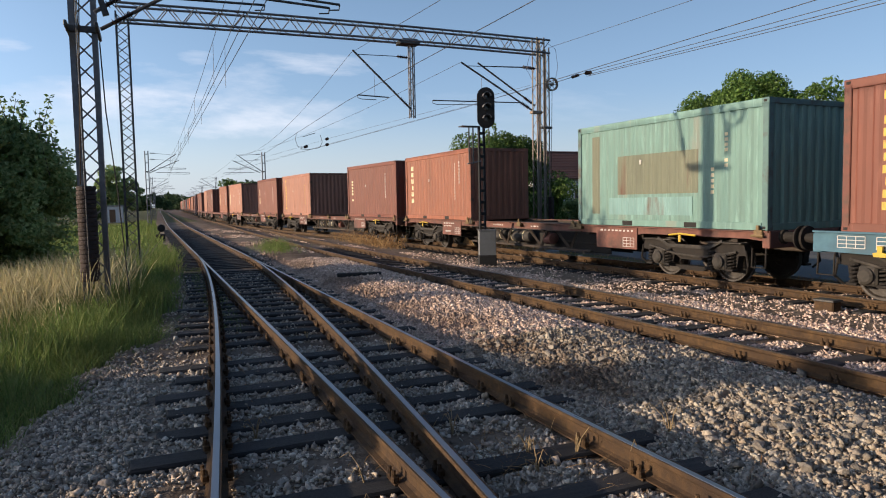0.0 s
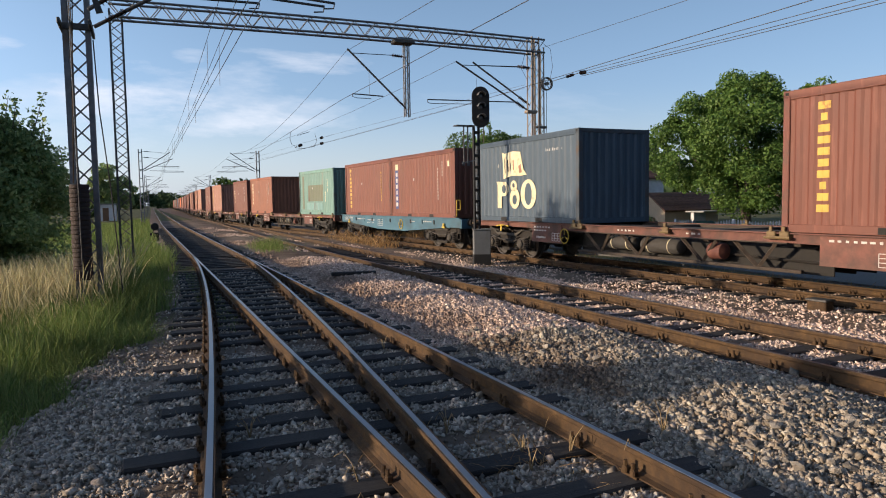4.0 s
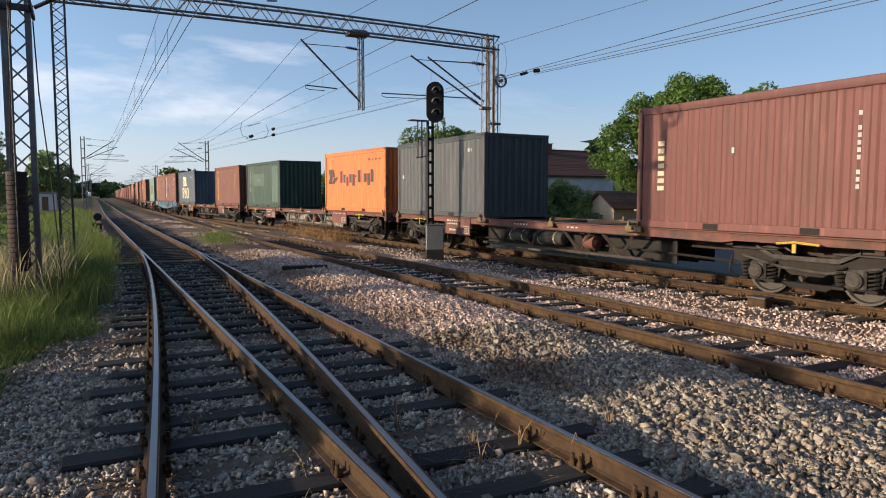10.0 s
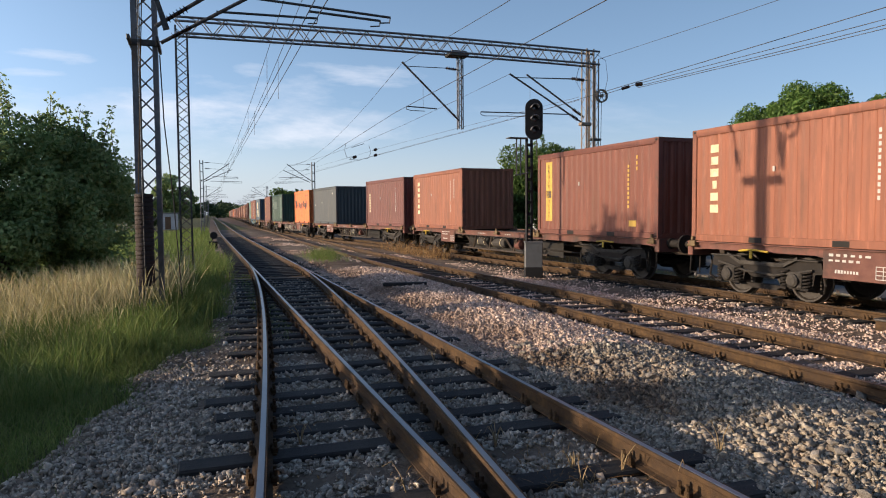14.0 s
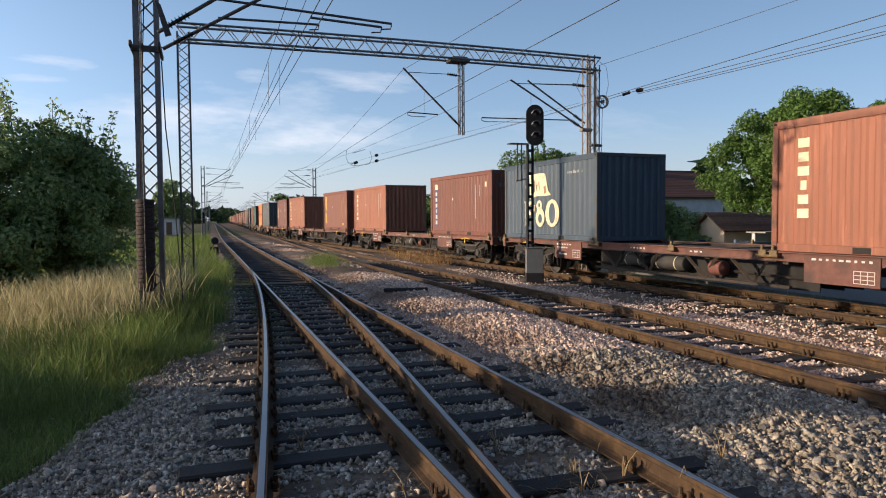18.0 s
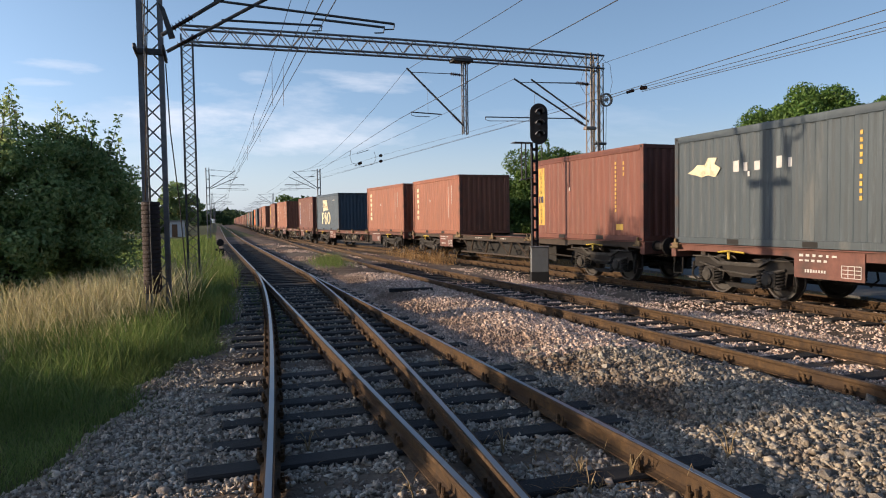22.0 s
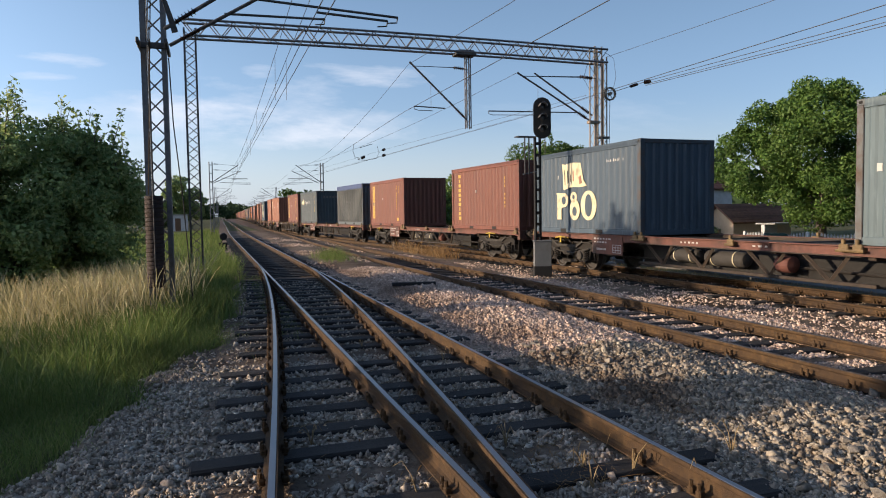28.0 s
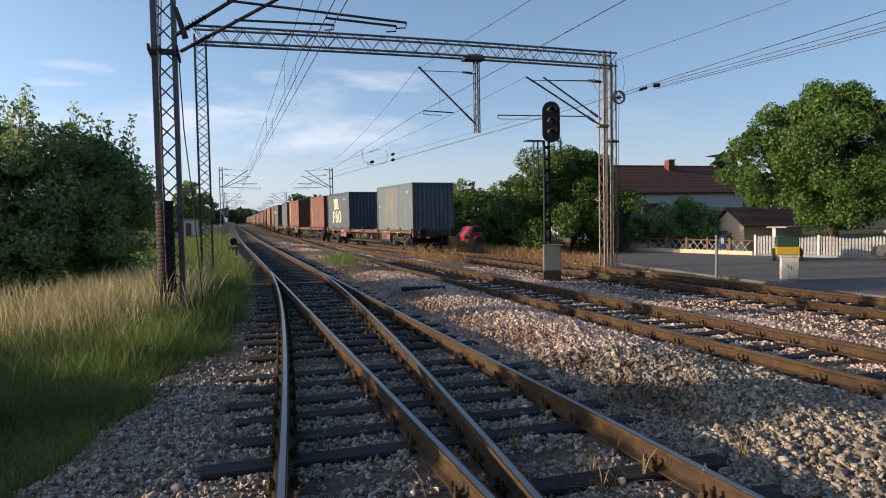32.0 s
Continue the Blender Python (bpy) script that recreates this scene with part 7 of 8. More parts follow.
part("board", Shape().box((16.9, 41.5, 0.15), (2.6, 0.06, 0.5), rz=radians(-12), bev=0.015), WOOD_BROWN, guard)
for k in (-1.1, 1.1):
    part("post", Shape().box((16.9 + k, 41.5 - 0.23 * k, 0.0), (0.12, 0.12, 0.9), bev=0.012), WOOD_BROWN, guard)


def tile_roof(house, a, b, run, drop, over, material, name="roof_slope", courses=14, cols=0):
    """A tiled slope from the ridge a-b falling sideways by run (vector) and drop; rows of tiles step down it."""
    a, b, run = Vector(a), Vector(b), Vector(run)
    d = (b - a).normalized()
    a2, b2 = a - d * over, b + d * over
    v = [a2, b2, b2 + run + Vector((0, 0, -drop)), a2 + run + Vector((0, 0, -drop))]
    v += [p + Vector((0, 0, -0.06)) for p in v]
    box = [(0, 1, 2, 3), (7, 6, 5, 4), (0, 4, 5, 1), (1, 5, 6, 2), (2, 6, 7, 3), (3, 7, 4, 0)]
    slope = part(name, Shape().add(v, box), material, house, "stepped rows of clay tiles")
    for k in range(courses):
        u0, u1 = k / courses, (k + 1.12) / courses
        top = [a2 + run * u0 + Vector((0, 0, -drop * u0 + 0.035)), b2 + run * u0 + Vector((0, 0, -drop * u0 + 0.035)),
               b2 + run * u1 + Vector((0, 0, -drop * u1 + 0.06)), a2 + run * u1 + Vector((0, 0, -drop * u1 + 0.06))]
        bot = [p + Vector((0, 0, -0.05)) for p in top]
        part("tile_course", Shape().add(top + bot, box), material, slope)
    # rolled side joints between the tiles of the nearest courses
    if cols:
        n = int((b2 - a2).length / cols)
        j = Shape()
        for k in range(1, n):
            p = a2 + d * (k * cols)
            j.tube([p + Vector((0, 0, 0.06)), p + run + Vector((0, 0, -drop + 0.085))], 0.012, 4)
        tagged(part("tile_roll", j, material, slope), kind="stuff")
    return slope


def window(parent, c, w, h, axis, depth=0.07):
    """A framed pane set in a wall; axis: the way it faces."""
    def sz(a, b, t):
        return (t, a, b) if axis == "x" else (a, t, b)
    k = -1
    o = (k * depth / 2, 0, 0) if axis == "x" else (0, k * depth / 2, 0)
    f = part("window", Shape().box((c[0] + o[0], c[1] + o[1], c[2]), sz(w + 0.16, h + 0.16, depth), bev=0.012), WOOD_BROWN, parent, "brown timber window")
    part("pane", Shape().box((c[0] + o[0] * 2.1, c[1] + o[1] * 2.1, c[2]), sz(w, h, 0.012)), GLASS_DARK, f)
    part("glazing_bar", Shape().box((c[0] + o[0] * 2.4, c[1] + o[1] * 2.4, c[2]), sz(0.05, h, 0.02)), WOOD_BROWN, f)


# green gabled inn across the road
inn = thing("green_gabled_inn", "bright green gabled roadside inn with an old brown tiled roof", "house")
IX, IY, IZ = 28.0, 18.15, -1.95
gable = [(IY - 3.75, IZ), (IY + 3.75, IZ), (IY + 3.75, 1.05), (IY, 3.4), (IY - 3.75, 1.05)]
part("gable_wall", Shape().prism(gable, IX, IX + 0.3, plane="yz"), WALL_GREEN, inn, "bright green rendered gable")
part("gable_wall", Shape().prism(gable, IX + 9.7, IX + 10.0, plane="yz"), WALL_GREEN, inn)
for s in (-1, 1):
    part("side_wall", Shape().box((IX + 5, IY + s * 3.6, (IZ + 1.0) / 2), (9.4, 0.3, 1.0 - IZ)), WALL_GREEN, inn)
    tile_roof(inn, (IX - 0.35, IY, 3.5), (IX + 10.3, IY, 3.5), (0, s * 4.35, 0), 2.75, 0.0, ROOF_TILE, courses=16, cols=0.33)
    part("barge_board", Shape().tube([(IX - 0.38, IY, 3.44), (IX - 0.38, IY + s * 4.35, 0.7)], 0.085, 4), WOOD_WHITE, inn, "pale barge board")
    part("gutter", Shape().tube([(IX - 0.3, IY + s * 4.38, 0.72), (IX + 10.2, IY + s * 4.38, 0.72)], 0.06, 8), STEEL_GALV, inn)
part("ridge_tiles", Shape().tube([(IX - 0.35, IY, 3.55), (IX + 10.3, IY, 3.55)], 0.1, 8), ROOF_TILE, inn)
part("chimney", Shape().box((IX + 6.4, IY - 0.6, 3.42), (0.5, 0.5, 0.9), bev=0.02), BRICK, inn, "brick chimney")
part("attic_vent", Shape().box((IX - 0.01, IY - 0.35, 2.5), (0.08, 0.36, 0.42), bev=0.01), SLEEPER, inn, "small attic hatch")
window(inn, (IX, IY + 1.2, 0.2), 0.9, 1.1, "x")
window(inn, (IX, IY - 2.5, 0.2), 0.9, 1.1, "x")
part("inn_door", Shape().box((IX - 0.03, IY - 1.2, -0.4), (0.1, 1.0, 1.9), bev=0.012), RED_OXIDE_DARK, inn, "dark red door")
part("awning", Shape().box((IX - 0.2, IY - 1.2, 0.75), (0.5, 1.5, 0.14), bev=0.03), WOOD_WHITE, inn, "white awning box")
part("wall_lamp", Shape().lathe([(0.05, 0), (0.2, -0.03), (0.22, -0.1), (0.1, -0.14)], (IX, IY - 1.9, 1.9), "x", 18), STEEL_DARK, inn, "round grey wall lamp")
dish = part("satellite_dish", Shape().lathe([(0.02, 0), (0.2, -0.03), (0.33, -0.09), (0.4, -0.16), (0.385, -0.16), (0.2, -0.05), (0.02, -0.02)], (IX - 0.5, IY - 3.55, 1.2), "x", 20), STEEL_GALV, inn, "grey satellite dish")
part("dish_arm", Shape().tube([(IX - 0.35, IY - 3.55, 1.0), (IX - 0.75, IY - 3.8, 1.05), (IX - 0.9, IY - 3.8, 1.1)], 0.02, 6), STEEL_GALV, dish)
word = bpy.data.curves.new("inn_lettering", "FONT")
word.body, word.size, word.extrude, word.align_x, word.space_character = "BAXI", 0.72, 0.02, "CENTER", 1.25
letters = new("inn_lettering", word)
dg = bpy.context.evaluated_depsgraph_get()
letters_mesh = bpy.data.meshes.new_from_object(letters.evaluated_get(dg))
bpy.data.objects.remove(letters)
letters_mesh.materials.clear(); letters_mesh.materials.append(CREAM)
lt = part("lettering", letters_mesh, None, inn, "cream capital letters")
lt.matrix_basis = pose(IX - 0.04, IY - 0.2, 1.3, 90, 0, -90)


def parasol(x, y, z, r, h):
    p = thing("parasol", "dark green garden parasol in front of the inn", "parasol", (x, y, z), "parasols of the inn")
    part("pole", Shape().tube([(0, 0, 0), (0, 0, h)], 0.025, 8), WOOD_BROWN, p)
    part("base", Shape().lathe([(0.25, 0), (0.25, 0.06), (0.06, 0.1)], n=14), CONCRETE, p)
    n = 8
    can = Shape()
    top = [(0, 0, h)] + [(r * math.cos(2 * math.pi * k / n), r * math.sin(2 * math.pi * k / n), h - 0.45) for k in range(n)]
    can.add(top + [(a * 0.98, b * 0.98, c - 0.03) for a, b, c in top], [(0, 1 + k, 1 + (k + 1) % n) for k in range(n)] + [(n + 1, n + 2 + (k + 1) % n, n + 2 + k) for k in range(n)] + [(1 + k, n + 2 + k, n + 2 + (k + 1) % n, 1 + (k + 1) % n) for k in range(n)])
    part("canopy", can, PARASOL, p, "dark green cloth canopy")
    for k in range(n):
        part("rib", Shape().tube([(0, 0, h - 0.02), (r * math.cos(2 * math.pi * k / n), r * math.sin(2 * math.pi * k / n), h - 0.47)], 0.012, 4), STEEL_DARK, p)


for x, y, r in ((26.0, 19.6, 1.1), (26.0, 17.6, 1.15), (25.5, 14.0, 1.45)):
    parasol(x, y, -1.85, r, 2.92)

# white house with a red roof
villa = thing("white_house", "white rendered house with a red clay tile roof", "house")
VX, VY = 28.0, 47.0
part("front_wall", Shape().box((VX + 6.8, VY, 1.45), (13.6, 0.3, 4.1)), WALL_WHITE, villa, "pale wall in shade")
part("back_wall", Shape().box((VX + 6.8, VY + 8, 1.45), (13.6, 0.3, 4.1)), WALL_WHITE, villa)
for x in (VX + 0.15, VX + 13.45):
    part("gable_wall", Shape().prism([(VY + 0.15, -0.6), (VY + 7.85, -0.6), (VY + 7.85, 3.5), (VY + 4, 5.6), (VY + 0.15, 3.5)], x - 0.15, x + 0.15, plane="yz"), WALL_WHITE, villa)
for s in (-1, 1):
    tile_roof(villa, (VX - 0.4, VY + 4, 5.75), (VX + 14.0, VY + 4, 5.75), (0, s * 4.5, 0), 2.4, 0.0, ROOF_RED, courses=16)
part("ridge_tiles", Shape().tube([(VX - 0.4, VY + 4, 5.78), (VX + 14.0, VY + 4, 5.78)], 0.11, 8), ROOF_RED, villa)
part("chimney", Shape().box((VX + 9.0, VY + 3.4, 5.7), (0.62, 0.62, 1.15), bev=0.02), BRICK, villa, "brick chimney")
part("chimney_cap", Shape().box((VX + 9.0, VY + 3.4, 6.3), (0.72, 0.72, 0.08), bev=0.01), CONCRETE, villa)
part("drain_pipe", Shape().tube([(VX + 2.6, VY - 0.2, 3.4), (VX + 2.6, VY - 0.2, -0.5)], 0.06, 8), STEEL_DARK, villa)
window(villa, (VX + 4.6, VY - 0.15, 1.8), 1.3, 1.3, "y")
window(villa, (VX + 8.6, VY - 0.15, 1.8), 1.3, 1.3, "y")
small = thing("small_house", "small ochre house with a brown roof behind the fence", "house")
part("gable_wall", Shape().prism([(31.4, -0.6), (33.8, -0.6), (33.8, 1.05), (32.6, 1.85), (31.4, 1.05)], 28.0, 28.25, plane="yz"), WALL_OCHRE, small, "sunlit ochre gable")
part("front_wall", Shape().box((30.2, 31.5, 0.2), (3.9, 0.2, 1.6)), WALL_OCHRE, small)
for s in (-1, 1):
    tile_roof(small, (27.7, 32.6, 1.95), (32.4, 32.6, 1.95), (0, s * 1.5, 0), 1.05, 0.0, ROOF_TILE, courses=8)
part("porch_post", Shape().box((29.0, 29.8, 0.05), (0.9, 0.25, 1.5), bev=0.02), WALL_WHITE, small, "pale porch wall")
part("porch_roof", Shape().box((30.2, 29.6, 0.85), (3.4, 1.4, 0.08), bev=0.02), WOOD_WHITE, small)
hut = thing("trackside_hut", "small white trackside hut with a flat roof", "hut", (-4.6, 112.0, -0.5))
part("walls", Shape().box((0, 0, 1.2), (2.2, 2.2, 2.4), bev=0.03), WALL_WHITE, hut)
part("roof", Shape().box((0, 0, 2.48), (2.6, 2.6, 0.16), bev=0.03), CONCRETE, hut)
part("door", Shape().box((-0.3, -1.11, 1.0), (0.8, 0.05, 1.9), bev=0.01), WOOD_BROWN, hut)


# vehicles
def wheel(parent, x, y, z, r, w):
    t = part("wheel", Shape().lathe([(r * 0.55, -w / 2), (r * 0.92, -w / 2), (r, -w * 0.3), (r, w * 0.3), (r * 0.92, w / 2), (r * 0.55, w / 2)], (x, y, z), "x", 18), RUBBER, parent, "black tyre")
    part("rim", Shape().lathe([(0.03, -w * 0.46), (r * 0.56, -w * 0.42), (r * 0.56, w * 0.42), (0.03, w * 0.46)], (x, y, z), "x", 14), STEEL_GALV, t)


car = thing("red_hatchback", "small red hatchback parked beyond the dry grass", "car", pose(20.6, 53.0, -0.55, 0, 0, -75))
body = [(-1.9, 0.3), (1.9, 0.3), (1.95, 0.6), (1.75, 0.85), (0.95, 0.95), (-1.85, 0.98), (-1.97, 0.7)]
part("body", Shape().prism(body, -0.82, 0.82, plane="yz"), CAR_RED, car)
part("cabin", Shape().prism([(-1.8, 0.95), (0.9, 0.95), (0.2, 1.45), (-1.5, 1.47)], -0.7, 0.7, plane="yz"), CAR_RED, car)
for s in (-1, 1):
    part("side_window", Shape().prism([(-1.55, 0.99), (0.62, 0.99), (0.12, 1.38), (-1.35, 1.4)], s * 0.7, s * 0.712, plane="yz"), GLASS_DARK, car)
    for y in (-1.2, 1.2):
        wheel(car, s * 0.78, y, 0.3, 0.3, 0.2)
    part("headlight", Shape().box((s * 0.6, 1.88, 0.68), (0.3, 0.08, 0.14), bev=0.02), WHITE_MARK, car)
part("windscreen", Shape().prism([(0.92, 0.97), (0.24, 1.42), (0.26, 1.44), (0.95, 0.98)], -0.62, 0.62, plane="yz"), GLASS_DARK, car)
cart = thing("yellow_trailer", "small yellow trailer with a dark green top parked by the fence", "trailer", pose(23.55, 23.85, -0.5, 0, 0, 50))
part("bed", Shape().box((0, 0, 0.5), (1.4, 0.95, 0.36), bev=0.03), SKIP_YELLOW, cart, "yellow side panels")
part("top", Shape().box((0, 0, 0.87), (1.3, 0.88, 0.4), bev=0.05), SKIP_GREEN, cart, "dark green cover")
for y in (-0.55, 0.55):
    for x in (-0.6,):
        t = part("wheel", Shape().lathe([(0.15, -0.09), (0.29, -0.08), (0.3, 0.08), (0.15, 0.09)], (x + 0.3, y * 0.92, 0.3), "y", 16), RUBBER, cart)
part("drawbar", Shape().tube([(0.7, 0, 0.45), (1.3, 0, 0.4)], 0.04, 6), STEEL_DARK, cart)
van = thing("dark_parked_car", "dark grey car parked by the fence", "car", pose(27.5, 20.2, -0.5, 0, 0, 28))
part("body", Shape().prism([(-2.0, 0.3), (2.0, 0.3), (2.05, 0.65), (1.1, 0.85), (0.5, 1.35), (-1.5, 1.38), (-2.05, 0.9)], -0.85, 0.85, plane="yz"), STEEL_DARK, van)
for s in (-1, 1):
    part("side_window", Shape().prism([(-1.5, 0.92), (0.85, 0.92), (0.42, 1.28), (-1.4, 1.3)], s * 0.85, s * 0.862, plane="yz"), GLASS_DARK, van)
    for y in (-1.3, 1.3):
        wheel(van, s * 0.8, y, 0.31, 0.31, 0.2)


# ---- trees, bushes, grass ----
def leaves(centres, radii, count, size, flat=0.8, droop=0.0):
    """Leaf blades scattered through clumps: each is two folded triangles."""
    n = count
    w = radii ** 1.5
    pick = rng.choice(len(centres), n, p=w / w.sum())
    d = rng.normal(size=(n, 3)); d /= np.linalg.norm(d, axis=1)[:, None]
    r = radii[pick] * rng.uniform(0.45, 1.08, n) ** 0.6
    c = centres[pick] + d * r[:, None] * np.array([1, 1, flat])
    a = rng.normal(size=(n, 3)) + d * 0.8 + np.array([0, 0, 0.4]); a /= np.linalg.norm(a, axis=1)[:, None]
    u = np.cross(a, rng.normal(size=(n, 3))); u /= np.linalg.norm(u, axis=1)[:, None]
    v = np.cross(a, u)
    s = (size * rng.uniform(0.6, 1.4, n))[:, None]
    p = np.stack([c - u * s, c + v * s * 0.5 + a * s * 0.16, c + u * s, c - v * s * 0.5 + a * s * 0.16], 1)
    f = np.arange(n * 4).reshape(-1, 4)
    return p.reshape(-1, 3), f


def tree(name, label, x, y, z, crown, leaf_count, leaf, material, trunk=0.25, fork=1.6, kind_word="tree", clumps=26, spread=0.34, twigs=0):
    """crown: (dx, dy, z, rx, ry, rz) lobes. Tapered trunk, limbs to the lobes, and leaves in many small clumps."""
    t = thing(name, label, kind_word, (x, y, z))
    top = max(c[2] for c in crown)
    s = Shape().tube([(0, 0, -0.15), (0.04, 0.02, fork * 0.5), (0.0, -0.03, fork), (0.05, 0, (fork + top) / 2)], [trunk * 1.25, trunk, trunk * 0.85, trunk * 0.4], 9)
    part("trunk", s, BARK, t, smooth=True)
    cs, rs, tips = [], [], []
    for dx, dy, cz, rx, ry, rz in crown:
        part("limb", Shape().tube([(0, 0, fork * 0.9), (dx * 0.45, dy * 0.45, (fork + cz) / 2 + 0.1), (dx * 0.9, dy * 0.9, cz)], [trunk * 0.55, trunk * 0.35, trunk * 0.1], 7), BARK, t)
        for k in range(clumps):
            d = rng.normal(size=3); d /= np.linalg.norm(d)
            q = rng.uniform(0.35, 1.0) ** 0.5
            cs.append((dx + d[0] * rx * q, dy + d[1] * ry * q, max(cz + d[2] * rz * q, 0.25)))
            rs.append(rng.uniform(0.6, 1.3) * spread * (rx + ry + rz) / 3)
        for k in range(twigs):
            a, q = rng.uniform(0, 2 * math.pi), rng.uniform(0.2, 0.9)
            root = np.array((dx + math.cos(a) * rx * q, dy + math.sin(a) * ry * q, cz + rz * (0.95 - 0.35 * q * q)))
            way = np.array((rng.uniform(-0.3, 0.3), rng.uniform(-0.3, 0.3), 1.0)) * rng.uniform(0.45, 1.0)
            part("twig", Shape().tube([tuple(root - way * 0.4), tuple(root + way * 0.5), tuple(root + way)], [0.014, 0.009, 0.004], 4), BARK, t)
            tips += [root + way * u for u in np.linspace(0.05, 1.0, 6)]
    v, f = leaves(np.array(cs), np.array(rs), leaf_count, leaf)
    part("crown", np_mesh("crown", v, f, material), None, t, "many small leaves")
    if tips:
        v, f = leaves(np.array(tips), np.full(len(tips), 0.13), 7 * len(tips), leaf * 1.15)
        part("sprig_leaves", np_mesh("sprig_leaves", v, f, material), None, t, "loose leaves on upright sprigs")
    return t


# walnut trees across the road
tree("walnut_tree", "broad bright green walnut tree beyond the fence", 29.6, 27.0, -0.7,
     [(0, 0, 5.4, 3.4, 3.4, 2.6), (-2.2, 2.2, 4.6, 2.3, 2.3, 2.0), (2.2, -2.4, 4.6, 2.6, 2.6, 2.3), (0.2, 0.2, 7.3, 2.3, 2.3, 1.5), (-0.6, -0.6, 3.0, 2.6, 2.6, 1.6), (-1.6, 1.6, 6.6, 1.9, 1.9, 1.3), (2.0, -2.4, 6.7, 1.9, 1.9, 1.4), (1.4, 1.8, 4.8, 2.2, 2.4, 2.0), (3.2, -3.8, 3.4, 2.0, 2.0, 1.7)], 105000, 0.085, LEAF_WALNUT, 0.28, 1.8, spread=0.25, clumps=64)
tree("walnut_tree", "tall walnut tree behind the inn", 38.2, 17.6, -1.6, [(0, 0, 6.6, 3.0, 3.0, 2.4), (-1.0, 2.2, 6.0, 1.9, 1.9, 1.6), (1.2, -2.5, 7.0, 2.8, 2.8, 2.2)], 16000, 0.15, LEAF_WALNUT, 0.3, 2.2, spread=0.28)
tree("garden_bush", "low leafy bush behind the inn roof", 38.5, 22.5, -0.8, [(0, 0, 3.6, 1.9, 1.9, 1.4), (-0.8, 1.6, 3.2, 1.5, 1.5, 1.1)], 5000, 0.14, LEAF_WALNUT, 0.15, 1.4, "bush")
tree("walnut_tree", "tall walnut tree behind the inn", 37.0, 8.0, -1.6, [(0, 0, 6.4, 3.6, 3.6, 2.8), (-1.5, 2.5, 5.8, 2.6, 2.6, 2.2), (1.5, -2.5, 6.2, 2.8, 2.8, 2.2)], 14000, 0.17, LEAF_WALNUT, 0.3, 2.2)
# the thicket behind the signal
tree("bush_thicket", "dense green thicket behind the signal", 19.6, 35.8, -0.55,
     [(-0.8, 0, 3.6, 2.8, 2.4, 2.3), (0.9, -1.2, 2.3, 2.4, 2.2, 2.0), (-2.2, 0.6, 2.9, 2.4, 2.2, 1.9), (0.0, 0.4, 5.2, 1.6, 1.5, 1.1), (0.9, -0.4, 4.2, 1.6, 1.5, 1.5), (-1.4, -0.8, 1.6, 3.0, 2.2, 1.4), (1.3, -0.6, 1.6, 1.9, 1.7, 1.7), (-1.6, 0.2, 3.9, 1.9, 1.8, 1.5)], 72000, 0.085, LEAF_BUSH, 0.18, 0.9, "bush", twigs=1)
tree("bush_thicket", "dense green thicket beside the loop track", 17.0, 38.6, -0.5, [(0, 0, 1.9, 1.5, 1.5, 1.6), (-0.6, 0.6, 1.2, 1.2, 1.2, 1.0), (0.6, -0.2, 2.8, 1.2, 1.2, 1.0)], 10000, 0.12, LEAF_BUSH, 0.15, 0.7, "bush")
tree("bush_thicket", "low leafy bush by the portal foot", 24.3, 38.6, -0.5, [(0, 0, 1.5, 2.0, 1.8, 1.4), (2.2, -0.8, 1.2, 1.7, 1.6, 1.0), (4.4, -1.6, 1.0, 1.7, 1.6, 1.0)], 10000, 0.12, LEAF_DARK, 0.12, 0.6, "bush")
tree("garden_bush", "grey-green garden bush behind the low fence", 26.6, 35.0, -0.5, [(0, 0, 1.7, 1.7, 1.5, 1.4), (1.7, -1.4, 1.3, 1.4, 1.4, 1.0)], 12000, 0.09, LEAF_DARK, 0.1, 0.6, "bush")
tree("bush_thicket", "distant green bushes beside the line", 16.5, 66, -0.5, [(0, 0, 2.4, 3.4, 2.6, 2.0), (4.5, 2, 2.6, 3.4, 2.8, 2.3), (9, 4, 3.0, 3.6, 3.0, 2.6)], 9000, 0.22, LEAF_BUSH, 0.15, 0.8, "bush")
tree("meadow_tree", "round leafy tree far down the line behind the train", 12.4, 112, -0.5, [(0, 0, 4.6, 2.0, 2.0, 1.7), (1.4, 0.3, 4.0, 1.6, 1.6, 1.5), (-1.0, 0, 3.6, 1.4, 1.4, 1.3)], 5000, 0.2, LEAF_BUSH, 0.2, 1.8)
# the tall bushes on the near side
tree("elder_bush", "tall dark elder bushes behind the dry grass", -4.54, 19.1, -0.55,
     [(0, 0, 2.71, 2, 1.85, 1.93), (1.46, 0.46, 2.25, 1.46, 1.54, 1.54), (-1.69, 0, 2.56, 1.85, 1.69, 1.85), (0.46, 0, 3.87, 1.16, 1.16, 0.92), (-1.23, 0.15, 4.0, 1.08, 1.08, 0.92), (2, 0.62, 3.17, 0.77, 0.92, 0.92), (1.46, 0.31, 3.64, 0.77, 0.77, 0.69), (0.15, -0.46, 1.4, 2.31, 1.69, 1)], 105000, 0.056, LEAF_DARK, 0.16, 0.8, "bush", twigs=4, spread=0.3, clumps=60)
tree("elder_bush", "tall dark elder bushes at the meadow edge", -8.32, 18.48, -0.55,
     [(0, 0, 2.79, 2.16, 1.85, 2), (-1.54, 0.39, 2.48, 1.85, 1.69, 1.69), (1.23, 0, 3.41, 1.23, 1.23, 1.23)], 14000, 0.085, LEAF_DARK, 0.16, 0.8, "bush", twigs=0)
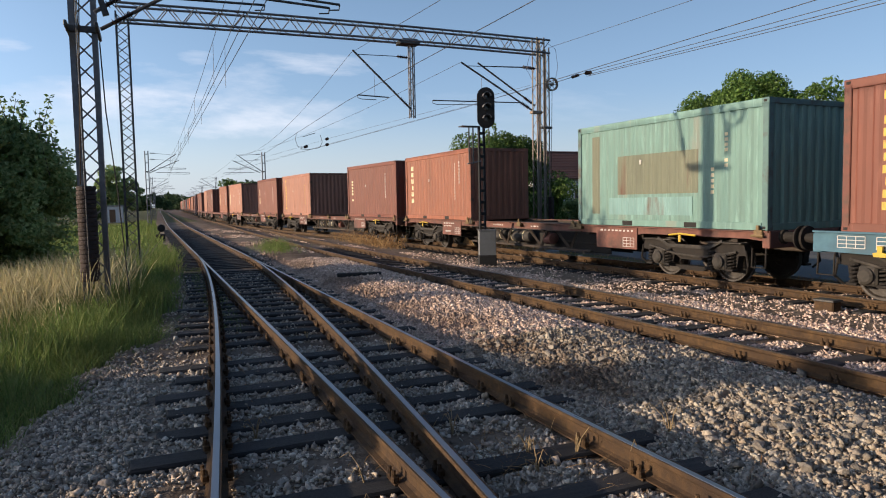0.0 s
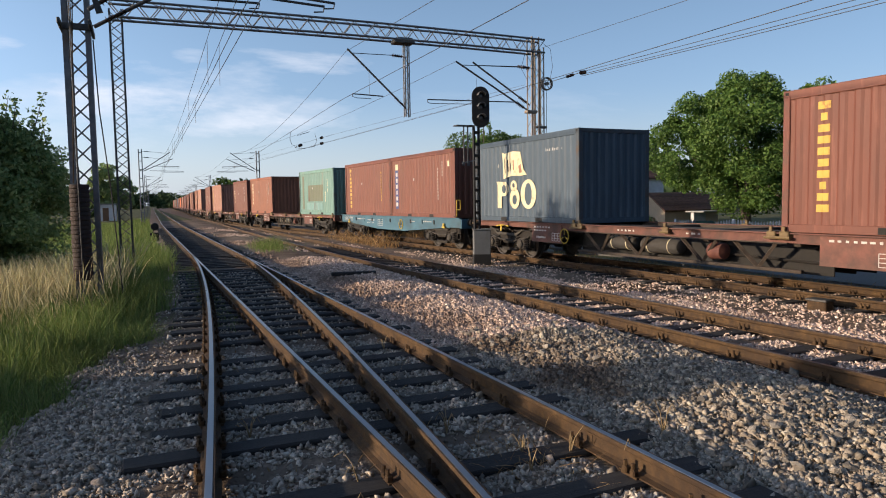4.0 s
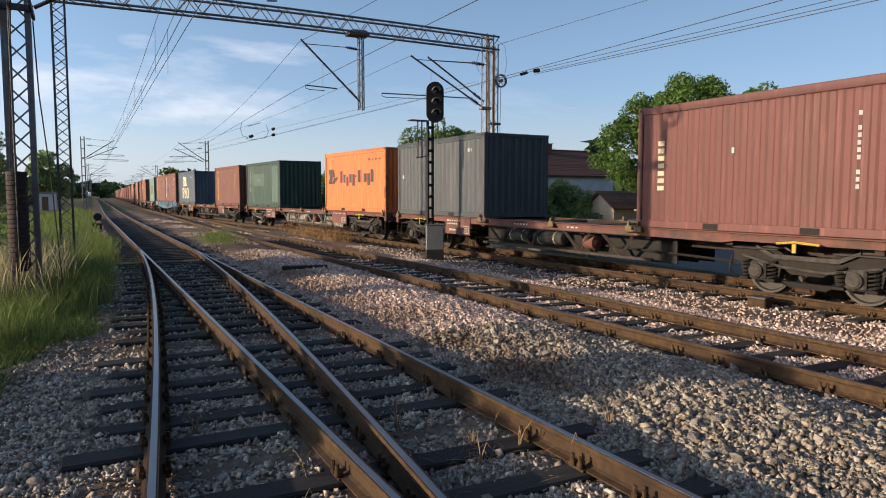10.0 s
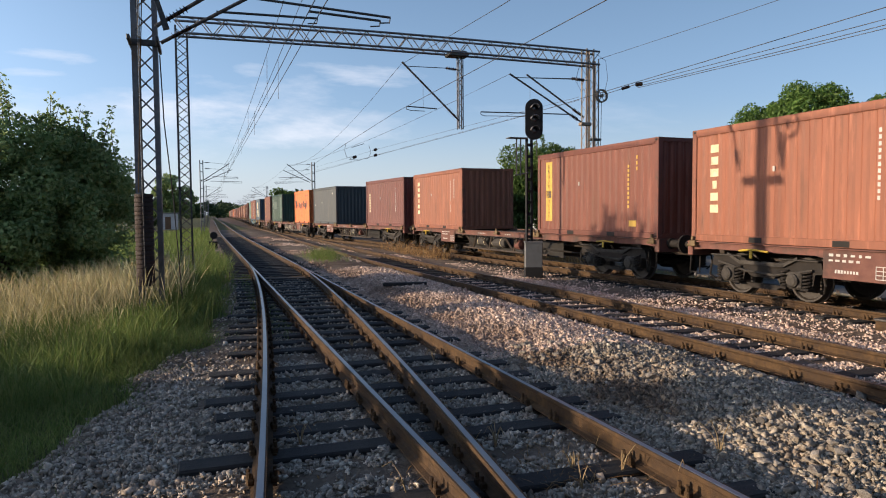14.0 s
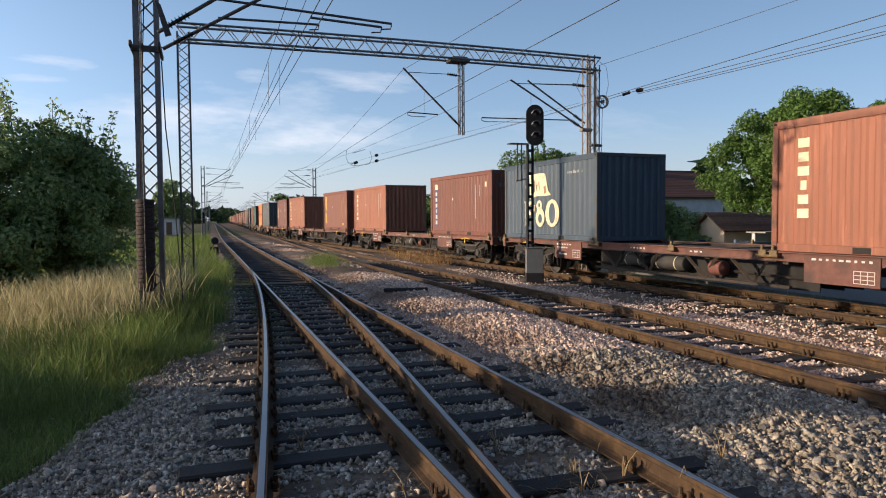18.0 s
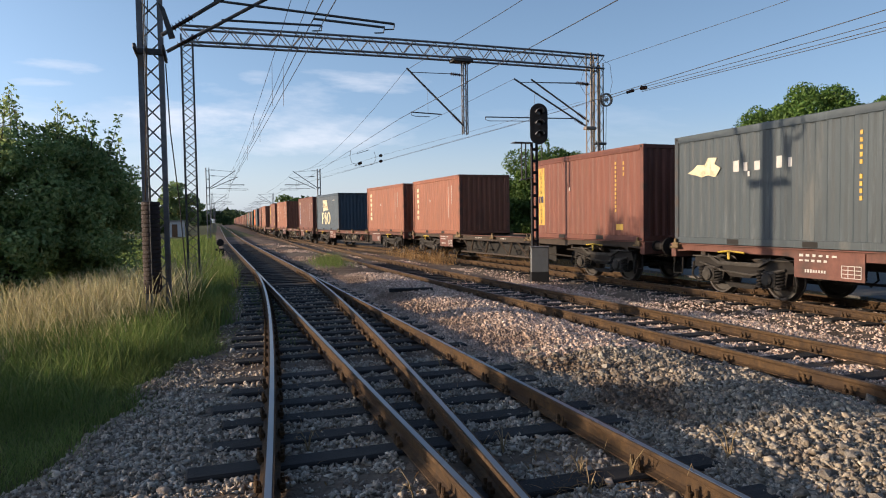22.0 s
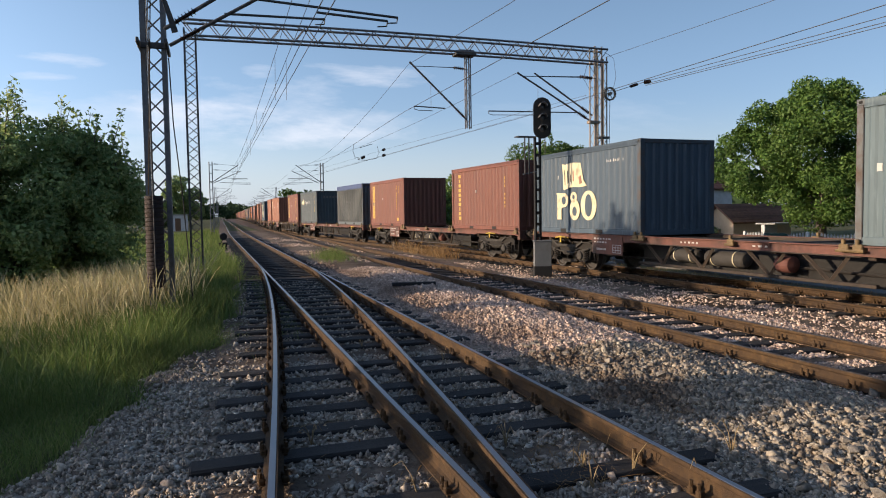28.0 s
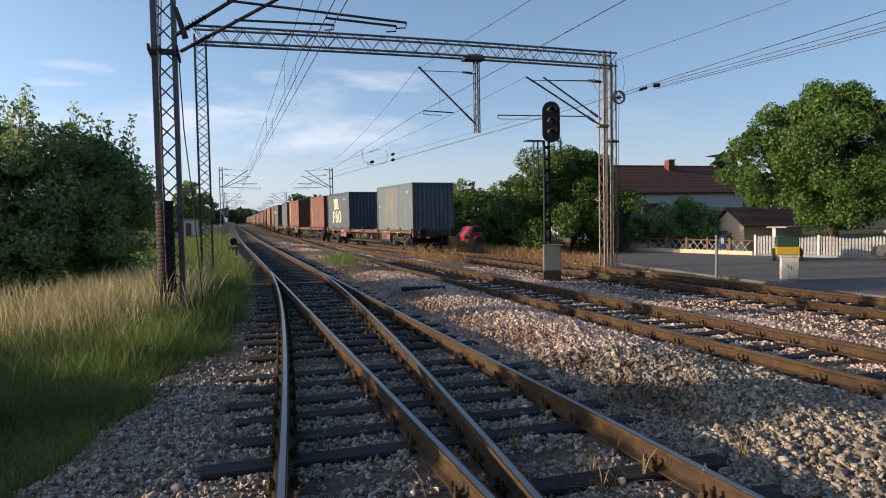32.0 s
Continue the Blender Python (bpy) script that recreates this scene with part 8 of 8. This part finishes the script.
tree("meadow_tree", "dark leafy tree beyond the lattice masts", -4.7, 126, -0.6, [(0, 0, 6.4, 2.9, 2.6, 2.8), (1.5, 0.5, 4.2, 2.4, 2.2, 2.4), (-1.8, 0, 4.4, 2.4, 2.2, 2.6)], 9000, 0.26, LEAF_DARK, 0.2, 1.4)
# trees out of view to the left, whose long shadows fall across the tracks
tree("meadow_tree", "leafy tree in the meadow beside the line", -12.3, 8.7, -0.6, [(0, 0.1, 2.2, 1.3, 1.6, 1.4), (0.1, 0.2, 3.15, 1.0, 1.4, 0.75), (0, -0.1, 3.9, 0.7, 0.6, 0.5), (0, 0, 1.2, 1.4, 1.5, 0.9)], 16000, 0.12, LEAF_DARK, 0.16, 1.0, spread=0.28)
for x, y, h in ((-12.0, 6.4, 2.9), (-12.1, 4.8, 2.9), (-12.2, 3.2, 3.0), (-12.1, 1.6, 2.9), (-12.0, 0.0, 2.9), (-12.2, 10.4, 2.8), (-12.2, 12.2, 2.5), (-12.3, 14.0, 1.9)):
    tree("hedge_bush", "leafy hedge bush in the meadow beside the line", x, y, -0.6, [(0, 0, h * 0.52, 1.4, 1.5, h * 0.46), (0, 0.3, h * 0.3, 1.5, 1.5, h * 0.3)], 9000, 0.16, LEAF_DARK, 0.1, 0.6, "bush", clumps=40)


# distant rows of trees, and one unseen row added behind the camera
def tree_row(name, pts, h, count, leaf):
    cs, rs = [], []
    for x, y in pts:
        for k in range(7):
            cs.append((x + rng.normal() * h * 0.35, y + rng.normal() * h * 0.35, -0.6 + h * rng.uniform(0.15, 0.85))); rs.append(h * rng.uniform(0.16, 0.3))
    v, f = leaves(np.array(cs), np.array(rs), count, leaf)
    return tagged(new(name, np_mesh(name, v, f, LEAF_FAR)), "row of dark green trees, far along the line or added unseen", "trees", kind="stuff")


tree_row("far_trees_left", [(-9.5 - 0.3 * k, 136 + 16 * k) for k in range(8)], 6.0, 9000, 0.4)
tree_row("far_trees_left_wood", [(-12 - rng.uniform(0, 60), 120 + 14 * k) for k in range(24)], 8.0, 12000, 0.6)
tree_row("far_trees_right", [(train_x(90 + 14 * k) + 8.5, 100 + 14 * k) for k in range(26)], 5.6, 16000, 0.45)
tree_row("far_trees_line_end", [(rng.uniform(-60, 90), 430 + rng.uniform(0, 120)) for k in range(60)], 11.0, 14000, 1.2)
tree_row("far_trees_meadow", [(-60 + rng.uniform(-140, 20), rng.uniform(60, 420)) for k in range(60)], 8.0, 12000, 1.0)
# Added unseen row; blocks sky light behind the camera from the container ends
tree_row("trees_behind_standpoint", [(-14 + 3.2 * k, -16 + 3 * math.sin(k * 1.7)) for k in range(22)], 11.0, 16000, 0.6)
tree_row("far_trees_village", [(48 + rng.uniform(0, 90), rng.uniform(-10, 200)) for k in range(60)], 8.0, 14000, 0.9)


def blades(name, n, place, h, w, lean, material, label, heads=0.0):
    """Grass: each blade is a bent tapering strip; some stalks carry a seed head."""
    x, y = place(n)
    n = len(x)
    z = ground_z(x, y) - 0.06
    hh = h * rng.uniform(0.45, 1.25, n)
    a = rng.uniform(0, 2 * math.pi, n)
    b = rng.uniform(0, 2 * math.pi, n)
    ln = lean * hh * rng.uniform(0.2, 1.3, n)
    px, py = np.cos(a) * w / 2, np.sin(a) * w / 2
    qx, qy = np.cos(b) * ln, np.sin(b) * ln
    hd = np.where(rng.random(n) < heads, 3.4, 1.0)
    def row(u, ww):
        cx, cy, cz = x + qx * u * u, y + qy * u * u, z + hh * u * (1 - 0.12 * u * lean)
        return np.stack([cx - px * ww, cy - py * ww, cz], 1), np.stack([cx + px * ww, cy + py * ww, cz], 1)
    r0, r1, r2, r3 = row(0, 1.0), row(0.45, 0.8), row(0.82, 0.55 * hd), row(1.0, 0.1)
    v = np.stack([r0[0], r0[1], r1[1], r1[0], r2[1], r2[0], r3[1], r3[0]], 1).reshape(-1, 3)
    o = np.arange(n)[:, None] * 8
    f = np.concatenate([o + np.array([0, 1, 2, 3]), o + np.array([3, 2, 4, 5]), o + np.array([5, 4, 6, 7])])
    return tagged(new(name, np_mesh(name, v, f, material)), label, "grass", kind="stuff")


def verge(x, y):
    """Where the meadow begins beside the track: it creeps in with distance."""
    return x < verge_line(y) - rng.exponential(0.12, len(x))


def field(x0, x1, y0, y1, keep=None, gather=1.0):
    def place(n):
        x, y = rng.uniform(x0, x1, n), y0 + (y1 - y0) * rng.uniform(0, 1, n) ** gather
        ok = verge(x, y) if keep is None else keep(x, y)
        return x[ok], y[ok]
    return place


blades("grass_near_verge", 60000, field(-6.5, 0.8, 3.0, 13.0), 0.24, 0.009, 0.8, GRASS_GREEN, "shaded green grass along the ballast edge")
blades("grass_rear_verge", 14000, field(-9, -1.4, -6.0, 3.2, lambda x, y: x < -2.3 - 0.1 * np.sin(y * 3)), 0.24, 0.014, 0.8, GRASS_GREEN, "shaded green grass beside the branch")
blades("grass_edge_tuft", 9000, field(-2.2, 0.7, 3.2, 12.5, lambda x, y: (np.abs(x - verge_line(y) - 0.1) < rng.exponential(0.16, len(x))) & (np.sin(x * 5 + y * 3.3) + np.cos(y * 5.1) > -0.4) & ~near_rail(x, y, 0.1)), 0.13, 0.007, 0.9, GRASS_GREEN, "short grass creeping into the stones")
blades("grass_unmown", 40000, field(-9, 0.6, 7.6, 17.0, lambda x, y: x < verge_line(y) - 0.5 - rng.exponential(0.25, len(x))), 0.56, 0.009, 0.55, GRASS_GREEN, "unmown green grass before the dry stand", 0.1)
blades("grass_meadow", 40000, field(-13, 1.0, 12, 30), 0.5, 0.014, 0.6, GRASS_GREEN, "tall green meadow grass")
blades("grass_dry_stand", 24000, field(-9, -0.2, 12.3, 18.2, lambda x, y: (x < -0.45 - 0.25 * np.sin(y * 2)) & (rng.random(len(x)) < np.clip((y - 12.0) / 2.2, 0.1, 1) * np.interp(x, [-8, -3.5, -2.5], [0.35, 0.5, 1])) & (rng.random(len(x)) < np.clip(0.6 + 0.3 * np.sin(x * 1.7) + 0.25 * np.cos(y * 1.1 + x), 0.2, 1))), 1.05, 0.0075, 0.42, GRASS_DRY, "tall dry straw-coloured grass with seed heads", 0.75)
blades("grass_dry_sparse", 9000, field(-12, -1.2, 11.0, 24), 0.8, 0.006, 0.5, GRASS_DRY, "scattered dry grass stalks", 0.5)
blades("grass_far_verge", 26000, field(-20, 1.0, 28, 90, lambda x, y: x < 0.6), 0.5, 0.035, 0.5, GRASS_GREEN, "far green verge grass")
blades("grass_right_verge", 26000, field(13.6, 24, 24, 60, lambda x, y: (x > np.interp(y, YS, XS) + 1.8) & ((x < 15.5) | (x > 24) | (y > 34))), 0.6, 0.014, 0.8, WEED_RUSTY, "dry grass along the far side of the line", 0.3)
blades("grass_loop_weeds", 5000, field(9.4, 12.5, 28, 46, lambda x, y: (np.abs(x - (np.interp(y, YS, XS) - 2.0)) < 0.8)), 0.75, 0.012, 0.9, WEED_RUSTY, "withered golden weeds beside the loop track", 0.3)
blades("grass_road_edge", 1400, field(13.9, 15.8, 8, 26, lambda x, y: rng.random(len(x)) < 0.35), 0.2, 0.009, 0.9, WEED_RUSTY, "thin dry grass at the road edge", 0.3)
blades("grass_points_tuft", 6000, field(3.5, 6.0, 25, 33, lambda x, y: ((x - 4.75) / 0.6) ** 2 + ((y - 28.8) / 2.2) ** 2 < rng.exponential(0.7, len(x))), 0.5, 0.014, 0.7, GRASS_GREEN, "green weed patch between the tracks")
blades("grass_between_rails", 2500, field(0.9, 1.35, 10.5, 22, lambda x, y: rng.random(len(x)) < 0.7), 0.14, 0.01, 0.7, GRASS_GREEN, "low weeds between the rails")
blades("grass_track_weeds", 700, field(0.2, 4.2, 3.2, 10, lambda x, y: ~near_rail(x, y, 0.1)), 0.13, 0.007, 0.9, WEED_RUSTY, "sparse withered weeds in the ballast", 0.2)


blades("withered_brush", 900, field(1.9, 3.0, 3.5, 4.9, lambda x, y: (((x - 2.45) / 0.33) ** 2 + ((y - 4.2) / 0.5) ** 2 < rng.exponential(0.8, len(x))) & ~near_rail(x, y, 0.08)), 0.17, 0.005, 1.5, WEED_RUSTY, "low withered brown brush between the rails", 0.2)


def weed(x, y, z, n, h, label):
    """A withered plant: thin bent stalks from one root."""
    w = thing("withered_weed", label, "weed", (x, y, z), "weeds in the ballast")
    for k in range(n):
        a, l = random.uniform(0, 2 * math.pi), random.uniform(0.3, 1.0) * h
        d = Vector((math.cos(a), math.sin(a), 0)) * random.uniform(0.2, 0.9) * l
        pts = [Vector((0, 0, -0.02)), d * 0.3 + Vector((0, 0, l * 0.6)), d * 0.75 + Vector((0, 0, l)), d * 1.2 + Vector((0, 0, l * random.uniform(0.55, 0.95)))]
        part("stalk", Shape().tube(pts, [0.005, 0.004, 0.003, 0.002], 5), STRAW, w)
    return w


for x, y, n, h in ((2.5, 4.3, 5, 0.2), (2.4, 4.0, 4, 0.2), (2.82, 4.15, 4, 0.3), (3.08, 3.74, 3, 0.24), (3.75, 4.2, 5, 0.3), (0.72, 5.6, 4, 0.2), (0.95, 3.55, 3, 0.3), (0.15, 3.7, 7, 0.2), (1.95, 9.4, 4, 0.2), (2.2, 5.0, 6, 0.16), (2.75, 8.2, 4, 0.2), (1.25, 4.3, 3, 0.22)):
    weed(x, y, -0.18, n, h, "withered straw weed growing in the ballast")


SPEED = [6.706, 6.85, 7.137, 7.387, 7.617, 7.848, 8.226]
TT = np.linspace(0, 32, 321)
VV = np.interp(TT, np.linspace(0, 32, 7), SPEED)
RUN = np.concatenate([[0], np.cumsum((VV[1:] + VV[:-1]) / 2 * 0.1)])


def motions():
    """The train draws away along its track; its wheels roll."""
    steps = [0.8 * k for k in range(41)]
    for ob, back, height, along, i in TRAIN:
        rows = []
        reach = 4.7 if i == -1 else 7.1
        for t in steps:
            s = HEAD0 + back + float(np.interp(t, TT, RUN))
            xf, yf, _ = train_at(s + reach)
            xr, yr, _ = train_at(s - reach)
            a = math.degrees(math.atan2(-(xf - xr), yf - yr))
            base = pose((xf + xr) / 2, (yf + yr) / 2, TRAIN_Z, 0, 0, a)
            rows.append((t, base @ Matrix.Translation((0, along, height))))
        walk(ob, rows)
    # every wheelset turns alike: one front and one rear wheelset are keyed, the rest roll with them
    spun = {}
    for ob, *_ in TRAIN:
        for o in ob.children_recursive:
            kind = o.name.split(".")[0]
            if kind not in ("wheelset_front", "wheelset_rear"):
                continue
            if kind not in spun:
                y = 0.9 if kind.endswith("front") else -0.9
                walk(o, [(k / 15, Matrix.Translation((0, y, 0.46)) @ pose(0, 0, 0, -math.degrees(float(np.interp(k / 15, TT, RUN)) / 0.46), 0, 0)) for k in range(481)])
                spun[kind] = o.animation_data
            else:
                o.rotation_mode = "QUATERNION"
                keys = o.animation_data_create()
                keys.action = spun[kind].action
                keys.action_slot = spun[kind].action_slot


motions()
